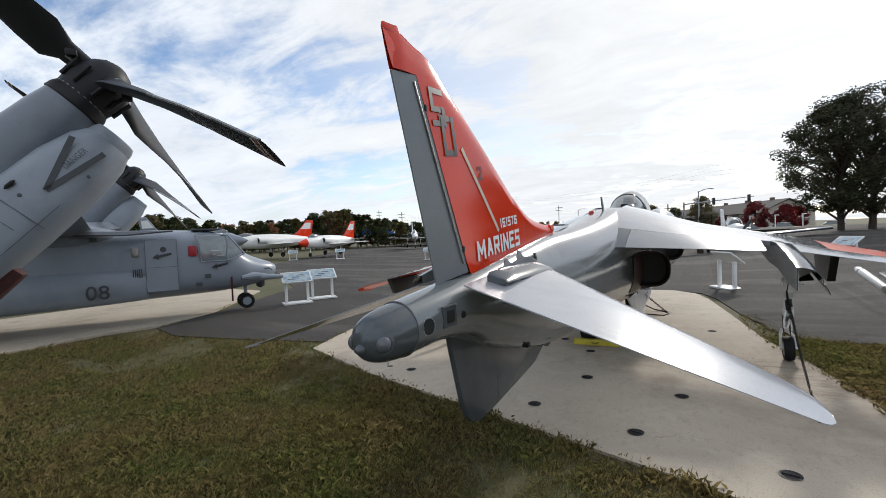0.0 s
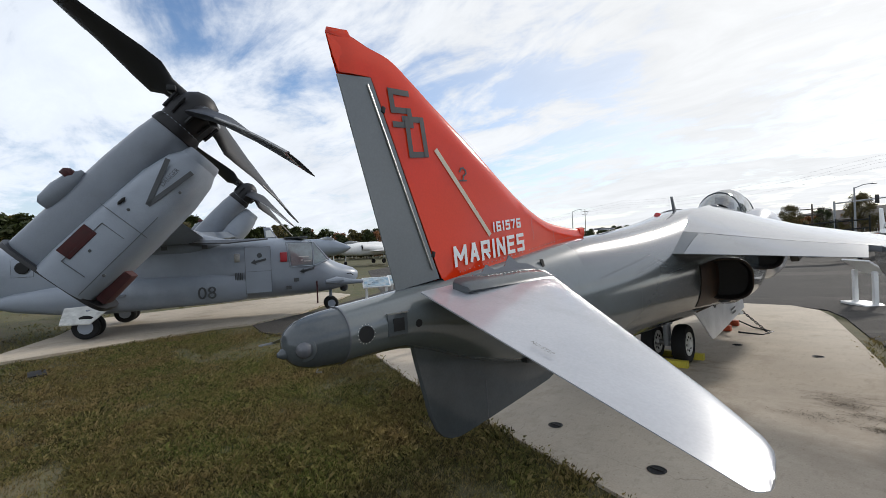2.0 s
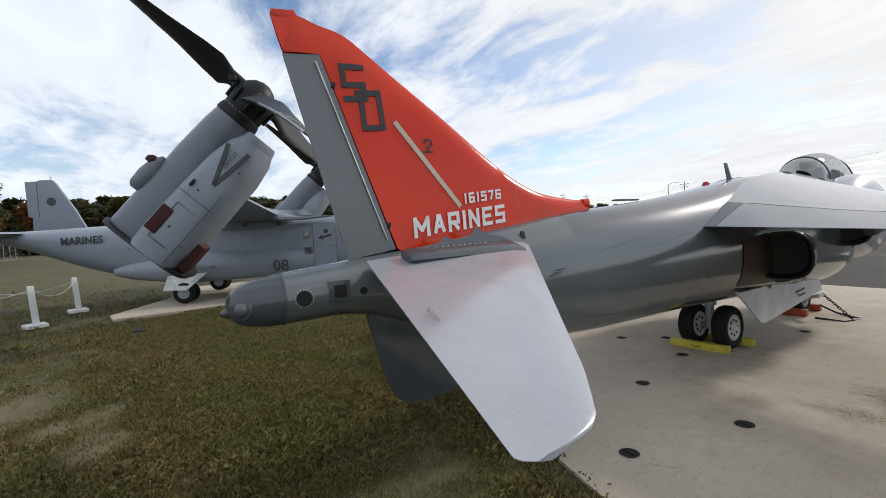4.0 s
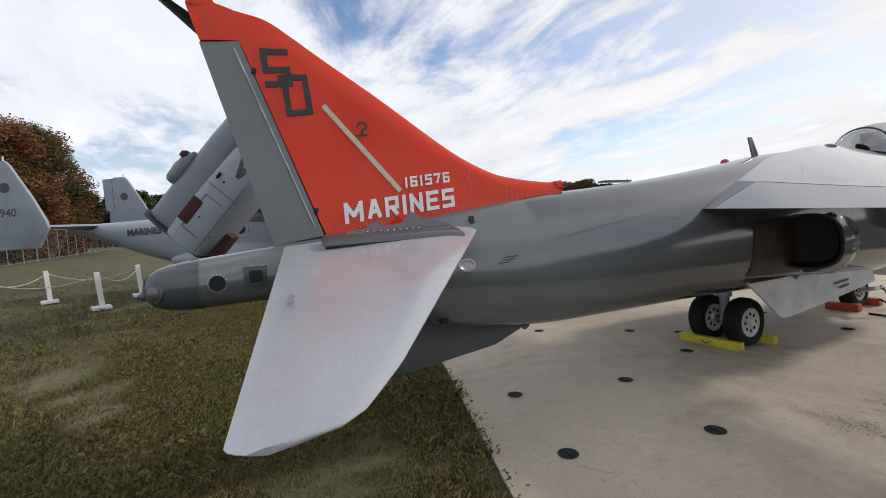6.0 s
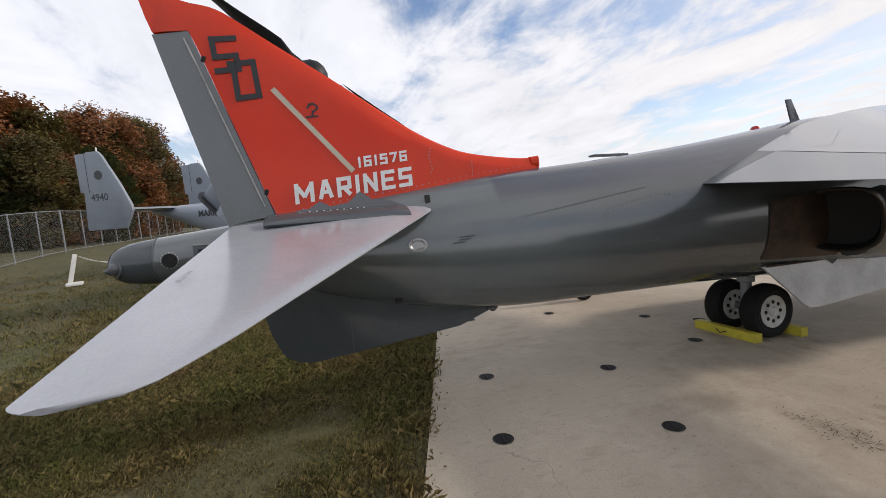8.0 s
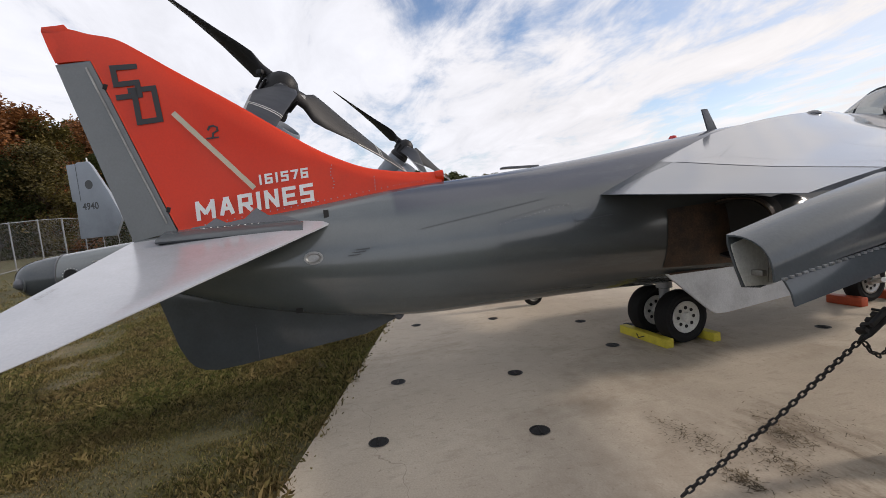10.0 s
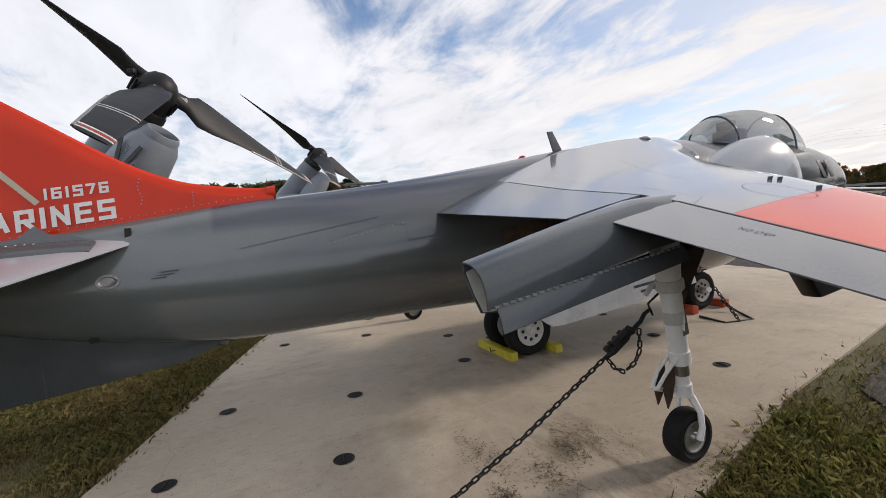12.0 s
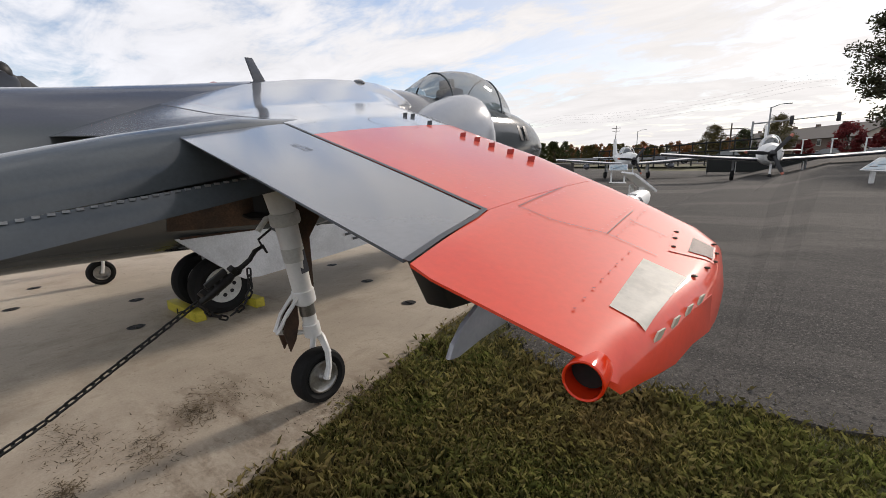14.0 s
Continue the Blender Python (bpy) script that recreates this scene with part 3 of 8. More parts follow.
# ---- the jump jet ----
def build_jet():
    jet = thing("attack_jet", (0, 0, 0), "grey single-seat jump jet with orange-red fin on a concrete pad", "aircraft")
    jet.matrix_world = LEAN.copy()
    SEC = [  # y, belly, spine, half-width, squareness
        (0.36, 1.275, 1.63, 0.175, 2.0), (0.92, 1.265, 1.69, 0.205, 2.1), (1.6, 1.03, 1.78, 0.27, 2.2), (2.4, 0.83, 1.88, 0.335, 2.3),
        (3.2, 0.725, 1.98, 0.41, 2.4), (4.2, 0.712, 2.06, 0.52, 2.5), (5.2, 0.708, 2.16, 0.62, 2.6), (6.0, 0.69, 2.265, 0.70, 2.7),
        (7.0, 0.66, 2.41, 0.78, 2.7), (8.0, 0.64, 2.49, 0.88, 2.7), (9.0, 0.60, 2.53, 0.95, 2.6), (9.5, 0.62, 2.51, 0.90, 2.5)]
    cols = [smooth_table([(s[0], s[k]) for s in SEC], 72) for k in (1, 2, 3, 4)]

    def ring(y, grow=0.0):
        b, t, w, n = (lerp(c, y) for c in cols)
        return oval(y, b - grow, t + grow, w + grow, n, 40, 0, 0.72 if y > 3 else 0.72 + 0.28 * (3 - y) / 3)

    def side(y, z):
        """Half-width of the fuselage at a height."""
        b, t, w, n = (lerp(c, y) for c in cols)
        s = max(-0.999, min(0.999, (z - (b + t) / 2) / ((t - b) / 2)))
        fl = 0.72 if y > 3 else 0.72 + 0.28 * (3 - y) / 3
        a = abs(s) ** (n / 2)
        return w * (1 - abs(a) ** 2) ** (1 / n) * (1 - (1 - fl) * max(0, a if s > 0 else 0))

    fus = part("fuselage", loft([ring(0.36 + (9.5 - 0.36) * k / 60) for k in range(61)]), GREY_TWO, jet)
    # tail boom end: shell, tip and nozzle domes
    cone = [(0.0, 0.004), (0.004, 0.030), (0.014, 0.062), (0.034, 0.094), (0.066, 0.122), (0.11, 0.142), (0.17, 0.158), (0.25, 0.170), (0.35, 0.177)]
    tail_end = part("tail_cone", revolve(cone, (0, 0.012, 1.438), (0, 1, 0.035), 32), GREY, jet, "blunt grey tail cone with three domed fittings")
    part("tail_probe", revolve([(-0.038, 0.003), (-0.036, 0.012), (-0.026, 0.018), (-0.010, 0.031), (0.02, 0.036), (0.06, 0.036)], (0.0, 0.016, 1.405), (0, 1, 0.05), 18), GREY, tail_end, "stubby grey tail probe")
    for s in (1, -1):
        part("antenna_ring", revolve([(0, 0.072), (0.010, 0.070), (0.014, 0.060), (0.014, 0.045)], (s * 0.096, 0.105, 1.425), (s * 0.62, -0.78, 0.04), 24), GREY, tail_end)
        part("antenna_dome", revolve([(0.0, 0.05), (0.02, 0.05), (0.038, 0.044), (0.052, 0.030), (0.059, 0.013), (0.061, 0.0)], (s * 0.096, 0.105, 1.425), (s * 0.62, -0.78, 0.04), 22), GREY_DARK, tail_end)
    part("drain_lip", tube([(0.05, 0.20, 1.285), (0.055, 0.185, 1.268), (0.065, 0.215, 1.264)], 0.005, 6), STEEL, tail_end)
    part("tail_joint", loft([oval(0.354, 1.270, 1.634, 0.179, 2.0, 40), oval(0.362, 1.267, 1.636, 0.181, 2.0, 40)]), GREY_DARK, jet)
    for y, z, r in ((0.47, 1.455, 0.052),):
        x = side(y, z)
        part("puff_port", revolve([(0, r), (0.008, r), (0.008, r * 0.86), (0.007, 0.001)], (x - 0.004, y, z), (1, -0.1, 0), 18), DARK, jet, "round dark reaction-control port")
    bm = bmesh.new()
    for k in range(16):
        a = 2 * math.pi * k / 16
        bmesh.ops.create_circle(bm, cap_ends=True, segments=6, radius=0.0035, matrix=Matrix.Translation((side(0.47 + 0.06 * math.cos(a), 1.455 + 0.06 * math.sin(a)) + 0.0035, 0.47 + 0.06 * math.cos(a), 1.455 + 0.06 * math.sin(a))) @ pose(0, 0, 0, 0, 90, 0))
    part("port_screws", bm, WHITE_WORN, jet)["kind"] = "stuff"
    x = side(0.71, 1.47)
    part("louvre", box(x, 0.71, 1.482, 0.014, 0.15, 0.15, 0.004, m=pose(0, 0, 0, 0, 0, -6)), GREY, jet)
    # black block on the louvre, coloured for the shade inside its opening
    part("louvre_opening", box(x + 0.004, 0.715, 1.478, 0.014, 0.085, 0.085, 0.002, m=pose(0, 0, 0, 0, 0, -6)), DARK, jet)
    part("louvre_rim", box(x + 0.004, 0.71, 1.553, 0.022, 0.16, 0.008, m=pose(0, 0, 0, 0, 0, -6)), STEEL, jet, "bright metal rim over the louvre")
    part("drain_port", revolve([(0, 0.028), (0.005, 0.026)], (side(0.885, 1.46), 0.885, 1.46), (1, -0.1, 0), 14), DARK, jet)
    part("cone_strake", tube([(0.165 * math.cos(0.55), 0.40, 1.525), (0.185 * math.cos(0.5), 0.62, 1.55), (0.20 * math.cos(0.5), 0.92, 1.555)], 0.0035, 5), GREY_DARK, jet)

    # fin
    LE = smooth_table([(0.425, 3.43), (0.52, 3.44), (0.60, 3.445), (0.74, 3.408), (0.94, 3.366), (1.129, 3.254), (1.322, 3.126), (1.70, 2.886), (1.905, 2.75), (2.225, 2.532), (2.42, 2.408), (2.62, 2.302), (2.86, 2.205), (3.113, 2.155), (3.457, 2.118), (3.62, 2.12)], 90)

    def fin_low(y):
        """Lower edge: the slanted rear tip, the rudder's top, its hinge, then the spine."""
        return min(lerp([(0.425, 3.415), (0.488, 3.165), (0.748, 3.185), (1.235, 1.745), (1.30, 1.70)], y), 9) if y < 1.30 else lerp(cols[1], y) - 0.04

    def fin_half(y, z):
        root = 0.085 * (1 - max(0, y - 1.6) / 4.5)
        h = root + (0.022 - root) * min(1, max(0, (z - 1.75) / 1.6))
        edge = max(0.0, lerp(LE, y) - z)
        h *= min(1.0, math.sqrt(edge / (0.16 if y < 2.4 else 0.10)) + 0.04)
        h *= min(1.0, 0.2 + max(0, y - 0.42) / 0.22)
        return max(0.005, h)

    bm, n = bmesh.new(), 14
    ys = [0.425 + (3.62 - 0.425) * (k / 90) for k in range(91)]
    for sgn in (1, -1):
        grid = []
        for y in ys:
            t, b = lerp(LE, y), fin_low(y)
            grid.append([bm.verts.new((sgn * fin_half(y, t - (t - b) * (i / n) ** 1.6), y, t - (t - b) * (i / n) ** 1.6)) for i in range(n + 1)])
        for a, b in zip(grid, grid[1:]):
            for i in range(n):
                bm.faces.new((a[i], a[i + 1], b[i + 1], b[i]))
    bmesh.ops.holes_fill(bm, edges=[e for e in bm.edges if e.is_boundary], sides=0)
    fin = part("fin", bm, RED, jet, "orange-red tail fin with a ram-air inlet at its root")
    part("fin_cap", prism([(0, 0.424, 3.41), (0, 0.432, 3.452), (0, 0.54, 3.468), (0, 0.585, 3.478), (0, 0.605, 3.45), (0, 0.62, 3.41)], (0.016, 0, 0), bevel=0.004), RED, fin)
    part("ram_inlet", loft([oval(3.56, 2.02, 2.125, 0.040, 3, 16), oval(3.64, 2.01, 2.135, 0.05, 3, 16)]), RED, fin)
    # rudder: thicker at its hinge
    rud = [((0.488, 3.155), (0.742, 3.183)), ((0.582, 2.78), (0.878, 2.78)), ((0.692, 2.35), (1.022, 2.35)), ((0.787, 1.98), (1.145, 1.98)), ((0.864, 1.68), (1.226, 1.738))]
    bm = loft([[(0.006, a[0], a[1]), (fin_half(b[0] + 0.1, b[1]) * 0.95, b[0], b[1]), (-fin_half(b[0] + 0.1, b[1]) * 0.95, b[0], b[1]), (-0.006, a[0], a[1])] for a, b in rud])
    rudder = part("rudder", bm, RUDDER_GREY, fin, "grey rudder")
    hw = lambda b: fin_half(b[0] + 0.1, b[1]) * 0.95 + 0.004
    part("rudder_rib", tube([(hw(b) - 0.001, b[0] - 0.055, b[1]) for a, b in ((0, (0.763, 3.126)), (0, (0.881, 2.78)), (0, (1.027, 2.35)), (0, (1.153, 1.98)), (0, (1.211, 1.81)))], 0.008, 6), STEEL, rudder)
    for y0, z0 in ((0.815, 2.97), (1.17, 1.925)):
        part("hinge_bracket", box(fin_half(y0 + 0.1, z0) * 0.95 + 0.002, y0 + 0.012, z0, 0.012, 0.03, 0.045, 0.003, m=pose(0, 0, 0, -18, 0, 0)), DARK, rudder)
    # markings on the fin, right-hand face
    tilt = 0.103

    def on_fin(y0, z0, lean=0.0):
        def f(u, v):
            y, z = y0 + u - v * lean, z0 + u * tilt + v
            return (fin_half(y, z) + 0.010, y, z)
        return f
    block_text("lettering", "MARINES", 0.166, 0.1205, 0.0325, 0.033, on_fin(1.392, 1.81), WHITE, fin)
    block_text("lettering", "161576", 0.091, 0.0662, 0.0197, 0.019, on_fin(1.92, 2.085), WHITE, fin)

    def strip(name, pts, w, material, label=""):
        """Painted strokes on the fin along (y, z) points."""
        bm = bmesh.new()
        for seg, (a, b) in enumerate(zip(pts, pts[1:])):
            a, b = Vector(a), Vector(b)
            d = (b - a).normalized()
            nrm = Vector((-d.y, d.x)) * w / 2
            a2, b2 = a - d * w / 2, b + d * w / 2
            k = max(2, int((b2 - a2).length / 0.08))
            rows = [[a2.lerp(b2, i / k) + s * nrm for s in (1, -1)] for i in range(k + 1)]
            vs = [[bm.verts.new((fin_half(p.x, p.y) + 0.007 + 0.0015 * (seg % 2), p.x, p.y)) for p in r] for r in rows]
            for p, q in zip(vs, vs[1:]):
                bm.faces.new((p[0], p[1], q[1], q[0]))
        return part(name, bm, material, fin, label)
    strip("formation_strip", [(1.318, 2.728), (1.866, 2.078)], 0.043, CREAM, "cream formation-light strip")
    strip("code_letter", [(1.055, 3.136), (0.898, 3.122), (0.910, 2.985), (1.062, 3.003), (1.073, 2.898), (0.92, 2.88)], 0.044, BLACK, "black squared tail code letter S")
    strip("code_letter", [(1.01, 2.936), (1.180, 2.955), (1.203, 2.691), (1.048, 2.671), (1.033, 2.935)], 0.044, BLACK, "black squared tail code letter D")
    strip("crest_mark", [(1.560, 2.592), (1.575, 2.618), (1.605, 2.624), (1.632, 2.608), (1.634, 2.583), (1.597, 2.557), (1.592, 2.525)], 0.016, BLACK, "small dark squadron mark")
    strip("crest_mark", [(1.545, 2.516), (1.633, 2.523)], 0.014, BLACK)

    # tailplanes
    def tailplane(s):
        rows = []
        for k in range(37):
            f = 1 - (1 - k / 36) ** 1.7
            x = 0.20 + 1.955 * f
            rear = 0.92 + ((0.535 if s > 0 else 0.80) - 0.92) * f + 0.07 * max(0.0, (x - 2.103) / 0.052) ** 2.0
            front = lerp([(0.2, 2.52), (0.33, 2.42), (1.87, 1.18), (2.01, 1.045), (2.085, 0.97), (2.13, 0.885), (2.145, 0.79), (2.155, 0.69)], x)
            z = 1.682 - (x - 0.2) * 0.2965
            tilt_z = 0.035 * (1 - f)
            th = 0.055 * (1 - f) + 0.017
            sec = []
            for u, t in ((0, 0.15), (0.04, 0.6), (0.15, 0.95), (0.4, 1.0), (0.7, 0.6), (1.0, 0.12)):
                sec.append((s * x, front + (rear - front) * u, z + tilt_z * (0.5 - u) + th * t * 0.6))
            for u, t in ((1.0, 0.12), (0.7, 0.6), (0.4, 1.0), (0.15, 0.95), (0.04, 0.6), (0, 0.15)):
                sec.append((s * x, front + (rear - front) * u, z + tilt_z * (0.5 - u) - th * t * 0.8))
            rows.append(sec)
        tp = part("tailplane", loft(rows), GREY_LIGHT, jet, "glossy pale grey drooped tailplane")
        return tp
    tp = tailplane(1)
    tailplane(-1)
    lettering("stencil", "NO STEP", 0.045, lambda u, v: (1.13 + u * 0.93, 0.84 - u * 0.2 + v, 1.682 - (0.93 + u * 0.93) * 0.2965 + 0.022), MARK, tp, 0.9)
    # scalloped root fairing over the tailplane joint
    prof = [(1.30, 0.0), (1.40, 0.055), (1.50, 0.06), (1.58, 0.11), (1.66, 0.06), (1.80, 0.075), (1.90, 0.155), (1.99, 0.08), (2.12, 0.06), (2.25, 0.0)]
    part("root_fairing", prism([(0.285 - 0.3 * h, y, 1.69 + (y - 1.3) * 0.05 + h) for y, h in prof] + [(0.31, 2.25, 1.67), (0.31, 1.3, 1.63)], (0.012, 0, 0.004)), GREY_DARK, jet, "scalloped grey fairing plate")
    plate = part("root_plate", loft([[(0.27, y, 1.70 + (y - 1.2) * 0.012), (0.275, y, 1.715 + (y - 1.2) * 0.012 + h), (0.33, y, 1.70 + (y - 1.2) * 0.012 + h), (0.42, y, 1.675 + h * 0.3), (0.44, y, 1.655), (0.42, y, 1.64), (0.27, y, 1.64)] for y, h in ((1.17, 0.0), (1.20, 0.022), (1.45, 0.028), (1.9, 0.028), (2.2, 0.022), (2.27, 0.0))]), GREY, jet, "grey plate over the tailplane joint")
    bm = bmesh.new()
    for k in range(9):
        y = 1.50 + 0.052 * k
        bmesh.ops.create_circle(bm, cap_ends=True, segments=6, radius=0.007, matrix=Matrix.Translation((0.336, y, 1.703 + (y - 1.2) * 0.012 + 0.030)) @ pose(0, 0, 0, 0, 30, 0))
    part("rivets", bm, WHITE_WORN, plate)["kind"] = "stuff"
    # ventral fin
    VF = [(0.965, 1.29), (0.999, 1.138), (1.054, 0.92), (1.106, 0.714), (1.168, 0.579), (1.215, 0.524), (1.292, 0.484), (1.40, 0.466), (1.512, 0.472), (1.743, 0.493), (2.101, 0.527), (2.731, 0.592), (3.03, 0.70), (3.03, 0.84), (2.0, 1.0)]
    part("ventral_fin", prism([(0, y, z) for y, z in VF], (0.05, 0, 0), bevel=0.012), GREY, jet)
    part("ventral_seam", box(0, 1.745, 0.665, 0.056, 0.006, 0.33), GREY_DARK, jet)
    # small fittings on the rear fuselage
    x = side(2.325, 1.40)
    def oval_ring(y0, z0, ry, rz, lift, bm):
        return [bm.verts.new((side(y0 + ry * math.cos(a), z0 + rz * math.sin(a)) + lift, y0 + ry * math.cos(a), z0 + rz * math.sin(a))) for a in [2 * math.pi * k / 26 for k in range(26)]]
    bm = bmesh.new()
    rs = [oval_ring(2.325, 1.40, *q, bm) for q in ((0.082, 0.058, 0.0), (0.080, 0.056, 0.009), (0.062, 0.040, 0.009), (0.052, 0.032, 0.002))]
    for p, q in zip(rs, rs[1:]):
        for k in range(26):
            bm.faces.new((p[k], p[(k + 1) % 26], q[(k + 1) % 26], q[k]))
    bm.faces.new(rs[-1])
    port = part("static_port", bm, STEEL, jet, "bare-metal oval port with a raised rim")
    for a in (0.9, 2.2, 4.0, 5.4):
        part("screw", revolve([(0, 0.005), (0.003, 0.004)], (side(2.325 + 0.071 * math.cos(a), 1.40 + 0.048 * math.sin(a)) + 0.008, 2.325 + 0.071 * math.cos(a), 1.40 + 0.048 * math.sin(a)), (1, 0, 0), 8), MARK, port)
    part("drain_hole", box(side(2.15, 0.945) - 0.012, 2.15, 0.935, 0.06, 0.06, 0.045), DARK, jet)
    part("vent_grille", box(side(2.47, 1.765) + 0.001, 2.47, 1.77, 0.012, 0.045, 0.09, m=pose(0, 0, 0, 0, -14, 0)), DARK, jet)
    part("antenna_stub", revolve([(0, 0.05), (0.02, 0.05), (0.05, 0.02)], (0.05, 3.055, 0.745), (0, 0, -1), 12), GREY_DARK, jet)
    for k, (dy, l) in enumerate(((0.0, 0.20), (0.03, 0.13), (0.0, 0.11))):
        part("stencil_bar", box(side(2.68, 1.425 - 0.022 * k) + 0.0005, 2.62 + dy + l / 2, 1.432 - 0.021 * k + 0.02 * (l / 2), 0.003, l, 0.010, m=pose(0, 0, 0, 3, 0, -7)), MARK, jet)
    # spine details
    part("blade_antenna", prism([(0, 6.99, 2.38), (0, 7.13, 2.40), (0, 6.985, 2.665), (0, 6.905, 2.66)], (0.02, 0, 0), bevel=0.004), GREY_DARK, jet, "dark swept blade antenna")
    part("beacon", revolve([(-0.04, 0.06), (0.02, 0.055), (0.05, 0.035), (0.06, 0.0)], (-0.13, 6.60, 2.335), (0, 0, 1), 16), mat("red_beacon", (0.45, 0.02, 0.02), 0.2, var=0.05), jet, "red anti-collision beacon")
    part("spine_plate", box(-0.12, 4.55, 2.125, 0.10, 0.42, 0.02, 0.004), GREY_DARK, jet)
    part("spine_dome", revolve([(0, 0.09), (0.02, 0.085), (0.045, 0.05), (0.055, 0)], (0.33, 8.19, 2.478), (0, 0, 1), 16), GREY_DARK, jet)

    # wings
    LEy = [(0.0, 9.3), (0.62, 8.9), (0.9, 8.3), (2.66, 7.06), (3.85, 6.36), (4.40, 6.0), (4.58, 5.85), (4.65, 5.73), (4.685, 5.52)]
    TEy = [(0.0, 5.085), (0.75, 5.085), (2.36, 5.16), (2.66, 5.20), (4.285, 4.948), (4.58, 4.955), (4.63, 4.975), (4.66, 5.14), (4.685, 5.36)]
    TE0 = [(0.0, 5.085), (0.75, 5.085), (2.36, 5.16), (2.66, 5.20), (4.285, 4.948), (4.685, 4.955)]
    EDGE = [(4.95, 4.625), (4.975, 4.63), (5.14, 4.66), (5.36, 4.685), (6.0, 4.685)]
    HNG = [(0.0, 5.86), (2.36, 5.80), (2.72, 5.703), (4.225, 5.305), (4.685, 5.185)]
    ZTE = [(0.0, 1.77), (0.75, 1.722), (2.25, 1.605), (2.66, 1.572), (3.6, 1.372), (4.285, 1.222), (4.685, 1.108)]
    RISE = [(0.0, 0.50), (0.65, 0.40), (1.6, 0.27), (2.66, 0.175), (3.9, 0.145), (4.3, 0.12), (4.685, 0.11)]
    BEND = [(0.0, 0.071), (0.65, 0.061), (1.6, 0.047), (2.66, 0.036), (3.9, 0.046), (4.3, 0.05), (4.685, 0.05)]
    THK = [(0.0, 0.30), (0.65, 0.27), (2.65, 0.15), (4.2, 0.085), (4.685, 0.05)]

    def wing_z(x, y, upper=True):
        le, te = lerp(LEy, x), lerp(TE0, x)
        u, d = min(1, max(0, (le - y) / (le - te))), y - te
        top = lerp(ZTE, x) + lerp(RISE, x) * d - lerp(BEND, x) * d * d
        t = lerp(THK, x)
        top -= 0.55 * t * max(0.0, 1 - u / 0.16) ** 2
        if x > 4.5:
            top -= 0.022 * max(0.0, (x - lerp(EDGE, y) + 0.032) / 0.032) ** 2
        if upper:
            return top
        return top - t * (1 - u) ** 0.8 * min(1, math.sqrt(u / 0.10 + 1e-6)) - 0.005 - 0.03 * min(1, max(0, (x - 4.39) / 0.22)) * min(1, u / 0.15) * min(1, (1 - u) / 0.3)

    def wing_block(x0, x1, front, rear, s, nx=16, ny=16, drop=0.0, skew=(0, 0)):
        """Closed piece of wing between two span stations and two chord lines."""
        rows = []
        for i in range(nx + 1):
            x = x0 + (x1 - x0) * i / nx
            yf, yr = front(x), rear(x)
            yy = [yf + (yr - yf) * (1 - math.cos(math.pi * j / ny / 2 + 0) if j < ny else 1) for j in range(ny + 1)]
            k = skew[0] + (skew[1] - skew[0]) * i / nx
            xx = [x + k * min(1.0, max(0.0, (hn(x) - y) / max(0.01, hn(x) - te(x)))) for y in yy]
            rows.append([(s * a, y, wing_z(a, y)) for a, y in zip(xx, yy)] + [(s * a, y, wing_z(a, y, False) - drop) for a, y in zip(reversed(xx), reversed(yy))])
        return loft(rows)

    le, te, hn = (lambda x: lerp(LEy, x)), (lambda x: lerp(TEy, x)), (lambda x: lerp(HNG, x))
    for s in (1, -1):
        wing = part("wing", wing_block(0.3, 3.06, le, lambda x: hn(x) + 0.0, s, 20, 18), WING_GREY, jet, "glossy grey wing")
        part("flap", wing_block(0.66, 2.36, lambda x: hn(x) - 0.008, te, s, 12, 6), GREY_MID, wing)
        part("root_shroud", wing_block(0.3, 0.655, hn, te, s, 4, 6), GREY, wing)
        part("aileron", wing_block(2.70, 4.205, lambda x: hn(x) - 0.012, te, s, 10, 6, 0, (-0.04, 0.07)), GREY_MID, wing, "grey aileron")
        tip = part("outer_panel", wing_block(3.062, 4.218, le, hn, s, 14, 18), RED_WING, wing, "glossy orange-red outer wing panel")
        part("wing_tip", wing_block(4.22, 4.685, le, te, s, 44, 20, 0, (0.075, 0)), RED_WING, wing, "glossy orange-red rounded wing tip")
        # vortex generators along the front of the upper skin
        for x, y in ((2.70, 6.59), (2.745, 6.615), (3.03, 6.46), (3.43, 6.26), (3.56, 6.20), (3.69, 6.13), (3.83, 6.06), (3.955, 6.01)):
            part("vortex_generator", prism([(0, -0.015, 0), (0, 0.013, 0), (0, 0.017, 0.022), (0, -0.011, 0.022)], (0.003, 0, 0)), RED_DEEP if x > 3.06 else MARK, wing).matrix_basis = Matrix.Translation((s * x, y, wing_z(x, y) - 0.002)) @ pose(0, 0, 0, 0, 0, -s * 48)
        # tip reaction nozzle
        part("tip_nozzle", revolve([(0, 0.024), (-0.002, 0.0262), (0.0, 0.028), (0.010, 0.0285), (0.04, 0.028), (0.12, 0.012), (0.10, 0.010), (0.04, 0.022)], (s * 4.607, 4.944, 1.103), (-s * 0.1, 1, -0.02), 26, caps=False), RED, wing, "orange-red reaction-control pipe")
        # dark disc across the pipe, painted for its shaded inside
        part("nozzle_bore", revolve([(0, 0.0235), (0.01, 0.0235)], (s * 4.603, 4.975, 1.1025), (-s * 0.1, 1, -0.02), 20), SOOT, wing)
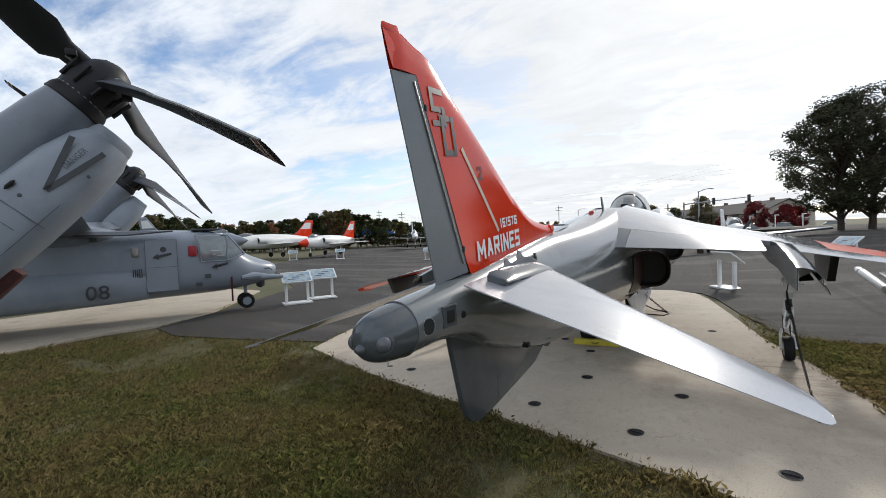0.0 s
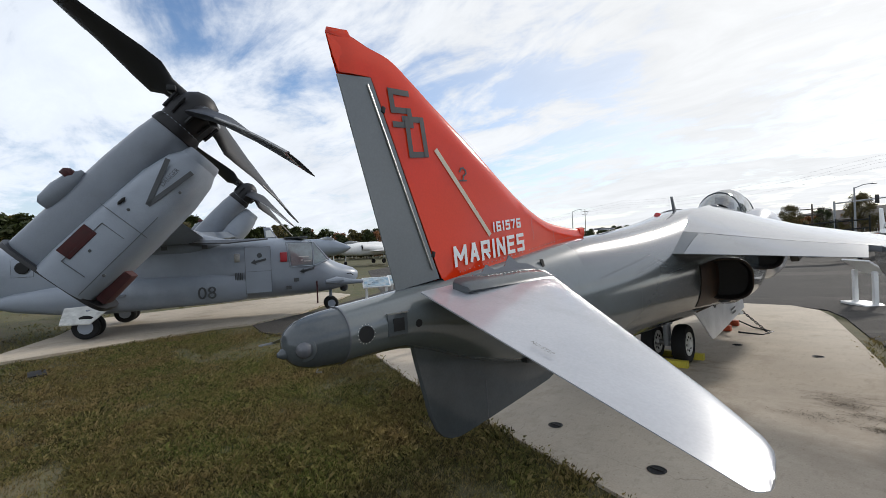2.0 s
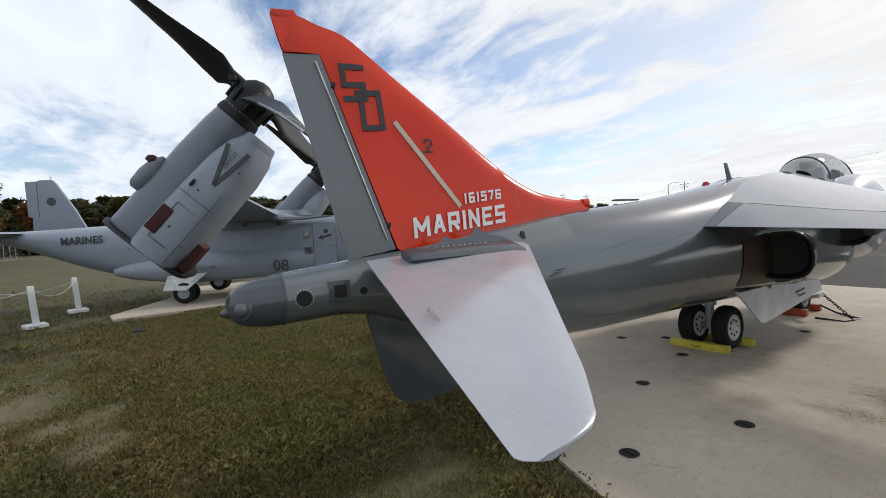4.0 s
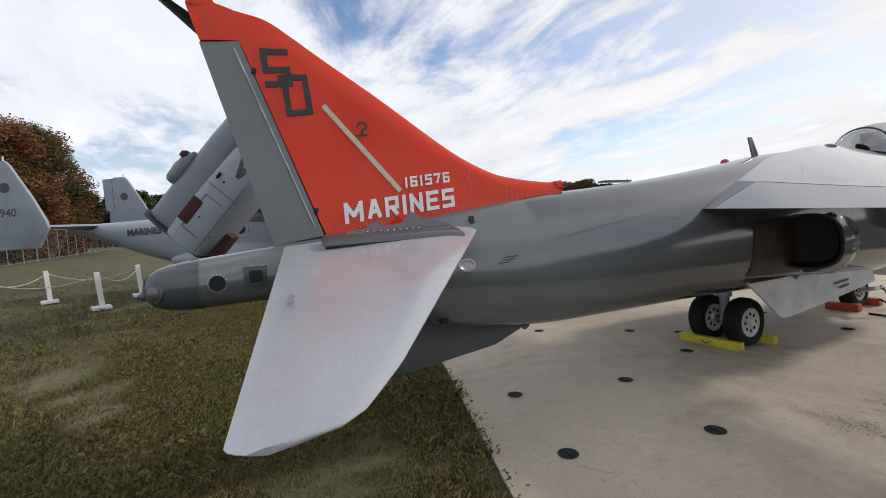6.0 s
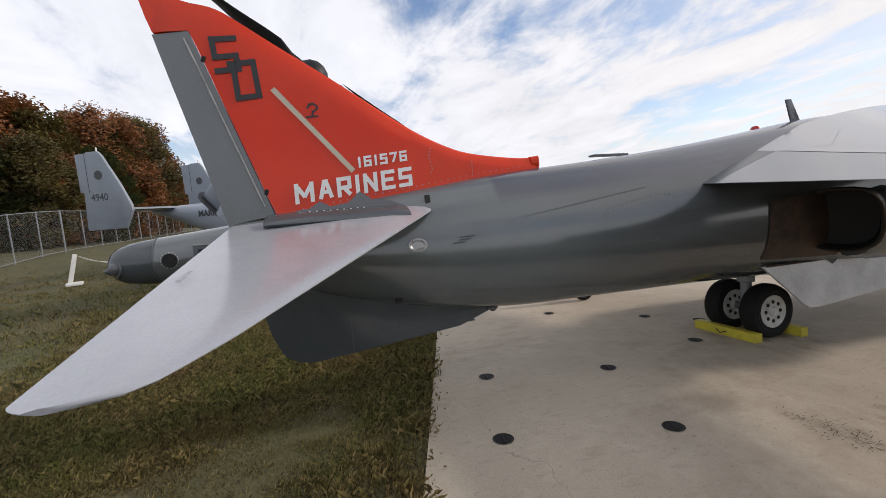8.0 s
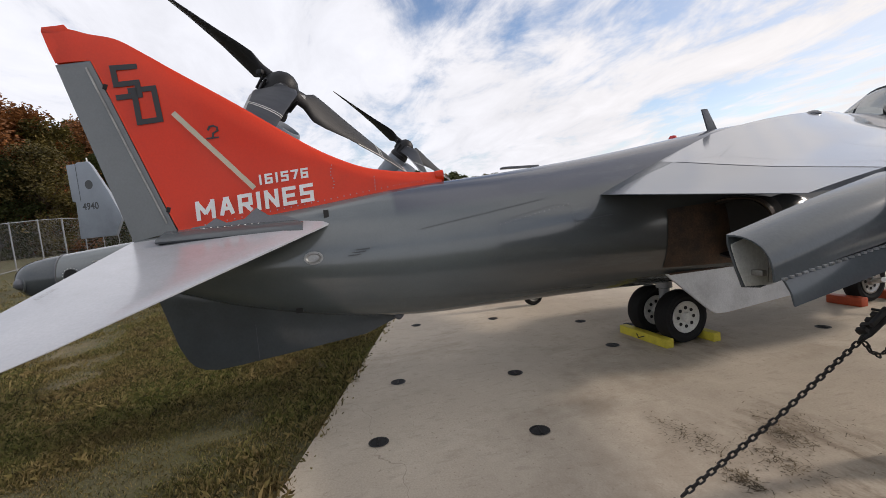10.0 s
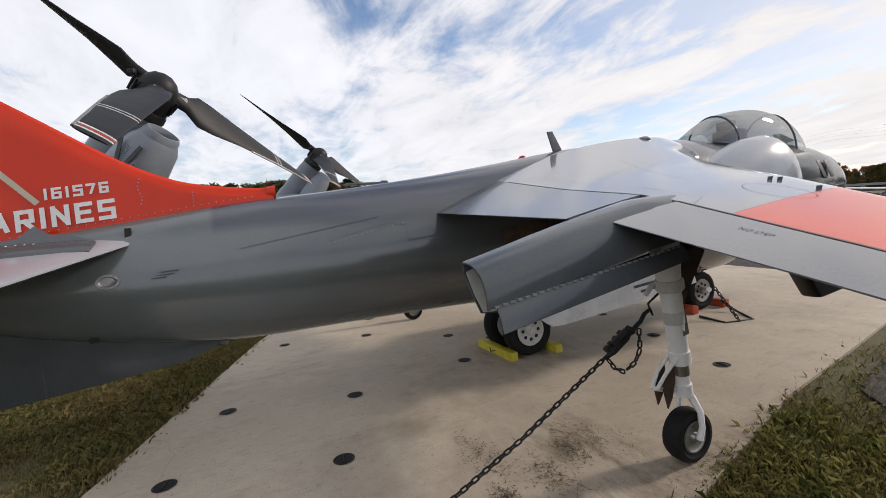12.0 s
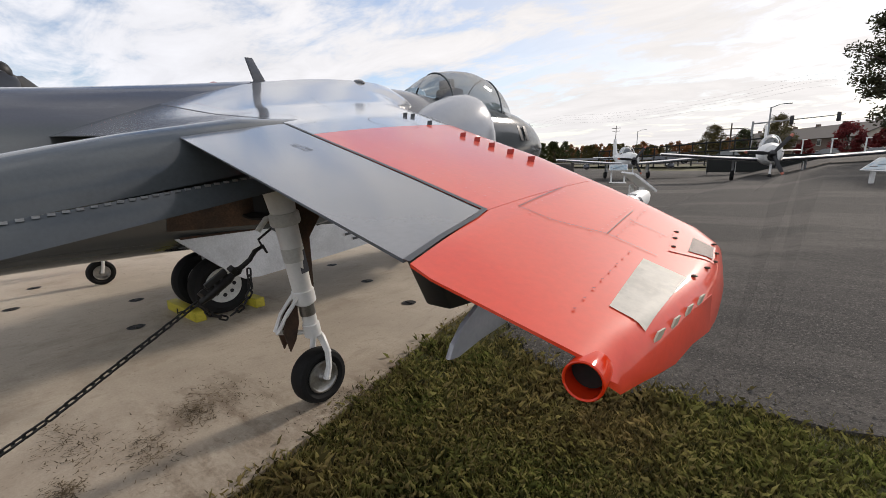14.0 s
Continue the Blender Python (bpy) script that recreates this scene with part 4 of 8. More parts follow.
        # flush details on the tip
        def on_wing(pts, lift, name, material, label=""):
            bm = bmesh.new()
            n = 6
            a, b, c, d = (Vector(q) for q in pts)
            g = [[bm.verts.new((s * q.x, q.y, wing_z(q.x, q.y) + lift)) for q in [(a.lerp(b, i / n)).lerp(d.lerp(c, i / n), j / n) for j in range(n + 1)]] for i in range(n + 1)]
            for r1, r2 in zip(g, g[1:]):
                for j in range(n):
                    bm.faces.new((r1[j], r1[j + 1], r2[j + 1], r2[j]))
            return part(name, bm, material, wing, label)
        on_wing([(4.564, 5.355), (4.647, 5.338), (4.640, 5.095), (4.583, 5.105)], 0.0016, "tip_light_panel", PANEL_CREAM, "worn off-white formation-light panel")
        on_wing([(4.555, 5.66), (4.655, 5.60), (4.668, 5.49), (4.587, 5.455)], 0.0018, "tip_plate", RED_WING)
        on_wing([(4.605, 5.62), (4.652, 5.592), (4.664, 5.505), (4.618, 5.495)], 0.0034, "tip_mesh_vent", MESH, "small metal mesh vent")
        for x, y in ((4.566, 5.625), (4.576, 5.565), (4.588, 5.495), (4.648, 5.625), (4.662, 5.56), (4.668, 5.505), (4.664, 5.44), (4.655, 5.36)):
            part("tip_screw", revolve([(0, 0.006), (0.003, 0.005), (0.004, 0.0)], (s * x, y, wing_z(x, y) + 0.001), (0, 0, 1), 10), RUST, wing)
        for k in range(4):
            y0 = 5.12 + 0.062 * k
            zt = wing_z(lerp(EDGE, y0) - 0.03, y0) - 0.016
            part("tip_slat", prism([(s * (lerp(EDGE, y) - in_x), y, z) for y, z, in_x in ((y0 + 0.011, zt, 0.0), (y0 - 0.011, zt, 0.0), (y0 - 0.031, zt - 0.028, 0.004), (y0 - 0.009, zt - 0.028, 0.004))], (0.003, 0, 0)), CREAM, wing)
        # panel joints and rivets
        def seam(pts, w=0.0018):
            bm = bmesh.new()
            for a, b in zip(pts, pts[1:]):
                a, b = Vector(a), Vector(b)
                d = (b - a).normalized()
                nn = Vector((-d.y, d.x)) * w / 2
                k = max(1, int((b - a).length / 0.06))
                vs = [[bm.verts.new((s * q.x, q.y, wing_z(q.x, q.y) + 0.0025)) for q in (a.lerp(b, i / k) + nn, a.lerp(b, i / k) - nn)] for i in range(k + 1)]
                for p0, q0 in zip(vs, vs[1:]):
                    bm.faces.new((p0[0], p0[1], q0[1], q0[0]))
            part("panel_joint", bm, MARK, wing)
        seam([(2.70 + 1.515 * k / 12, hn(2.70 + 1.515 * k / 12) - 0.004) for k in range(13)], 0.014)
        seam([(4.212, hn(4.212)), (4.232, 5.24), (4.255, 5.10), (4.286, te(4.28) + 0.01)], 0.014)
        seam([(0.70 + 1.7 * k / 10, hn(0.70 + 1.7 * k / 10) - 0.004) for k in range(11)], 0.008)
        seam([(4.222, 5.72), (4.252, 5.40)], 0.0022)
        seam([(4.44, 5.70), (4.466, 5.424)], 0.0022)
        seam([(4.252, 5.40), (4.35, 5.385), (4.466, 5.424), (4.58, 5.40)], 0.002)
        seam([(4.46, 5.60), (4.56, 5.56)])
        seam([(1.0, 6.05), (2.35, 5.98)])
        seam([(0.78, 6.5), (1.0, 6.05), (0.72, 5.86)])
        seam([(2.2, 6.0), (2.74, 5.86), (2.80, 5.70)])
        seam([(1.15, 6.9), (2.3, 6.35)])
        seam([(2.92 + 0.22 * math.cos(t), 6.26 + 0.14 * math.sin(t) - 0.3 * 0.22 * math.cos(t)) for t in [2 * math.pi * k / 20 for k in range(21)]], 0.003)
        seam([(1.9 + 0.08 * math.cos(t), 6.9 + 0.08 * math.sin(t)) for t in [2 * math.pi * k / 16 for k in range(17)]], 0.003)
        bm = bmesh.new()
        rows = [((3.12, 5.68), (4.15, 5.40)), ((3.12, 5.76), (4.15, 5.47)), ((4.205, 5.82), (4.24, 5.42)), ((4.245, 5.82), (4.27, 5.42)), ((4.425, 5.74), (4.45, 5.44)), ((4.46, 5.74), (4.485, 5.44)), ((3.1, 5.92), (3.9, 5.70)), ((4.25, 5.37), (4.44, 5.395)), ((4.48, 5.58), (4.55, 5.55)), ((4.535, 5.36), (4.55, 5.05)), ((0.8, 6.0), (2.3, 5.93)), ((0.74, 5.3), (0.76, 6.4))]
        for a, b in rows:
            a, b = Vector(a), Vector(b)
            k = int((b - a).length / 0.04)
            for i in range(k + 1):
                q = a.lerp(b, i / k)
                bmesh.ops.create_circle(bm, cap_ends=True, segments=6, radius=0.003, matrix=Matrix.Translation((s * q.x, q.y, wing_z(q.x, q.y) + 0.0035)))
        rv = part("rivets", bm, RED_DEEP, wing)
        rv["kind"] = "stuff"
        if s > 0:
            lettering("stencil", "NO STEP", 0.044, lambda u, v: (3.22 + u * 0.98, 5.40 - u * 0.16 + v, wing_z(3.22 + u * 0.98, 5.40 - u * 0.16 + v) + 0.0025), MARK, wing, 0.9)
        # outrigger pod with its open rear and hanging door
        rings = []
        for y, xi, xo, zt, zi, zo in ((6.35, 2.45, 2.72, 1.66, 1.46, 1.50), (5.9, 2.50, 2.80, 1.655, 1.34, 1.40), (5.5, 2.55, 2.82, 1.63, 1.29, 1.36), (5.0, 2.58, 2.83, 1.535, 1.17, 1.28), (4.75, 2.59, 2.83, 1.48, 1.14, 1.245), (4.55, 2.60, 2.83, 1.434, 1.105, 1.212), (4.44, 2.60, 2.83, 1.408, 1.12, 1.193), (4.40, 2.60, 2.83, 1.399, 1.22, 1.187), (4.36, 2.60, 2.83, 1.39, 1.34, 1.18)):
            arc = [(xi + (xo - xi) * math.sin(math.pi / 2 * k / 10) ** 0.9, zo + (zt - zo) * math.cos(math.pi / 2 * k / 10) ** 0.75 if k < 10 else zo) for k in range(11)]
            t = 0.010
            outer = [(xi, zi)] + arc
            inner = [(xi + t, zi)] + [(xi + t + (xo - xi - 2 * t) * (q[0] - xi) / (xo - xi), q[1] - t * (1 - k / 10)) for k, q in enumerate(arc)]
            yy = y
            rings.append([(s * q[0], yy, q[1]) for q in outer] + [(s * q[0], yy, q[1]) for q in reversed(inner)])
        pod = part("outrigger_pod", loft(rings), GREY, wing, "grey wheel pod, open at its rear end")
        pod.location = (-s * 0.05, -0.015, 0.045)
        bm = loft([[(s * x, y, z) for x, z in ((2.612, zl), (2.612, zt - 0.05), (2.616, zt - 0.05), (2.616, zl))] for y, zl, zt in ((4.372, 1.33, 1.39), (4.405, 1.225, 1.40), (4.45, 1.125, 1.41), (4.6, 1.115, 1.445), (4.94, 1.165, 1.52))])
        part("pod_liner", bm, WHITE_WORN, pod, "scuffed off-white inside of the pod")
        part("pod_bulkhead", prism([(s * 2.60, 4.95, 1.16), (s * 2.60, 4.95, 1.51), (s * 2.72, 4.95, 1.49), (s * 2.82, 4.95, 1.28)], (0, 0.01, 0)), GREY_LIGHT, pod)
        part("pod_rib", tube([(s * 2.618, 4.60, 1.38), (s * 2.619, 4.60, 1.25), (s * 2.618, 4.60, 1.13)], 0.006, 6), STEEL, pod)
        part("pod_bracket", box(s * 2.645, 4.50, 1.19, 0.06, 0.03, 0.03, 0.006), STEEL, pod)
        for k in range(30):
            y = 4.40 + 1.18 * k / 29
            part("hinge_knuckle", box(s * 2.842, y, 1.188 + (y - 4.36) * 0.13, 0.012, 0.022, 0.010), GALV, pod)
        bm = loft([[(s * 2.836, y, 1.192 + (y - 4.36) * 0.13), (s * 2.872, y, 1.13 + (y - 4.36) * 0.14), (s * 2.885, y, 1.07 + (y - 4.36) * 0.16), (s * 2.877, y, 1.07 + (y - 4.36) * 0.16), (s * 2.862, y, 1.13 + (y - 4.36) * 0.14), (s * 2.826, y, 1.19 + (y - 4.36) * 0.13)] for y in (4.40, 4.8, 5.2, 5.62)])
        part("pod_door", bm, GREY, pod)
        # black sheet added across the open underside, in place of the shade there
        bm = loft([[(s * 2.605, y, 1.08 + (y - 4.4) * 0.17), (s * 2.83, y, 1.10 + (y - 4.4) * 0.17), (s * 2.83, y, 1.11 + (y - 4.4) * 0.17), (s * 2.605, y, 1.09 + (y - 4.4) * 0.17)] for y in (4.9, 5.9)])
        part("pod_shade_sheet", bm, DARK, pod)
        # outrigger leg
        ax = (-s * 0.035, 0.16, -1)
        at = lambda d: (s * (2.70 - 0.035 * d), 5.53 + 0.16 * d, 1.42 - d)
        leg = part("outrigger_leg", revolve([(0, 0.085), (0.12, 0.08), (0.30, 0.062), (0.70, 0.056), (0.705, 0.064), (0.78, 0.064), (0.785, 0.05), (0.80, 0.042), (0.92, 0.042), (0.925, 0.05), (1.0, 0.05), (1.01, 0.03)], at(0), ax, 20), WHITE, jet, "white outrigger undercarriage leg")
        leg.location = (-s * 0.055, 0.10, 0.0)
        part("leg_cuff", revolve([(0.795, 0.046), (0.86, 0.046)], at(0), ax, 18), STEEL, leg)
        part("chafe_pad", revolve([(0.44, 0.0615), (0.52, 0.0605)], at(0), ax, 18), WHITE_WORN, leg)
        part("lug_ring", revolve([(0.24, 0.075), (0.25, 0.082), (0.30, 0.082), (0.31, 0.075)], at(0), ax, 18), WHITE_WORN, leg)
        part("lug", tube([(s * 2.67, 5.56, 1.17), (s * 2.64, 5.49, 1.15), (s * 2.62, 5.45, 1.09)], 0.016, 8), WHITE_WORN, leg)
        for dx in (-0.03, 0.03):
            part("upper_link", tube([(s * (2.67 + dx), 5.60, 0.70), (s * (2.64 + dx), 5.53, 0.60), (s * (2.62 + dx * 0.6), 5.485, 0.50)], 0.012, 6), WHITE, leg)
        part("lower_link", tube([(s * 2.62, 5.485, 0.50), (s * 2.63, 5.60, 0.465), (s * 2.645, 5.70, 0.445)], 0.014, 6), WHITE, leg)
        for dx in (0.0, 0.07):
            part("link_web", prism([(s * (2.60 + dx), 5.60, 0.66), (s * (2.60 + dx), 5.53, 0.60), (s * (2.60 + dx), 5.50, 0.50), (s * (2.60 + dx), 5.53, 0.38), (s * (2.60 + dx), 5.57, 0.44), (s * (2.60 + dx), 5.60, 0.54)], (0.01, 0, 0)), RUST, leg, "rusty brown scissor-link plate")
        part("fork", tube([(s * 2.61, 5.74, 0.43), (s * 2.68, 5.735, 0.40), (s * 2.735, 5.73, 0.33), (s * 2.75, 5.72, 0.24), (s * 2.742, 5.70, 0.165)], [0.026, 0.024, 0.020, 0.018, 0.022], 8), WHITE, leg)
        part("fork", tube([(s * 2.61, 5.74, 0.43), (s * 2.585, 5.735, 0.38), (s * 2.578, 5.72, 0.26), (s * 2.582, 5.70, 0.165)], [0.026, 0.02, 0.018, 0.02], 8), WHITE, leg)
        part("leg_door", prism([(s * 2.66, 5.60, 1.42), (s * 2.66, 5.66, 1.08), (s * 2.66, 5.70, 0.72), (s * 2.66, 5.725, 0.72), (s * 2.66, 5.73, 1.02), (s * 2.66, 5.93, 1.30), (s * 2.66, 6.0, 1.45)], (0.012, 0, 0)), RUST, leg, "dark rusty leg door")
        part("data_plate", box(s * 2.735, 5.628, 0.90, 0.006, 0.05, 0.13, m=pose(0, 0, 0, 9, 0, 0)), GREY_DARK, leg)
        wheel(leg, (s * 2.66, 5.70, 0.168), 0.168, 0.125, "outrigger_wheel")
    # nacelle-side parts: intake shoulders, cockpit, nose
    for s in (1, -1):
        rings = []
        for y, w, h in ((8.8, 0.34, 0.38), (9.1, 0.42, 0.54), (9.5, 0.48, 0.68), (9.8, 0.495, 0.735), (9.98, 0.48, 0.73), (10.06, 0.45, 0.71), (10.09, 0.42, 0.68)):
            rings.append([(s * 0.72 + w * math.cos(2 * math.pi * k / 28), y, 1.72 + h * math.sin(2 * math.pi * k / 28)) for k in range(28)])
        intake = part("intake", loft(rings), GREY_LIGHT, jet, "bulged grey engine intake with a rounded lip")
        # black disc on the capped intake: the shade of its depth as colour
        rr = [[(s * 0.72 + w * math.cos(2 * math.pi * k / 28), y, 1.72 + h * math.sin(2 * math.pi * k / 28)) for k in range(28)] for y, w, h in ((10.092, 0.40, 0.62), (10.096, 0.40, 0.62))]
        part("intake_shade_disc", loft(rr), DARK, intake)
    nose = [(9.3, 0.70, 2.50, 0.55, 2.3), (10.2, 0.78, 2.50, 0.58, 2.3), (11.0, 0.88, 2.47, 0.56, 2.2), (11.8, 0.98, 2.46, 0.52, 2.1), (12.4, 1.10, 2.40, 0.44, 2.0), (12.9, 1.25, 2.28, 0.36, 2.0), (13.25, 1.38, 2.12, 0.25, 2.0), (13.52, 1.52, 1.96, 0.14, 2.0), (13.68, 1.66, 1.80, 0.04, 2.0)]
    nose_part = part("nose", loft([oval(*r, seg=32) for r in nose]), GREY, jet)
    for k in range(2):
        part("number_bar", box(0.46, 12.02 + 0.22 * k, 1.98, 0.012, 0.15, 0.30, 0.004, m=pose(0, 0, 0, 0, -18, 9)), BLACK, nose_part)
    can = [(9.50, 2.46, 2.62, 0.30), (9.9, 2.42, 2.85, 0.40), (10.3, 2.40, 2.96, 0.44), (10.85, 2.38, 3.02, 0.45), (11.2, 2.34, 2.99, 0.44), (11.6, 2.30, 2.89, 0.40), (11.9, 2.26, 2.70, 0.32), (12.12, 2.24, 2.52, 0.22)]
    cans = [smooth_table([(r[0], r[k]) for r in can], 24) for k in (1, 2, 3)]
    bm = bmesh.new()
    rows = [[(x, p[0], max(z, q[1])) for x, _, z in oval(p[0], 2 * q[1] - p[1], p[1], r[1], 2.0, 48)[:25]] for p, q, r in zip(cans[1], cans[0], cans[2])]
    loft(rows, bm, False, False)
    part("canopy", bm, CANOPY, jet, "clear bubble canopy")
    for y0 in (10.02, 11.42):
        w, t, b = lerp(cans[2], y0), lerp(cans[1], y0), lerp(cans[0], y0)
        pts = [(w * 1.005 * math.cos(math.pi * k / 16), y0, b + (t - b) * 1.01 * math.sin(math.pi * k / 16)) for k in range(17)]
        part("canopy_frame", tube(pts, 0.014, 6), GREY, jet)
    part("ejection_seat", box(0, 10.45, 2.45, 0.4, 0.3, 0.5, 0.06), DARK, jet)
    part("seat_headrest", box(0, 10.38, 2.76, 0.26, 0.12, 0.16, 0.03), GREY_DARK, jet)
    # engine nozzles and heat shields
    for s in (1, -1):
        bm = bmesh.new()
        g = [[bm.verts.new((s * (side(y, z) + 0.008), y, z)) for z in [lerp([(5.45, 0.95), (6.7, 0.90)], y) + (lerp([(5.45, 1.50), (6.7, 1.62)], y) - 0.93) * j / 8 for j in range(9)]] for y in [5.72 + 0.98 * i / 10 for i in range(11)]]
        for q1, q2 in zip(g, g[1:]):
            for j in range(8):
                bm.faces.new((q1[j], q1[j + 1], q2[j + 1], q2[j]))
        part("heat_shield", bm, SCORCH, jet, "scorched brown heat shield")
        for c, d, r0, fy, fz in (((0.86, 6.36, 1.27), (0.30, -0.93, -0.20), 0.305, 6.50, 1.22), ((1.02, 8.35, 1.56), (0.34, -0.92, -0.20), 0.28, 8.40, 1.45)):
            c, d = Vector((s * c[0], c[1], c[2])), Vector((s * d[0], d[1], d[2])).normalized()
            u = Vector((0, 0, 1)).cross(d).normalized()
            v = d.cross(u)

            def mouth(a, r):
                pts = []
                for k in range(32):
                    t = 2 * math.pi * k / 32
                    ct, st = math.cos(t), math.sin(t)
                    pts.append(c + d * a + u * r * math.copysign(abs(ct) ** 0.75, ct) + v * r * math.copysign(abs(st) ** 0.75, st))
                return pts
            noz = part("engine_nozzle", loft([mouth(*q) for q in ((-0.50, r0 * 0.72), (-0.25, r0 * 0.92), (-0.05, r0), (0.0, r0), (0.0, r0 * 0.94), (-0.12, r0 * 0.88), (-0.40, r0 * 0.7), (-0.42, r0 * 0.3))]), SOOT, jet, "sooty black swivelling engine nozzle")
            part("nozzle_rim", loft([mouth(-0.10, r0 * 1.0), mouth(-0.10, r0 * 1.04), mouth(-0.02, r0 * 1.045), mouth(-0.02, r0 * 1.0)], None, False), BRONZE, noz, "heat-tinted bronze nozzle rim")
            # black plug just inside the mouth, added to paint the nozzle's inner shade
            part("nozzle_shade_plug", loft([mouth(-0.10, r0 * 0.86), mouth(-0.12, r0 * 0.2)]), DARK, noz)
            part("nozzle_fairing", loft([[(s * (0.66 + w * math.cos(a)), fy + dy, fz + h * math.sin(a)) for a in [2 * math.pi * k / 20 for k in range(20)]] for dy, w, h in ((0.30, 0.30, 0.34), (0.60, 0.33, 0.40), (1.0, 0.24, 0.36), (1.4, 0.1, 0.2))]), GREY, jet)
    # main and nose undercarriage
    ml = part("main_leg", revolve([(0, 0.09), (0.35, 0.09), (0.36, 0.06), (0.7, 0.06)], (0, 6.235, 0.95), (0, 0, -1), 16), GREY_LIGHT, jet)
    part("axle", revolve([(-0.22, 0.045), (0.22, 0.045)], (0, 6.235, 0.30), (1, 0, 0), 12), STEEL, ml)
    for s in (1, -1):
        wheel(ml, (s * 0.225, 6.235, 0.30), 0.30, 0.20, "main_wheel", WHITE_WORN)
    door = part("gear_door", prism([(0.54, 5.78, 0.86), (0.58, 6.04, 0.62), (0.60, 6.24, 0.44), (0.605, 6.33, 0.385), (0.60, 6.48, 0.375), (0.585, 7.4, 0.435), (0.575, 8.72, 0.55), (0.56, 8.66, 0.78), (0.55, 8.56, 0.95), (0.55, 7.7, 0.90), (0.55, 6.52, 0.85)], (0.02, 0, 0.004)), DOOR_PALE, jet, "pale chalky undercarriage door hanging open")
    part("door_tear", prism([(0.574, 7.18, 0.905), (0.574, 7.26, 0.86), (0.574, 7.22, 0.80), (0.574, 7.34, 0.82), (0.574, 7.44, 0.88), (0.574, 7.50, 0.91)], (0.012, 0, 0)), SOOT, door, "dark torn patch at the door's upper edge")
    part("door_hinge", tube([(0.56, 5.82, 0.862), (0.562, 6.5, 0.858), (0.562, 7.7, 0.908), (0.562, 8.54, 0.955)], 0.011, 6), RUST, door)
    for y0 in (6.62, 8.1):
        part("door_strap", prism([(0.575, y0, 0.87), (0.575, y0 + 0.10, 0.80), (0.575, y0 + 0.20, 0.87)], (0.012, 0, 0)), GREY_DARK, door)
    part("forward_door", prism([(0.60, 8.36, 1.04), (0.60, 9.06, 1.03), (0.60, 9.16, 0.82), (0.60, 8.76, 0.75), (0.60, 8.60, 0.93)], (0.02, 0, 0)), WHITE, jet, "small white forward undercarriage door")
    for k in range(2):
        part("name_bar", box(0.602, 7.75 + 0.06 * k, 0.66 - 0.07 * k, 0.004, 0.34 - 0.1 * k, 0.030, m=pose(0, 0, 0, 4, 0, 0)), MARK, jet)
    nl = part("nose_leg", revolve([(0, 0.07), (0.5, 0.07), (0.52, 0.05), (0.75, 0.05)], (0.05, 9.42, 1.0), (0, 0.05, -1), 14), WHITE, jet)
    wheel(nl, (0.05, 9.45, 0.29), 0.29, 0.2, "nose_wheel")
    part("tow_link", tube([(0.16, 9.45, 0.29), (0.45, 9.15, 0.38)], 0.035, 8), WHITE, nl)
    # pylons below the wings
    for s in (1, -1):
        for x, y, d in ((3.15, 6.35, 0.43), (1.6, 7.0, 0.34)):
            z = wing_z(x, y, False)
            part("pylon", prism([(s * x, y - 0.62, z + 0.02), (s * x, y + 0.55, z + 0.03), (s * x, y + 0.45, z - d + 0.06), (s * x, y - 0.25, z - d)], (0.10, 0, 0), bevel=0.02), BLACK, jet, "black weapon pylon")
        x = 4.0
        part("outer_pylon", prism([(s * x, 5.20, wing_z(x, 5.20, False) + 0.01), (s * x, 6.3, wing_z(x, 6.1, False)), (s * x, 6.35, 1.06), (s * x, 5.60, 0.955), (s * x, 5.36, 0.975)], (0.10, 0, 0), bevel=0.012), BLACK, jet, "black outer pylon")
        part("launch_rail", box(s * x, 6.75, 0.95, 0.08, 1.5, 0.07, 0.015, m=pose(0, 0, 0, 5, 0, 0)), GREY_LIGHT, jet)
        for dx, y, z in ((-0.22, 6.40, 0.91), (0.04, 5.93, 0.98)):
            mis = part("dummy_missile", revolve([(0, 0.03), (0.02, 0.058), (1.15, 0.062), (1.3, 0.052), (1.38, 0.034), (1.42, 0.0)], (s * (x + dx), y, z), (0, 1, 0.13), 20), WHITE, jet, "white dummy missile below the wing")
            part("nose_band", revolve([(1.10, 0.0635), (1.13, 0.0635)], (s * (x + dx), y, z), (0, 1, 0.13), 20), GREY_DARK, mis)
        part("missile_fin", prism([(s * 4.02, y - 0.165, z + 0.165) for y, z in ((6.32, 0.86), (5.80, 0.80), (5.69, 0.775), (5.61, 0.735), (5.555, 0.685), (5.53, 0.645), (5.575, 0.638), (5.70, 0.655), (5.95, 0.67), (6.35, 0.74))], (0.02, 0, 0), bevel=0.006), GREY_LIGHT, jet, "pale grey curved tail fin of the store")
    # joints, access panels and rivets of the rear fuselage
    def hull_line(pts, w=0.006, lift=0.003, name="panel_joint", material=MARK):
        bm = bmesh.new()
        for a, b in zip(pts, pts[1:]):
            a, b = Vector(a), Vector(b)
            d = (b - a).normalized()
            nn = Vector((-d.y, d.x)) * w / 2
            k = max(1, int((b - a).length / 0.05))
            vs = [[bm.verts.new((side(q.x, q.y) + lift, q.x, q.y)) for q in (a.lerp(b, i / k) + nn, a.lerp(b, i / k) - nn)] for i in range(k + 1)]
            for p0, q0 in zip(vs, vs[1:]):
                bm.faces.new((p0[0], p0[1], q0[1], q0[0]))
        part(name, bm, material, fus)
    hull_line([(3.29, 1.565), (4.512, 1.748)], 0.005)
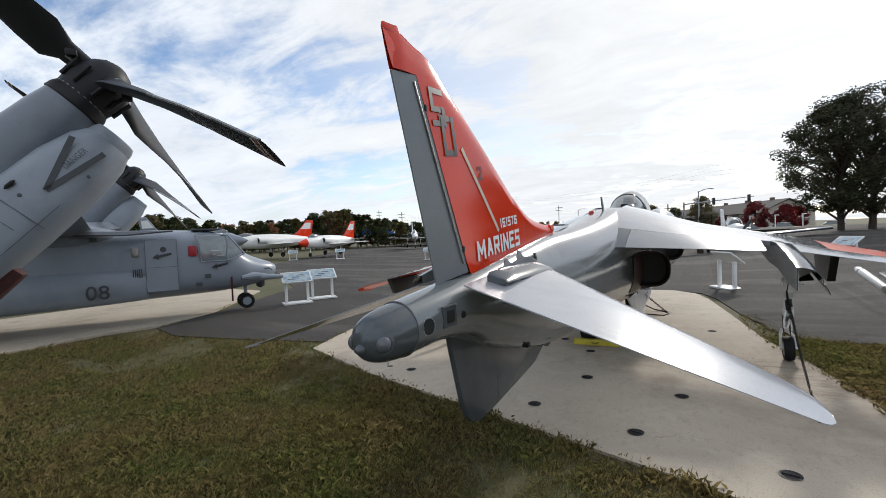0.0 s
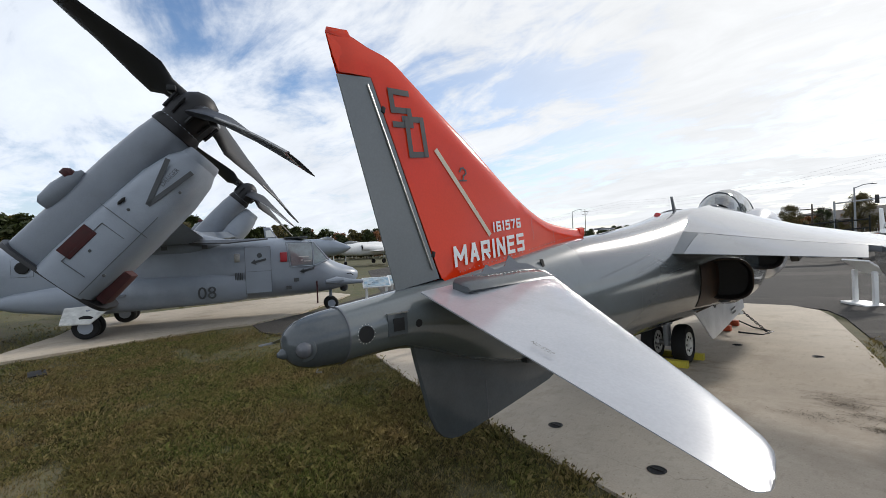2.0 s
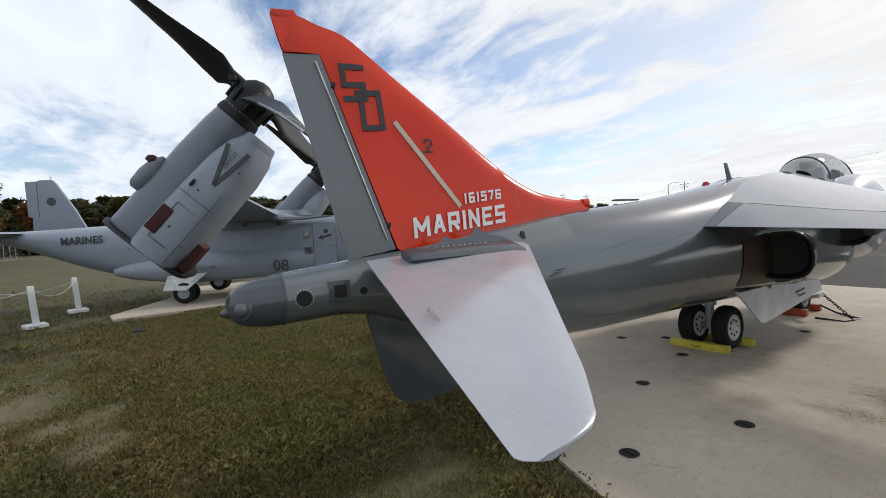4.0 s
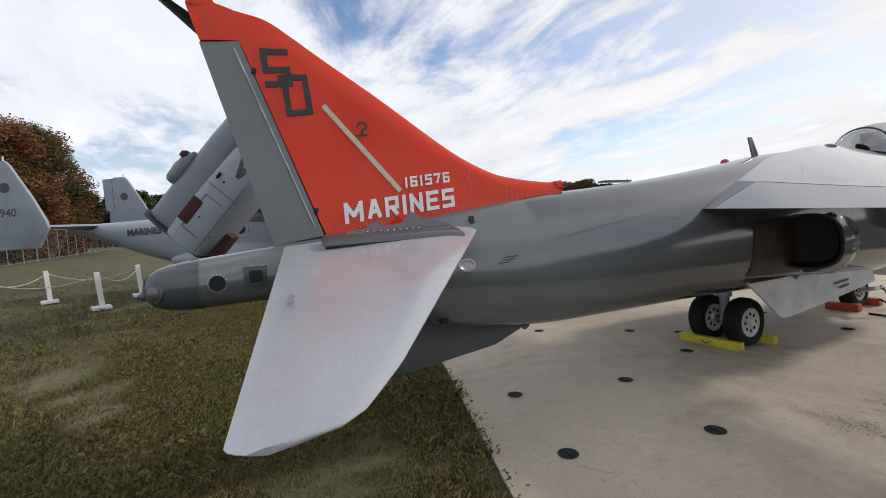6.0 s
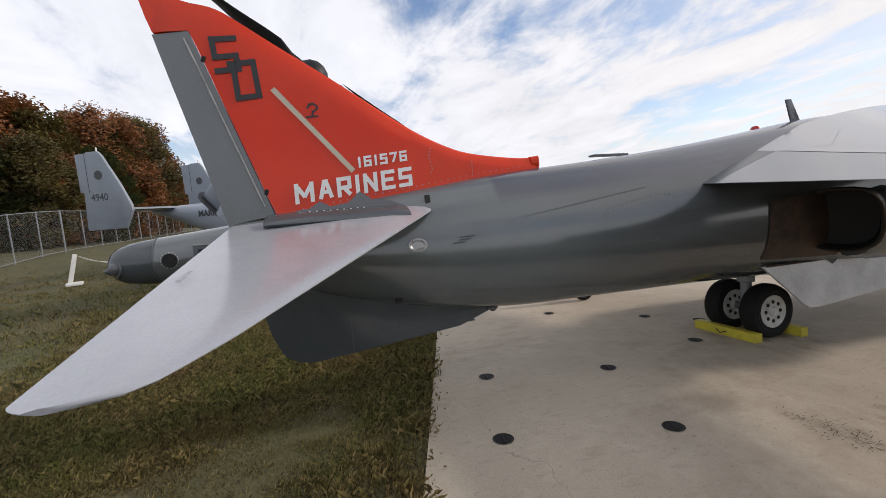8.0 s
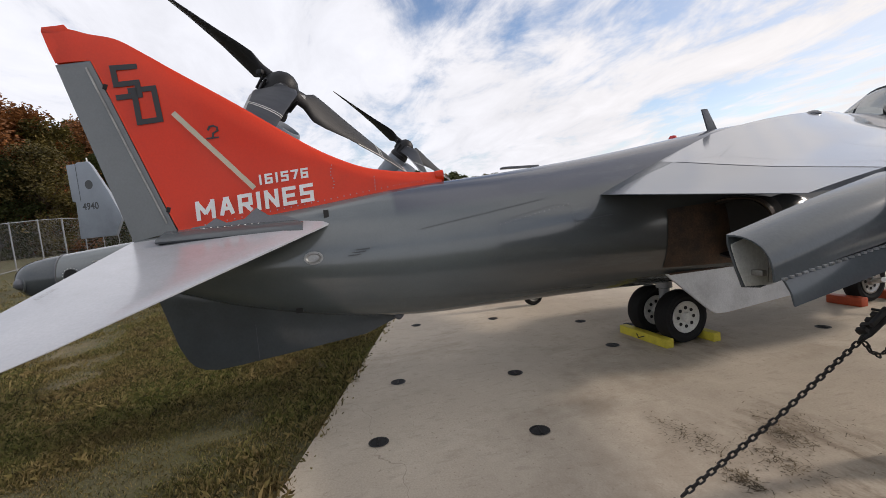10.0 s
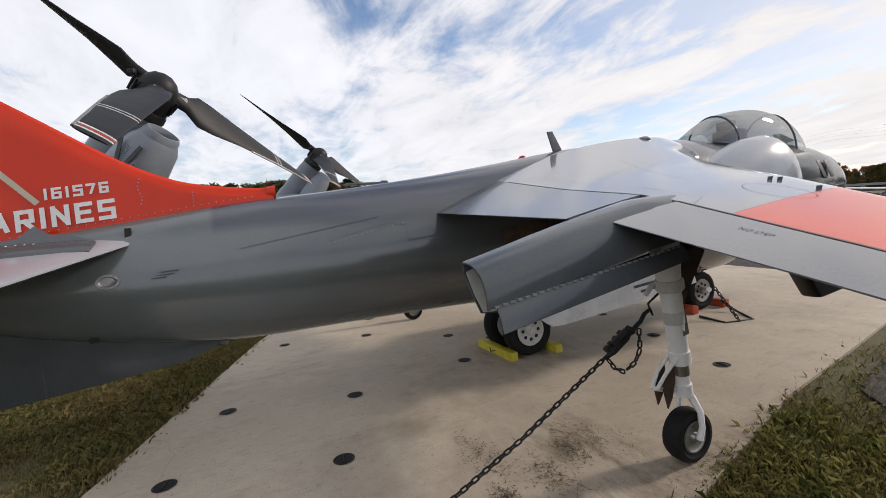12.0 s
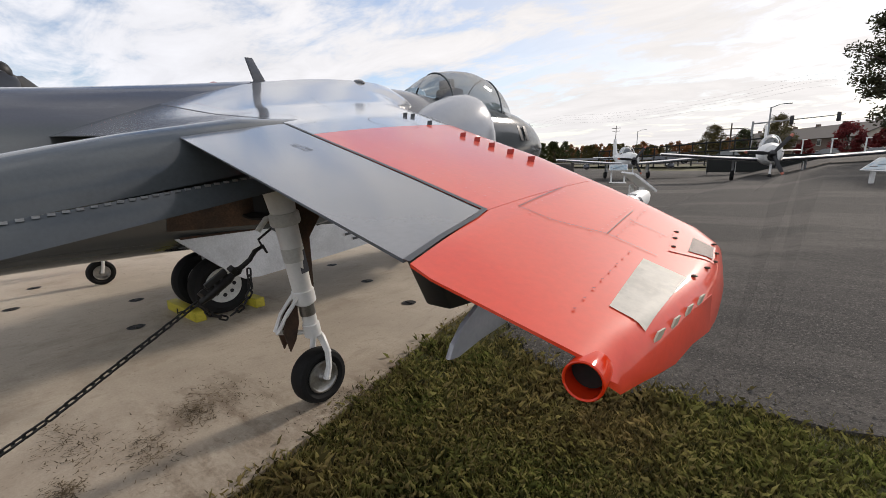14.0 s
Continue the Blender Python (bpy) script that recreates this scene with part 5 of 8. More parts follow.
    hull_line([(4.05, 1.0), (4.02, 1.52), (4.06, 1.575), (4.62, 1.685), (4.74, 1.65), (4.78, 1.40)], 0.002)
    hull_line([(4.76, 1.50), (5.15, 1.535)], 0.008)
    for y in (1.02, 1.30):
        b0, t0 = lerp(cols[0], y), lerp(cols[1], y)
        hull_line([(y, b0 + (t0 - b0) * k / 10) for k in range(1, 10)], 0.002)
    hull_line([(2.6, 0.98), (4.2, 0.86), (5.6, 0.84)], 0.002)
    bm = bmesh.new()
    dots = [(fin_half(y, z) + 0.005, y, z) for y, z in [(2.56 + 0.012 * math.sin(k), 2.02 + 0.03 * k) for k in range(8)] + [(2.95, 1.98 + 0.03 * k) for k in range(5)] + [(1.45 + 0.06 * k, lerp(cols[1], 1.45 + 0.06 * k) + 0.012 + 0.0006 * k) for k in range(34)]]
    dots += [(side(4.03 + 0.05 * k, 1.54 + 0.0095 * k) + 0.003, 4.03 + 0.05 * k, 1.54 + 0.0095 * k) for k in range(15)]
    for d in dots:
        bmesh.ops.create_circle(bm, cap_ends=True, segments=6, radius=0.006, matrix=Matrix.Translation(d) @ pose(0, 0, 0, 0, 90, 0))
    rv = part("rivets", bm, GALV, fus)
    rv["kind"] = "stuff"
    return jet


def wheel(parent, at, r, w, name="wheel", rim_mat=None, hubs=True):
    """Tyre with rim and hub; axle along x."""
    h = w / 2
    t = part(name, revolve([(-h * 0.75, r * 0.62), (-h, r * 0.78), (-h * 0.9, r * 0.93), (-h * 0.45, r), (0, r * 1.0), (h * 0.45, r), (h * 0.9, r * 0.93), (h, r * 0.78), (h * 0.75, r * 0.62)], at, (1, 0, 0), 32), TYRE, parent, "black rubber tyre on a pale metal rim")
    for s in (1, -1):
        part("rim", revolve([(0, r * 0.60), (h * 0.10, r * 0.60), (h * 0.12, r * 0.54), (h * 0.01, r * 0.48), (h * 0.01, r * 0.2), (h * 0.3, r * 0.16), (h * 0.34, 0.001)], (at[0] + s * h * 0.78, at[1], at[2]), (s, 0, 0), 24, caps=False), rim_mat or STEEL, t)
        if r > 0.25:
            for k in range(8):
                a = 2 * math.pi * k / 8
                part("rim_hole", revolve([(0, r * 0.07), (0.006, r * 0.07)], (at[0] + s * h * 0.78, at[1] + r * 0.35 * math.cos(a), at[2] + r * 0.35 * math.sin(a)), (s, 0, 0), 8), DARK, t)
    return t


jet = build_jet()


# ---- the tilt-rotor ----
def build_tiltrotor():
    # local frame: x towards its nose, y to its left, z up; its nose tip stands over the base
    to = thing("tiltrotor_aircraft", (-11.442, 8.10, -0.19), "grey military tilt-rotor with raised nacelles and black rotors", "aircraft", rz=65.45)
    body = [  # x, belly, roof, half-width, squareness
        (-0.10, 1.14, 1.38, 0.10, 2.0), (-0.25, 0.98, 1.50, 0.30, 2.1), (-0.55, 0.86, 1.62, 0.52, 2.2), (-1.0, 0.76, 1.82, 0.74, 2.3), (-1.4, 0.71, 2.14, 0.90, 2.5), (-1.9, 0.67, 2.58, 0.98, 2.8),
        (-2.6, 0.65, 2.68, 1.02, 3.2), (-4.5, 0.62, 2.72, 1.04, 3.4), (-6.0, 0.60, 2.74, 1.05, 3.4), (-8.6, 0.62, 2.72, 1.04, 3.2), (-10.0, 0.80, 2.68, 1.0, 2.8), (-11.5, 1.22, 2.64, 0.86, 2.5), (-13.0, 1.78, 2.60, 0.62, 2.2), (-14.0, 2.14, 2.56, 0.40, 2.1), (-14.6, 2.32, 2.52, 0.22, 2.0)]
    cols = [[(-r[0], r[k]) for r in body] for k in (1, 2, 3, 4)]
    cols = [smooth_table(c, 90) for c in cols]

    def ring(x):
        b, t, w, n = (lerp(c, -x) for c in cols)
        return [(x, p[0], p[2]) for p in oval(0, b, t, w, n, 36)]
    fus = part("fuselage", loft([ring(-0.1 - 14.5 * (k / 70) ** 1.25) for k in range(71)]), OSPREY_LIGHT, to)
    # sponsons
    for s in (-1, 1):
        rings = []
        for x, w, zb, zt in ((-3.84, 0.02, 0.70, 1.54), (-4.1, 0.09, 0.66, 1.58), (-4.8, 0.21, 0.63, 1.60), (-7.6, 0.34, 0.58, 1.62), (-8.6, 0.30, 0.62, 1.52), (-9.8, 0.12, 0.80, 1.35), (-10.3, 0.02, 0.95, 1.2)):
            rings.append([(x, s * (0.80 + (0.22 + w) * max(0, math.cos(a)) ** 0.6), (zb + zt) / 2 + (zt - zb) / 2 * math.sin(a)) for a in [math.pi * (k / 16 - 0.5) for k in range(17)]])
        part("sponson", loft(rings), OSPREY_LIGHT, to, "pale grey fuselage sponson")
    yr = -1.27
    lettering("lettering", "08", 0.54, lambda u, v: (-5.22 + u, yr - 0.035, 0.84 + v), MARK, to, 1.0, 0.003)
    lettering("lettering", "MARINES", 0.33, lambda u, v: (-11.92 + u, -0.845 - 0.155 * (u / 1.55), 2.06 + 0.02 * u + v), MARK, to, 1.0, 0.012)
    # flight-deck glazing
    part("windscreen", prism([(-1.16, -0.62, 1.90), (-1.16, 0.62, 1.90), (-1.80, 0.70, 2.54), (-1.80, -0.70, 2.54)], (0.03, 0, 0.04)), PANE, to, "dark cockpit windscreen")
    part("quarter_window", prism([(-1.25, -0.86, 1.88), (-1.70, -0.945, 2.46), (-1.70, -0.985, 1.72)], (0.01, 0.02, 0)), PANE, to)
    part("side_window", prism([(-1.76, -0.995, 1.72), (-1.76, -0.975, 2.46), (-2.54, -1.015, 2.48), (-2.42, -1.035, 1.72)], (0, 0.03, 0)), PANE, to)
    for pts in (((-1.73, -1.0, 1.69), (-1.73, -0.985, 2.50), (-2.60, -1.03, 2.52), (-2.46, -1.05, 1.69), (-1.73, -1.0, 1.69)), ((-1.20, -0.85, 1.87), (-1.70, -0.96, 2.50)), ((-1.20, -0.85, 1.87), (-1.70, -1.0, 1.69))):
        part("window_frame", tube(pts, 0.025, 6), OSPREY_LIGHT, to)
    for x0, z0, l in ((-2.05, 2.02, 0.34), (-2.18, 1.90, 0.22), (-1.92, 1.86, 0.20)):
        part("cockpit_rail", box(x0, -1.022, z0, l, 0.012, 0.03), WHITE_WORN, to)
    part("roof_fairing", box(-2.25, 0, 2.685, 0.8, 1.3, 0.05, 0.02), MARK, to)
    part("formation_panel", box(-2.68, -1.045, 2.03, 0.22, 0.07, 0.32, 0.03), mat("red_panel", (0.42, 0.02, 0.03), 0.4, var=0.1), to, "red rescue panel")
    part("crew_door", prism([(-3.08, -1.052, 0.90), (-3.08, -1.052, 2.40), (-3.86, -1.06, 2.40), (-3.86, -1.06, 0.90)], (0, 0.012, 0)), OSPREY_LIGHT, to)
    part("door_port", revolve([(0, 0.08), (0.015, 0.07)], (-3.42, -1.06, 2.12), (0, -1, 0), 16), MARK, to)
    for ox, oz in ((-3.22, 1.93), (-1.72, 1.55)):
        part("stencil_arrow", prism([(ox, -1.085 if ox < -2 else -1.02, oz + 0.02), (ox - 0.32, -1.085 if ox < -2 else -1.03, oz - 0.06), (ox - 0.30, -1.085, oz - 0.11), (ox - 0.48, -1.085, oz - 0.05), (ox - 0.34, -1.085, oz + 0.07), (ox - 0.33, -1.085, oz + 0.02), (ox, -1.085 if ox < -2 else -1.02, oz + 0.09)], (0, 0.006, 0)), MARK, to)
    for k in range(5):
        part("vent_slat", box(-4.16 + 0.05 * k, -1.075, 1.46, 0.022, 0.03, 0.24), MARK, to)
    part("refuelling_probe", tube([(-0.9, -0.50, 1.05), (-0.45, -0.55, 1.03), (-0.05, -0.55, 1.01), (0.02, -0.55, 1.01)], [0.14, 0.10, 0.075, 0.05], 12), OSPREY_LIGHT, to)
    part("sensor_turret", revolve([(0, 0.14), (0.08, 0.16), (0.2, 0.13), (0.26, 0.04)], (-0.62, 0, 0.90), (0, 0, -1), 16), MARK, to)
    part("chin_fairing", tube([(-0.55, -0.50, 1.10), (-0.95, -0.66, 1.12), (-1.35, -0.80, 1.10)], [0.06, 0.14, 0.08], 10), OSPREY_LIGHT, to)
    for pts in (((-3.08, 0.90), (-3.08, 2.40), (-3.86, 2.40), (-3.86, 0.90), (-3.08, 0.90)), ((-3.08, 1.60), (-3.86, 1.60)), ((-7.42, 1.76), (-7.42, 2.36), (-8.0, 2.36), (-8.0, 1.76), (-7.42, 1.76)), ((-9.3, 1.8), (-9.3, 2.3), (-9.8, 2.3), (-9.8, 1.8), (-9.3, 1.8))):
        part("panel_joint", tube([(x, -1.064 if x > -9 else -1.05, z) for x, z in pts], 0.006, 4), GREY_DARK, to)
    for x in (-7.71, -9.55):
        part("cabin_window", revolve([(0, 0.17), (0.02, 0.15)], (x, -1.055, 2.06), (0, -1, 0), 16), DARK, to)
    part("flank_light", box(-4.09, -1.085, 2.07, 0.17, 0.08, 0.28, 0.03), STEEL, to)
    part("upper_strake", prism([(-3.15, -0.95, 2.65), (-5.4, -1.0, 2.66), (-5.4, -1.3, 2.58), (-4.3, -1.32, 2.55)], (0, 0, 0.04)), MARK, to)
    part("step_fairing", prism([(-7.05, -1.32, 1.12), (-7.85, -1.35, 1.26), (-7.85, -1.62, 1.26), (-7.2, -1.6, 1.12)], (0, 0, 0.05)), OSPREY_LIGHT, to)
    for k, (x, z) in enumerate(((-2.30, 1.24), (-2.55, 1.0), (-6.75, 1.42), (-8.3, 2.15), (-5.0, 2.46), (-6.1, 2.46))):
        part("small_hatch", box(x, -1.06 if x < -2 else -0.98, z, 0.16, 0.02, 0.12), MARK, to)
    part("static_probe", tube([(-0.55, -0.50, 1.32), (-0.42, -0.60, 1.33), (-0.34, -0.60, 1.26)], 0.02, 6), MARK, to)
    part("warning_ribbon", box(-1.64, -0.95, 0.77, 0.05, 0.03, 0.78), COVER, to)
    # undercarriage
    for x, y, r in ((-1.11, 0.0, 0.25), (-7.9, 1.55, 0.33), (-7.9, -1.55, 0.33)):
        lg = part("undercarriage_leg", tube([(x, y, 0.8), (x, y, r)], 0.06, 10), OSPREY_LIGHT, to)
        for d in (-0.17, 0.17):
            t = part("wheel", revolve([(-0.08, r * 0.6), (-0.09, r * 0.85), (-0.05, r), (0.05, r), (0.09, r * 0.85), (0.08, r * 0.6)], (x, y + d, r), (0, 1, 0), 24), TYRE, lg)
            part("rim", revolve([(-0.085, 0.1), (-0.085, r * 0.55), (0.085, r * 0.55), (0.085, 0.1)], (x, y + d, r), (0, 1, 0), 18), OSPREY_LIGHT, t)
    for s in (-1, 1):
        part("gear_door", prism([(-7.30, s * 1.42, 0.92), (-8.50, s * 1.42, 0.86), (-8.44, s * 1.92, 0.47), (-7.75, s * 1.92, 0.44)], (0, 0, 0.03)), WHITE_WORN, to, "pale open undercarriage door")
    # tail
    part("stabiliser", loft([[(x0, y, 2.50), (x0 - 0.3, y, 2.58), (x1, y, 2.52), (x0 - 0.3, y, 2.42)] for y, x0, x1 in ((-2.55, -13.55, -14.75), (0, -13.2, -14.75), (2.55, -13.55, -14.75))]), OSPREY, to)
    for s in (-1, 1):
        out = [(-15.20, 4.60), (-14.75, 4.62), (-14.70, 4.66), (-14.24, 4.66), (-14.10, 4.50), (-13.50, 3.45), (-13.13, 2.66), (-13.10, 2.45), (-13.47, 1.82), (-15.08, 1.80), (-15.02, 3.19), (-15.17, 3.21)]
        f = part("tail_fin", prism([(x, s * 2.62, z) for x, z in out], (0, 0.12, 0), bevel=0.03), OSPREY_LIGHT, to)
        part("roundel", revolve([(0, 0.17), (0.004, 0.17)], (-14.31, s * 2.62 - 0.063, 3.80), (0, -1, 0), 20), MARK, f)
        part("rudder_seam", box(-14.78, s * 2.62 - 0.063, 3.90, 0.018, 0.005, 1.40), MARK, f)
        part("fin_antenna", tube([(-14.30, s * 2.62, 4.66), (-14.30, s * 2.62, 4.80)], 0.025, 6), WHITE, f)
        part("rudder_tab", box(-15.12, s * 2.62, 3.9, 0.12, 0.10, 1.36, 0.02, m=pose(0, 0, 0, 0, 0, 0)), OSPREY, f)
        if s < 0:
            lettering("lettering", "4940", 0.36, lambda u, v: (-14.74 + u, -2.684, 2.88 + v), MARK, f, 1.0, 0.008)
    # wing
    rows = []
    for y in (-6.1, -3.0, -1.0, 1.0, 3.0, 6.1):
        a = abs(y) / 6.1
        x0, z = -5.1 + 0.35 * a, 2.72 + 0.30 * a
        rows.append([(x0, y, z), (x0 - 0.35, y, z + 0.26), (x0 - 1.2, y, z + 0.24), (x0 - 2.3, y, z - 0.02), (x0 - 1.2, y, z - 0.22), (x0 - 0.35, y, z - 0.20)])
    part("wing", loft(rows), OSPREY, to)
    part("wing_fairing", loft([[(x, p[0], p[2]) for p in oval(0, 2.0, t, w, 2.6, 24)] for x, t, w in ((-3.6, 2.3, 0.6), (-4.6, 2.75, 0.9), (-5.6, 3.0, 1.05), (-7.2, 3.0, 1.05), (-8.6, 2.7, 0.8), (-9.8, 2.34, 0.5))]), OSPREY, to)
    # nacelles with rotors
    ax, up = Vector((math.cos(radians(47)), 0, math.sin(radians(47)))), Vector((-math.sin(radians(47)), 0, math.cos(radians(47))))
    for s in (-1, 1):
        hub = Vector((-4.22, s * 6.22 + 0.04, 5.19))
        Y = Vector((0, 1, 0))

        def sect(d, off_up, off_y, hu, hy, n, seg=28):
            c = hub - ax * d + up * off_up + Y * off_y
            return [c + up * p[2] + Y * p[0] for p in oval(0, -hu, hu, hy, n, seg)]
        nac = part("nacelle", loft([sect(*r) for r in ((0.30, 0, 0, 0.42, 0.42, 2.0), (1.0, 0.0, 0, 0.49, 0.49, 2.1), (1.8, -0.02, 0, 0.53, 0.53, 2.2), (2.5, -0.06, 0, 0.55, 0.55, 2.4), (3.2, -0.12, 0, 0.60, 0.58, 2.8), (3.95, -0.16, 0, 0.62, 0.56, 3.4))]), OSPREY, to, "grey tilted rotor nacelle")
        o = s * 0.22
        part("engine_cowl", loft([sect(*r) for r in ((0.80, -0.80, o, 0.36, 0.44, 2.4), (1.02, -0.79, o, 0.46, 0.54, 2.6), (1.55, -0.78, o, 0.54, 0.60, 3.0), (2.7, -0.77, o, 0.56, 0.62, 3.4), (3.55, -0.75, o, 0.55, 0.60, 3.6), (3.98, -0.73, o, 0.52, 0.57, 3.6))]), OSPREY_LIGHT, nac, "pale grey engine cowling")
        part("cowl_edge", loft([sect(*r) for r in ((3.95, -0.52, o * 0.5, 1.0, 0.60, 4.5), (4.02, -0.52, o * 0.5, 1.0, 0.60, 4.5))]), BLACK, nac)
        # black disc on the closed cowl front, painted as the intake's shaded depth
        part("air_intake", loft([sect(*r) for r in ((0.785, -0.80, o, 0.25, 0.31, 2.2), (0.795, -0.80, o, 0.25, 0.31, 2.2))]), DARK, nac)
        part("intake_lip", loft([sect(*r) for r in ((0.80, -0.80, o, 0.362, 0.442, 2.3), (0.70, -0.80, o, 0.35, 0.425, 2.2), (0.63, -0.80, o, 0.315, 0.385, 2.2), (0.63, -0.80, o, 0.29, 0.355, 2.2), (0.70, -0.80, o, 0.255, 0.315, 2.2), (0.79, -0.80, o, 0.245, 0.305, 2.2))], None, False), OSPREY_LIGHT, nac, "rounded open lip of the engine intake")
        blist = revolve([(-0.5, 0.05), (-0.3, 0.17), (0, 0.22), (0.3, 0.20), (0.38, 0.15)], hub - ax * 2.75 + up * 0.46 + Y * s * 0.30, -ax, 18)
        part("exhaust_blister", blist, OSPREY, nac)
        part("intake_cover", revolve([(0, 0.14), (0.10, 0.14), (0.16, 0.07)], hub - ax * 2.5 + up * 0.58 + Y * s * 0.32, ax, 16), COVER, nac, "maroon canvas cover")
        part("exhaust_cover", box(*(hub - ax * 3.2 - up * 0.47 + Y * (o + s * 0.60)), 0.62, 0.05, 0.26, 0.02, m=pose(0, 0, 0, 0, -47, 0)), COVER, nac, "maroon canvas cover")
        part("exhaust_cover", box(*(hub - ax * 3.55 - up * 1.36 + Y * (o + s * 0.1)), 0.7, 0.4, 0.2, 0.05, m=pose(0, 0, 0, 0, -47, 0)), COVER, nac, "maroon canvas cover")
        ya = hub.y + o + s * 0.615
        def on_cowl(d, u):
            q = hub - ax * d + up * (u + 0.13)
            return Vector((q.x, ya, q.z))

        def bar(p, q, w):
            p, q = on_cowl(*p), on_cowl(*q)
            n = (q - p).cross(Y).normalized() * w / 2
            return prism([p - n, q - n, q + n, p + n], (0, 0.02, 0))
        chev = part("warning_chevron", join(bar((1.98, -0.97), (1.10, -0.64), 0.085), bar((1.98, -0.97), (1.02, -1.10), 0.085)), MARK, nac, "dark V-shaped danger chevron on the engine cowling")
        if s < 0:
            lettering("lettering", "DANGER", 0.13, lambda u, v: on_cowl(1.56 - u * 0.95, -0.93 + v) - Y * 0.012, MARK, chev, 0.85)
        for p, q in (((2.45, -0.42), (2.45, -1.35)), ((2.05, -1.24), (3.9, -1.24)), ((2.7, -0.66), (3.6, -0.66)), ((3.6, -0.66), (3.6, -1.1)), ((2.7, -0.66), (2.7, -1.1))):
            part("panel_joint", bar(p, q, 0.008), MARK, nac)
        part("cooling_scoop", revolve([(-0.09, 0.008), (-0.05, 0.03), (0.05, 0.03), (0.09, 0.008)], on_cowl(2.2, -0.62) + Y * s * 0.005, ax, 10), DARK, nac)
        for d0, u0 in ((2.25, -0.80), (3.2, -0.85), (1.45, -1.2), (3.4, -1.3)):
            part("fastener", revolve([(0, 0.03), (0.012, 0.025)], on_cowl(d0, u0), (0, s, 0), 8), MARK, nac)
        # rotor
        rot = part("rotor_hub", revolve([(-0.50, 0.43), (-0.2, 0.46), (0.0, 0.44), (0.2, 0.37), (0.34, 0.25), (0.41, 0.1), (0.42, 0.0)], hub, ax, 26), ROTOR, to, "black rotor hub")
        part("hub_collar", revolve([(-0.66, 0.47), (-0.64, 0.482), (-0.52, 0.47), (-0.45, 0.44)], hub, ax, 28), ROTOR, rot)
        for k in range(9):
            a = radians(40 * k + 12)
            part("hub_link", tube([hub + (up * math.cos(a) + Y * math.sin(a)) * 0.47 - ax * 0.35, hub + (up * math.cos(a) + Y * math.sin(a)) * 0.50 + ax * 0.02], 0.035, 6), ROTOR, rot)
        for k in range(3):
            a = radians(ROTOR_PHASE + 120 * k)
            d = up * math.cos(a) - Y * math.sin(a)
            q = ax.cross(d)
            rings = []
            for r, c, tw, th in BLADE_SECTIONS:
                ct, st = math.cos(radians(tw)), math.sin(radians(tw))
                u, w = q * ct + ax * st, ax * ct - q * st
                c0 = hub + ax * 0.05 + d * r + Vector((0, 0, -0.009 * r * r * math.hypot(d.x, d.y)))
                rings.append([c0 + u * c * math.cos(t) * (1.0 if math.cos(t) > 0 else 1.2) + w * th * math.sin(t) for t in [2 * math.pi * j / 14 for j in range(14)]])
            part("blade_joint", tube([hub + ax * 0.05 + d * 0.42, hub + ax * 0.05 + d * 0.62], 0.13, 10), GALV, rot, "bare-metal blade root joint")
            part("pitch_horn", box(*(hub + d * 0.55 + q * 0.22 + ax * 0.02), 0.16, 0.16, 0.12, 0.03), ROTOR, rot)
            bl = part("rotor_blade", loft(rings), ROTOR, rot, "black twisted rotor blade")
            tables = [[(q0[0], q0[k0]) for q0 in BLADE_SECTIONS] for k0 in (1, 2, 3)]

            def at_radius(rr):
                c0, tw, th = (lerp(tb, rr) for tb in tables)
                ct, st = math.cos(radians(tw)), math.sin(radians(tw))
                return hub + ax * 0.05 + d * rr + Vector((0, 0, -0.009 * rr * rr * math.hypot(d.x, d.y))), q * ct + ax * st, ax * ct - q * st, c0, th
            edge = []
            for rr in (2.6, 3.4, 4.2, 5.06):
                c0, u, w, ch, th = at_radius(rr)
                edge.append(c0 - u * ch * 1.18)
            part("erosion_strip", tube(edge, 0.024, 6), STEEL, bl, "bare-metal leading-edge strip")
            for rr, width, paint in ((3.55, 0.03, WHITE_WORN), (3.68, 0.03, WHITE_WORN), (4.84, 0.05, WHITE_WORN), (4.91, 0.05, RED_DEEP), (4.98, 0.05, WHITE_WORN)):
                rings = []
                for e in (0, width):
                    c0, u, w, ch, th = at_radius(rr + e)
                    rings.append([c0 + u * (ch + 0.006) * math.cos(t) * (1.0 if math.cos(t) > 0 else 1.2) + w * (th + 0.004) * math.sin(t) for t in [2 * math.pi * j / 14 for j in range(14)]])
                part("blade_band", loft(rings), paint, bl)
    return to


ROTOR_PHASE = 0.0
BLADE_SECTIONS = ((0.25, 0.16, 40, 0.15), (0.7, 0.20, 40, 0.11), (1.0, 0.40, 38, 0.09), (1.4, 0.42, 32, 0.075), (2.2, 0.355, 24, 0.06), (3.4, 0.285, 14, 0.045), (4.6, 0.225, 6, 0.03), (5.08, 0.21, 4, 0.02), (5.13, 0.19, 4, 0.012))     # radius, half-chord, twist, half-thickness
build_tiltrotor()


# ---- ground ----
SLOPE = math.tan(radians(2.0))


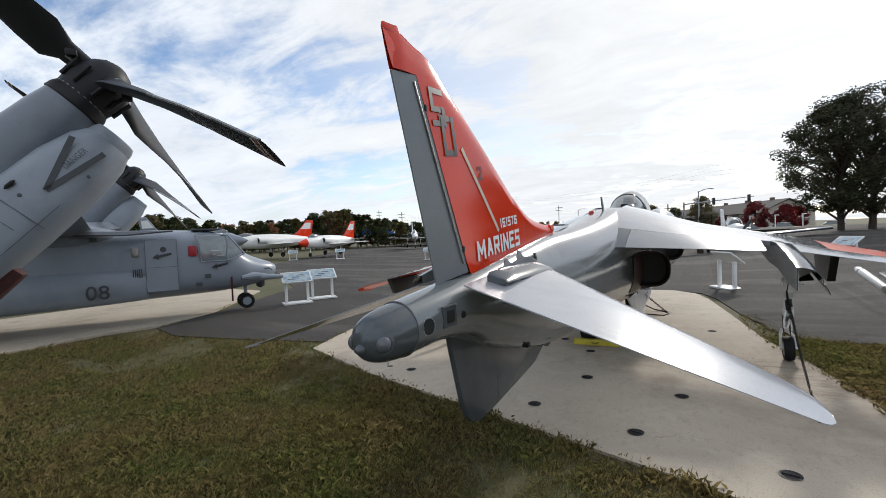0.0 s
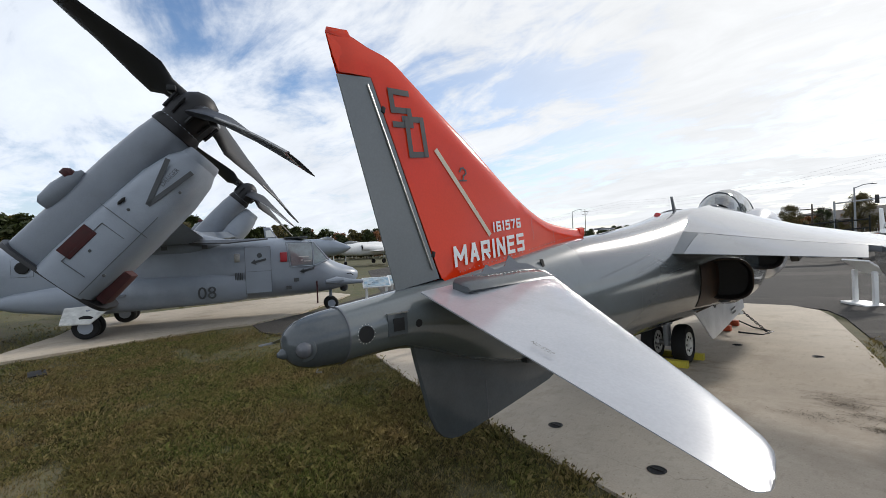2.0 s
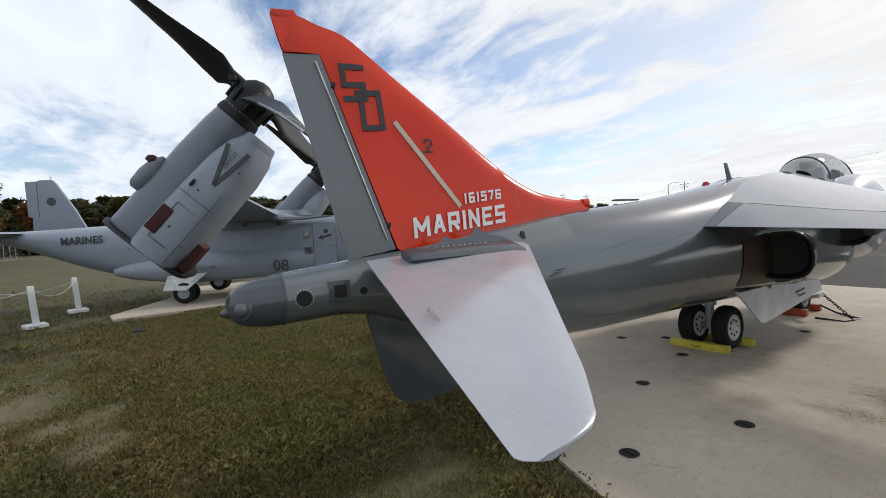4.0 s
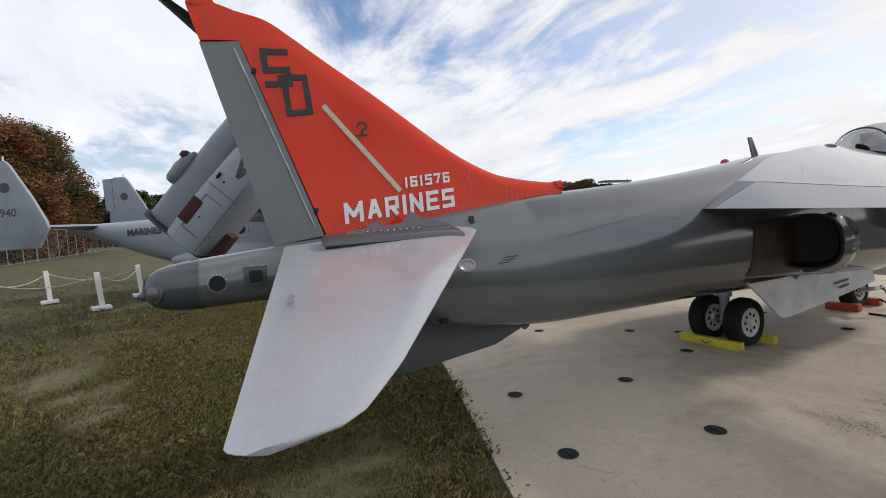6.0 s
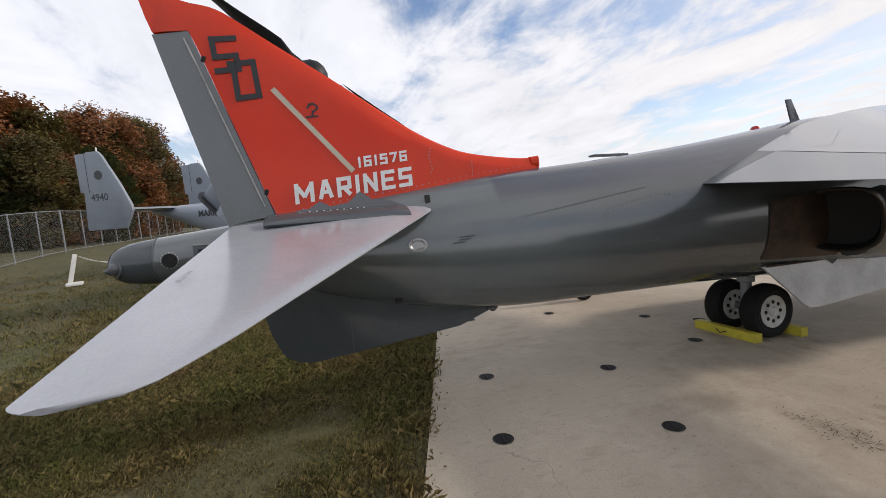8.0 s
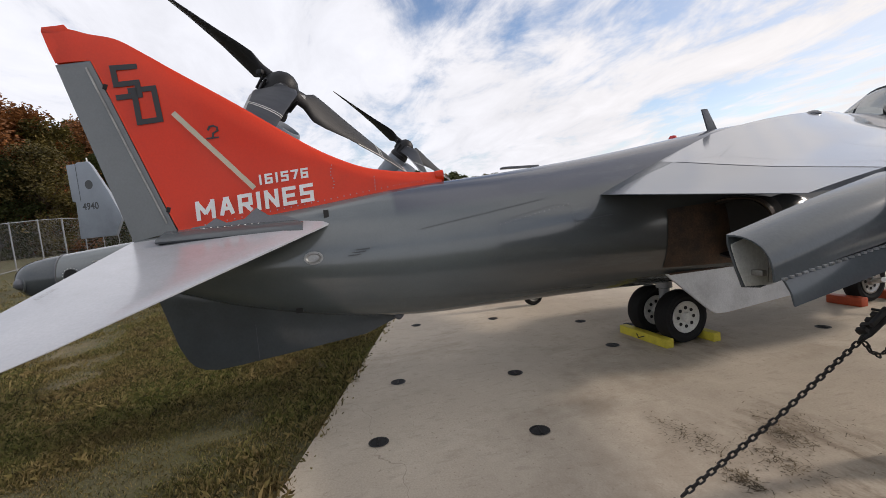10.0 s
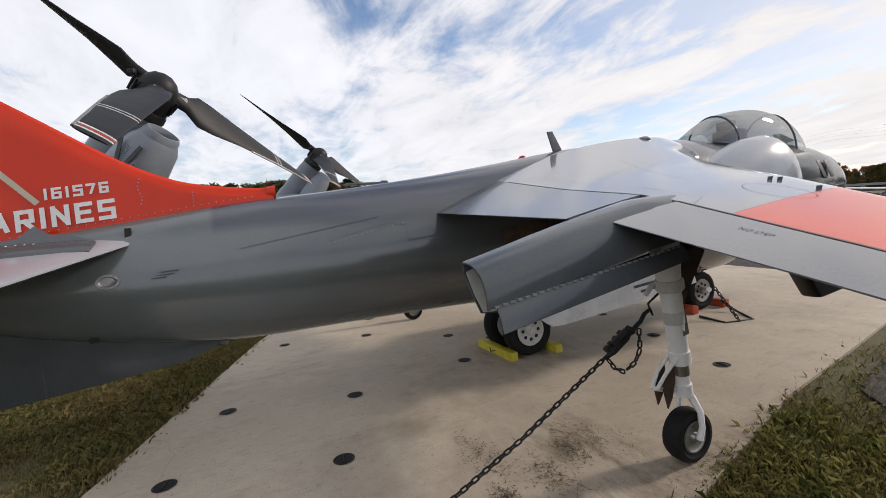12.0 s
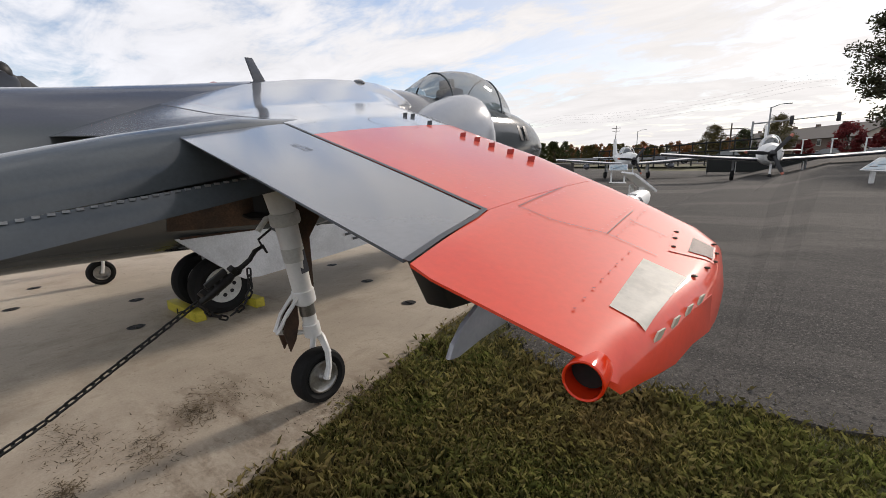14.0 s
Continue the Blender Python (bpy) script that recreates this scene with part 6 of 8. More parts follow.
def rise(x, y):
    """Height of the land: it falls with the hardstand towards the second pad, levels out, and banks up to the far fence."""
    lo, hi = -4.0, 7.0
    c = x if lo <= x <= hi else (lo - 3 * math.tanh((lo - x) / 3) if x < lo else hi + 3 * math.tanh((x - hi) / 3))
    back = min(1, max(0, (-x - 16) / 14)) * min(1, max(0, (4 - y) / 16))
    bank = min(1, max(0, (x - 1) / 5)) * min(1, max(0, (y - 42.4 + 0.12 * x) / 2.5)) * min(1, max(0, (58 - y) / 6))
    return SLOPE * c + 0.55 * back * back * (3 - 2 * back) + 1.25 * bank * (1 - min(1, max(0, (x - 45) / 15)))


def drape(bm, lift, step=1.5, lo=-24, hi=14):
    """Cut a flat sheet into strips and lay it on the land."""
    for k in range(int((hi - lo) / step) + 1):
        bmesh.ops.bisect_plane(bm, geom=bm.verts[:] + bm.edges[:] + bm.faces[:], plane_co=(lo + k * step, 0, 0), plane_no=(1, 0, 0))
    for v in bm.verts:
        v.co.z += rise(v.co.x, v.co.y) + lift
    return bm


def build_ground():
    xs = [-3000, -800, -250, -120, -70] + [-50 + 1.25 * k for k in range(73)] + [42.5, 44, 46, 48, 50, 52, 54, 57, 60, 100, 250, 800, 3000]
    bm = bmesh.new()
    g = [[bm.verts.new((x, y, rise(x, y) - 0.035 + (0.02 * noise.noise((x * 0.35, y * 0.35, 0)) if abs(x) < 60 and abs(y) < 60 else 0))) for y in xs] for x in xs]
    for a, b in zip(g, g[1:]):
        for i in range(len(xs) - 1):
            bm.faces.new((a[i], a[i + 1], b[i + 1], b[i]))
    tagged(part("ground", bm, SOIL), "dry mown grass with bare brown patches", "ground", kind="structure")
    pad = part("pavement", prism([(x, y, -0.08) for x, y in PAD], (0, 0, 0.16)), CONCRETE, smooth=0)
    pad.matrix_world = LEAN.copy()
    tagged(pad, "pale stained concrete hardstand with tie-down holes", "concrete pad", kind="structure")
    bm = drape(prism([(x, y, -0.05) for x, y in PAD_FAR], (0, 0, 0.1)), 0.03)
    tagged(part("pavement_far", bm, CONCRETE, smooth=0), "concrete hardstand under the tilt-rotor", "concrete pad", kind="structure")
    bm = drape(prism([(x, y, -0.06) for x, y in ASPHALT_EDGE], (0, 0, 0.12)), -0.008)
    tagged(part("road", bm, ASPHALT, smooth=0), "worn grey asphalt apron with patches", "asphalt", kind="structure")
    return pad


def ragged(poly, first, last, amp, step=0.16):
    """The same outline with some of its sides broken into small uneven steps."""
    out = []
    for i, (p, q) in enumerate(zip(poly, poly[1:] + poly[:1])):
        out.append(p)
        if first <= i < last:
            l = math.hypot(q[0] - p[0], q[1] - p[1])
            n = max(1, int(l / step))
            for k in range(1, n):
                x, y = p[0] + (q[0] - p[0]) * k / n, p[1] + (q[1] - p[1]) * k / n
                o = amp * (noise.noise((x * 1.6, y * 1.6, 4.0)) + 0.5 * noise.noise((x * 5, y * 5, 1.0)))
                out.append((x - (q[1] - p[1]) / l * o, y + (q[0] - p[0]) / l * o))
    return out


PAD = [(3.62, 1.28), (1.40, 2.0), (0.5, 2.27), (-0.85, 2.67), (-2.9, 3.27), (-5.3, 4.2), (-7.2, 9.5), (-5.0, 14.4), (0.75, 13.3), (1.35, 12.6), (1.65, 11.6), (2.08, 9.2), (2.42, 7.2), (2.86, 5.6), (3.18, 4.1)]
PAD_FAR = [(-11.6, -1.55), (-11.75, 0.9), (-11.9, 3.0), (-11.6, 4.05), (-12.4, 6.2), (-14.0, 8.1), (-16.0, 10.5), (-18.5, 10.5), (-18.5, 0.8), (-15.1, -0.3), (-12.5, -1.7)]
ASPHALT_EDGE = [(-7.0, 4.4), (-9.9, 3.75), (-11.5, 4.08), (-12.5, 6.6), (-15.5, 12), (-34, 24), (-62, 62), (-62, 74), (-20, 66), (10, 44), (60, 40), (60, 12), (7.0, 7.35), (5.2, 7.25), (4.3, 7.05), (3.6, 6.98), (2.95, 7.28), (2.55, 8.25), (2.25, 9.4), (1.85, 11.6), (1.5, 12.7), (0.9, 13.2), (-5, 13.7), (-7.0, 9.5), (-5.4, 4.75)]
ASPHALT_EDGE = ragged(ASPHALT_EDGE, 12, 18, 0.16)
pad = build_ground()


# ---- things on and round the pad ----
def build_pad_things():
    # tie-down holes: a rim each, and a black disc for the shade in the cup
    spots = [Vector(p) for p in ((1.03, 2.675), (2.18, 2.355), (-0.12, 3.005), (1.372, 3.84), (0.22, 4.165), (-0.04, 5.515), (-1.17, 5.815), (-2.08, 4.83), (-3.24, 5.16), (-2.40, 3.65), (0.60, 7.86), (-0.64, 8.21), (-0.67, 6.24), (1.70, 7.50))]
    for i, p in enumerate(spots):
        r = part("tie_down_hole", revolve([(0.001, 0.045), (0.004, 0.075), (0.006, 0.078), (0.006, 0.066), (-0.002, 0.060)], (p.x, p.y, 0), (0, 0, 1), 20, caps=False), CHAIN, pad, "rusty round tie-down ring set in the concrete")
        part("cup", revolve([(0.002, 0.062), (0.003, 0.058)], (p.x, p.y, 0), (0, 0, 1), 16), DARK, r)
        part("cross_bar", tube([(p.x - 0.055, p.y + 0.01, 0.006), (p.x + 0.055, p.y - 0.01, 0.006)], 0.008, 6), CHAIN, r)
    # wheel chocks
    for y in (5.96, 6.535):
        c = thing("wheel_chock", tuple(LEAN @ Vector((0, y, 0))), "yellow painted wooden chock against the main wheels", "chock", "chocks at the main wheels")
        c.matrix_world = LEAN @ pose(-0.035 if y < 6 else 0.03, y, 0)
        part("beam", box(0, 0, 0.05, 0.78, 0.10, 0.10, 0.008), YELLOW, c)
        part("rope_handle", tube([(-0.08, -0.051, 0.06), (-0.02, -0.075, 0.03), (0.05, -0.051, 0.06)], 0.006, 6), CHAIN, c)
    for y in (9.12, 9.80):
        c = thing("wheel_chock", tuple(LEAN @ Vector((0, y, 0))), "orange plastic chock by the nose wheel", "chock", "chocks at the nose wheel")
        c.matrix_world = LEAN @ pose(0.05, y, 0)
        part("block", box(0, 0, 0.06, 0.42, 0.13, 0.12, 0.02), ORANGE, c)
    # chains: alternate links along a line
    def chain(name, pts, pitch, wire, label, load=True):
        pts = [Vector(p) for p in pts]
        t = thing(name, tuple(LEAN @ pts[0]), label, "chain")
        t.matrix_world = LEAN @ Matrix.Translation(pts[0])
        loc = [p - pts[0] for p in pts]
        base = bmesh.new()
        path = []
        for k in range(16):
            a = 2 * math.pi * k / 16
            path.append(Vector((math.cos(a) * wire * 2.1 + 0, 0, math.sin(a) * wire * 1.6 + (pitch * 0.36 if math.sin(a) > 0 else -pitch * 0.36))))
        rings = []
        for k, p in enumerate(path):
            d = (path[(k + 1) % 16] - path[k - 1]).normalized()
            w = Vector((0, 1, 0))
            n = d.cross(w)
            rings.append([p + (n * math.cos(2 * math.pi * j / 5) + w * math.sin(2 * math.pi * j / 5)) * wire for j in range(5)])
        loft(rings + [rings[0]], base, False)
        bmesh.ops.remove_doubles(base, verts=base.verts, dist=1e-5)
        first = None
        n = 0
        for a, b in zip(loc, loc[1:]):
            d = b - a
            q = d.to_track_quat("Z", "Y").to_matrix().to_4x4()
            for i in range(int(d.length / pitch)):
                m = Matrix.Translation(a + d.normalized() * pitch * (i + 0.5)) @ q @ pose(0, 0, 0, 0, 0, 90 * (n % 2) + 20)
                if first is None:
                    first = part("link", base, CHAIN, t)
                    link = first
                else:
                    link = new("link", first.data)
                    link.parent = t
                link.matrix_basis = m
                n += 1
        return t
    c = chain("tie_down_chain", [(2.55, 3.53, 0.012), (2.555, 4.0, 0.19), (2.565, 4.6, 0.46), (2.582, 5.207, 0.793)], 0.036, 0.0052, "dark steel tie-down chain from pad to outrigger leg")
    o0 = Vector((2.55, 3.53, 0.012))
    q = Vector((2.578, 5.34, 0.86)) - o0
    d = (Vector((2.575, 5.5, 0.88)) - Vector((2.555, 5.20, 0.685))).normalized()
    part("ratchet_tensioner", tube([q - d * 0.16, q - d * 0.12, q - d * 0.10, q + d * 0.02, q + d * 0.05, q + d * 0.08, q + d * 0.10], [0.012, 0.018, 0.024, 0.026, 0.016, 0.024, 0.014], 10), CHAIN, c, "black ratchet chain tensioner")
    for f in (-0.11, -0.07, -0.03, 0.015, 0.06):
        part("ratchet_lug", box(*(q + d * f + Vector((0.012 * (-1) ** int(f * 100), -0.012, 0.022))), 0.05, 0.03, 0.034, 0.006, m=pose(0, 0, 0, 32, 20 * f * 10, 0)), CHAIN, c)
    part("shackle", tube([q + d * 0.22 + Vector((0, 0.03, 0.02)), Vector((2.60, 5.53, 1.05)) - o0, Vector((2.615, 5.60, 1.10)) - o0], 0.007, 6), CHAIN, c)
    part("tension_lever", box(*(q + Vector((0.02, -0.05, 0.03))), 0.02, 0.12, 0.03, 0.004, m=pose(0, 0, 0, 30, 0, 0)), BLACK, c)
    part("hook", tube([q + d * 0.09, q + d * 0.16, q + d * 0.20 + Vector((0, 0, 0.02)), q + d * 0.22 + Vector((0, 0.03, 0.03)), q + d * 0.22 + Vector((0, 0.05, -0.01))], [0.014, 0.013, 0.013, 0.011, 0.006], 8), CHAIN, c)
    chain("slack_chain", [(2.575, 5.47, 0.90), (2.585, 5.46, 0.78), (2.588, 5.41, 0.71), (2.589, 5.32, 0.672), (2.588, 5.25, 0.71), (2.583, 5.20, 0.78)], 0.036, 0.0052, "loose loop of dark chain below the tensioner")
    chain("nose_chain", [(0.87, 9.12, 0.01), (0.40, 9.3, 0.42)], 0.05, 0.008, "dark tie-down chain beside the nose wheel")
    h = thing("ground_hose", tuple(LEAN @ Vector((0.3, 9.3, 0.02))), "black rubber hose lying by the nose wheel", "hose")
    part("hose", tube([(0, 0.3, 0.12), (0.25, 0.25, 0.02), (0.6, 0.05, 0.0), (0.5, -0.35, 0.0), (0.1, -0.3, 0.0)], 0.016, 8), BLACK, h)


def build_litter():
    """Dry clippings and dirt on the slab near the outrigger wheel, and along the asphalt edge."""
    rnd = random.Random(5)
    for name, spots, n, label in (("dry_clippings", ((2.05, 5.45, 0.35, 0.22), (2.3, 4.95, 0.25, 0.15), (2.75, 6.0, 0.12, 0.4), (1.9, 4.7, 0.3, 0.12), (2.1, 5.25, 0.16, 0.1), (2.35, 4.6, 0.12, 0.08)), 1500, "dry grass clippings strewn on the concrete"),):
        bm = bmesh.new()
        for i in range(n):
            cx, cy, sx, sy = rnd.choice(spots)
            x, y = cx + rnd.gauss(0, sx * 0.55), cy + rnd.gauss(0, sy * 0.55)
            a, l, w = rnd.uniform(0, 6.28), rnd.uniform(0.012, 0.05), rnd.uniform(0.0015, 0.004)
            dx, dy = math.cos(a) * l, math.sin(a) * l
            z = 0.004 + rnd.random() * 0.006
            bm.faces.new([bm.verts.new(p) for p in ((x - dy / l * w, y + dx / l * w, z), (x + dy / l * w, y - dx / l * w, z), (x + dx, y + dy, z + rnd.random() * 0.008))])
        ob = part(name, bm, STRAW, smooth=0)
        ob.matrix_world = LEAN.copy()
        tagged(ob, label, "debris", kind="stuff")


STRAW = mat("dry_straw", (0.13, 0.09, 0.045), 0.8, var=0.2, scale=4, col2=(0.07, 0.05, 0.025), fine=30, bump=0, island=0.4)


build_pad_things()
build_litter()


def inside(poly, x, y):
    c = False
    for (x0, y0), (x1, y1) in zip(poly, poly[1:] + poly[:1]):
        if (y0 > y) != (y1 > y) and x < (x1 - x0) * (y - y0) / (y1 - y0) + x0:
            c = not c
    return c


BARE = [(-4.6, -1.9, 1.1, 0.55), (-2.4, -1.0, 0.7, 0.35), (-3.4, -1.0, 0.6, 0.3), (-1.25, 2.2, 0.35, 0.14), (-8.6, 1.6, 1.6, 0.3), (-3.2, -1.45, 0.5, 0.3)]


def bare_at(x, y):
    return max(1.0 - math.hypot((x - a) / w, (y - b) / h) + 0.35 * noise.noise((x * 3, y * 3, 9.0)) for a, b, w, h in BARE)


def build_gravel():
    """Loose stones and dead stalks along the broken edge of the asphalt."""
    rnd = random.Random(23)
    verts, faces = [], []
    pts = [p for p in ASPHALT_EDGE if p[1] < 11 and p[0] < 7.6 and p[0] > 1.5]
    for _ in range(5200):
        i = rnd.randrange(len(pts) - 1)
        f, off = rnd.random(), abs(rnd.gauss(0, 0.35)) - 0.06
        (x0, y0), (x1, y1) = pts[i], pts[i + 1]
        l = math.hypot(x1 - x0, y1 - y0) or 1
        x, y = x0 + (x1 - x0) * f + (y1 - y0) / l * off, y0 + (y1 - y0) * f - (x1 - x0) / l * off
        r, z = rnd.uniform(0.002, 0.007) * (2.2 if rnd.random() < 0.06 else 1), rise(x, y) + 0.053
        k = len(verts)
        a = rnd.uniform(0, 6.283)
        for j in range(4):
            rr = r * rnd.uniform(0.7, 1.3)
            verts.append((x + rr * math.cos(a + 1.57 * j), y + rr * math.sin(a + 1.57 * j), z + r * 0.1))
        verts.append((x, y, z + r * rnd.uniform(0.6, 1.1)))
        faces.extend((k + j, k + (j + 1) % 4, k + 4) for j in range(4))
    me = bpy.data.meshes.new("gravel")
    me.from_pydata(verts, [], faces)
    me.materials.append(STONE)
    tagged(new("gravel", me), "loose grey stones along the asphalt edge", "gravel", kind="stuff")


STONE = mat("loose_stone", (0.22, 0.20, 0.17), 0.85, var=0.25, scale=5, col2=(0.10, 0.09, 0.08), fine=40, bump=0, island=0.5)
build_gravel()


def build_grass():
    """Short turf, thickest where the camera passes, thin on the bare patches."""
    rnd = random.Random(11)
    verts, faces = [], []

    def tuft(x, y, h, n):
        z = rise(x, y) - 0.035
        for _ in range(n):
            a, lean = rnd.uniform(0, 6.283), rnd.uniform(0.1, 0.9)
            w, hh = rnd.uniform(0.002, 0.005) * (1 + h * 5), h * rnd.uniform(0.4, 1.4)
            bx, by = x + rnd.uniform(-0.09, 0.09), y + rnd.uniform(-0.09, 0.09)
            dx, dy = math.cos(a), math.sin(a)
            k = len(verts)
            verts.extend(((bx - dy * w, by + dx * w, z), (bx + dy * w, by - dx * w, z), (bx + dx * hh * lean * 0.4, by + dy * hh * lean * 0.4, z + hh * 0.65), (bx + dx * hh * lean, by + dy * hh * lean, z + hh * (1 - 0.35 * lean))))
            faces.extend(((k, k + 1, k + 2), (k + 2, k + 1, k + 3)))
    zones = [  # centre, spread, tufts, blade height
        ((4.3, 5.7), (0.95, 0.9), 60000, 0.050), ((1.0, -0.4), (2.4, 1.5), 52000, 0.045), ((-2.5, 1.0), (2.6, 1.6), 58000, 0.050), ((-7.0, 1.5), (3.6, 2.2), 52000, 0.055), ((-9.0, -6.0), (7.0, 6.0), 20000, 0.075), ((4.0, 2.0), (1.2, 1.6), 16000, 0.045)]
    for (cx, cy), (sx, sy), count, hgt in zones:
        for _ in range(count):
            x, y = rnd.gauss(cx, sx), rnd.gauss(cy, sy)
            if inside(PAD, x, y) or inside(PAD_FAR, x, y) or inside(ASPHALT_EDGE, x, y):
                continue
            bare = max(noise.noise((x * 0.45, y * 0.45, 3.0)) + 0.5 * noise.noise((x * 1.7, y * 1.7, 1.0)) - 0.1, bare_at(x, y))
            if x > 2.4:
                bare = min(bare, 0.0)
            elif rnd.random() < min(0.5, 1.0 * max(0.0, bare_at(x, y) + 0.05)):
                continue
            if bare > 0.36 and rnd.random() < 0.6:
                continue
            clump = noise.noise((x * 5.5, y * 5.5, 11.0)) + 0.5 * noise.noise((x * 13, y * 13, 4.0))
            if clump < -0.12 and rnd.random() < 0.62:
                continue
            tuft(x, y, hgt * max(0.35, 1 + 0.9 * clump) * (1 + 0.55 * noise.noise((x * 1.1, y * 1.1, 7.0)) + 0.35 * noise.noise((x * 5, y * 5, 2.0))) * (0.6 if bare > 0.1 else 1), 4)
    # fringes that lean over the edges of the slabs
    for poly, m in ((PAD, LEAN), ([p for p in ASPHALT_EDGE if p[1] < 11 and 1.5 < p[0] < 7.6], Matrix())):
        for (x0, y0), (x1, y1) in zip(poly, poly[1:]):
            l = math.hypot(x1 - x0, y1 - y0)
            if max(y0, y1) > 11.5:
                continue
            for k in range(int(l * (34 if m is LEAN else 60)) + 1):
                f = rnd.random()
                off = rnd.gauss(0.015, 0.035) if m is LEAN else rnd.gauss(0.0, 0.12)
                x, y = x0 + (x1 - x0) * f + (y1 - y0) / l * off * -1, y0 + (y1 - y0) * f + (x1 - x0) / l * off
                tuft(x, y, rnd.uniform(0.035, 0.075), 3)
    me = bpy.data.meshes.new("grass")
    me.from_pydata(verts, [], faces)
    me.materials.append(BLADE)
    tagged(new("grass", me), "short dry turf, green and straw-coloured blades", "grass", kind="stuff")


build_grass()


# ---- trees ----
def make_tree(name, height, spread, leaf, seed, label, n_clumps=46, per=42, size=0.42, bare=0.32, at=(0, 0, 0), group="trees along the field edge", clump=(0.16, 0.34)):
    rnd = random.Random(seed)
    t = thing(name, at, label, "tree", group)
    trunk = bmesh.new()
    top = height * 0.62
    tube([(0, 0, -0.2), (0.05 * height * 0.1, 0, height * bare * 0.6), (rnd.uniform(-0.2, 0.2), rnd.uniform(-0.2, 0.2), top)], [height * 0.028, height * 0.02, height * 0.008], 9, trunk)
    centres = []
    for k in range(n_clumps):
        z = height * (bare + (1 - bare) * rnd.random() ** 0.85)
        f = (z / height - bare) / (1 - bare)
        r = spread * (0.45 + 0.9 * f * (1 - f) * 2) * (0.35 + 0.65 * rnd.random() ** 0.5) * (1 - 0.45 * max(0, f - 0.6) / 0.4)
        a = rnd.uniform(0, 6.283)
        centres.append(Vector((r * math.cos(a), r * math.sin(a), z)))
    for c in centres[::3]:
        s = Vector((0, 0, max(height * bare * 0.7, c.z * 0.62)))
        tube([s, s.lerp(c, 0.5) + Vector((0, 0, 0.2)), c], [height * 0.009, height * 0.006, height * 0.002], 5, trunk)
    part("trunk", trunk, BARK, t)
    verts, faces = [], []
    for c in centres:
        R = spread * rnd.uniform(*clump)
        for _ in range(per):
            d = Vector((rnd.gauss(0, 1), rnd.gauss(0, 1), rnd.gauss(0, 0.75))).normalized() * R * rnd.random() ** 0.4
            p = c + d
            u = Vector((rnd.gauss(0, 1), rnd.gauss(0, 1), rnd.gauss(0, 0.6))).normalized() * size * rnd.uniform(0.5, 1.15)
            v = u.orthogonal().normalized() * size * rnd.uniform(0.35, 0.7)
            k = len(verts)
            verts.extend((p - u, p + v * 0.8, p + u, p - v * 0.8))
            faces.append((k, k + 1, k + 2, k + 3))
    me = bpy.data.meshes.new("crown")
    me.from_pydata([tuple(v) for v in verts], [], faces)
    me.materials.append(leaf)
    cr = new("crown", me)
    cr.parent = t
    return t


def plant(tree, x, y, scale, rz, z=None):
    c = copy_thing(tree, pose(0, 0, 0))
    c.matrix_basis = pose(x, y, rise(x, y) if z is None else z, 0, 0, rz) @ Matrix.Diagonal((scale, scale, scale, 1))
    return c


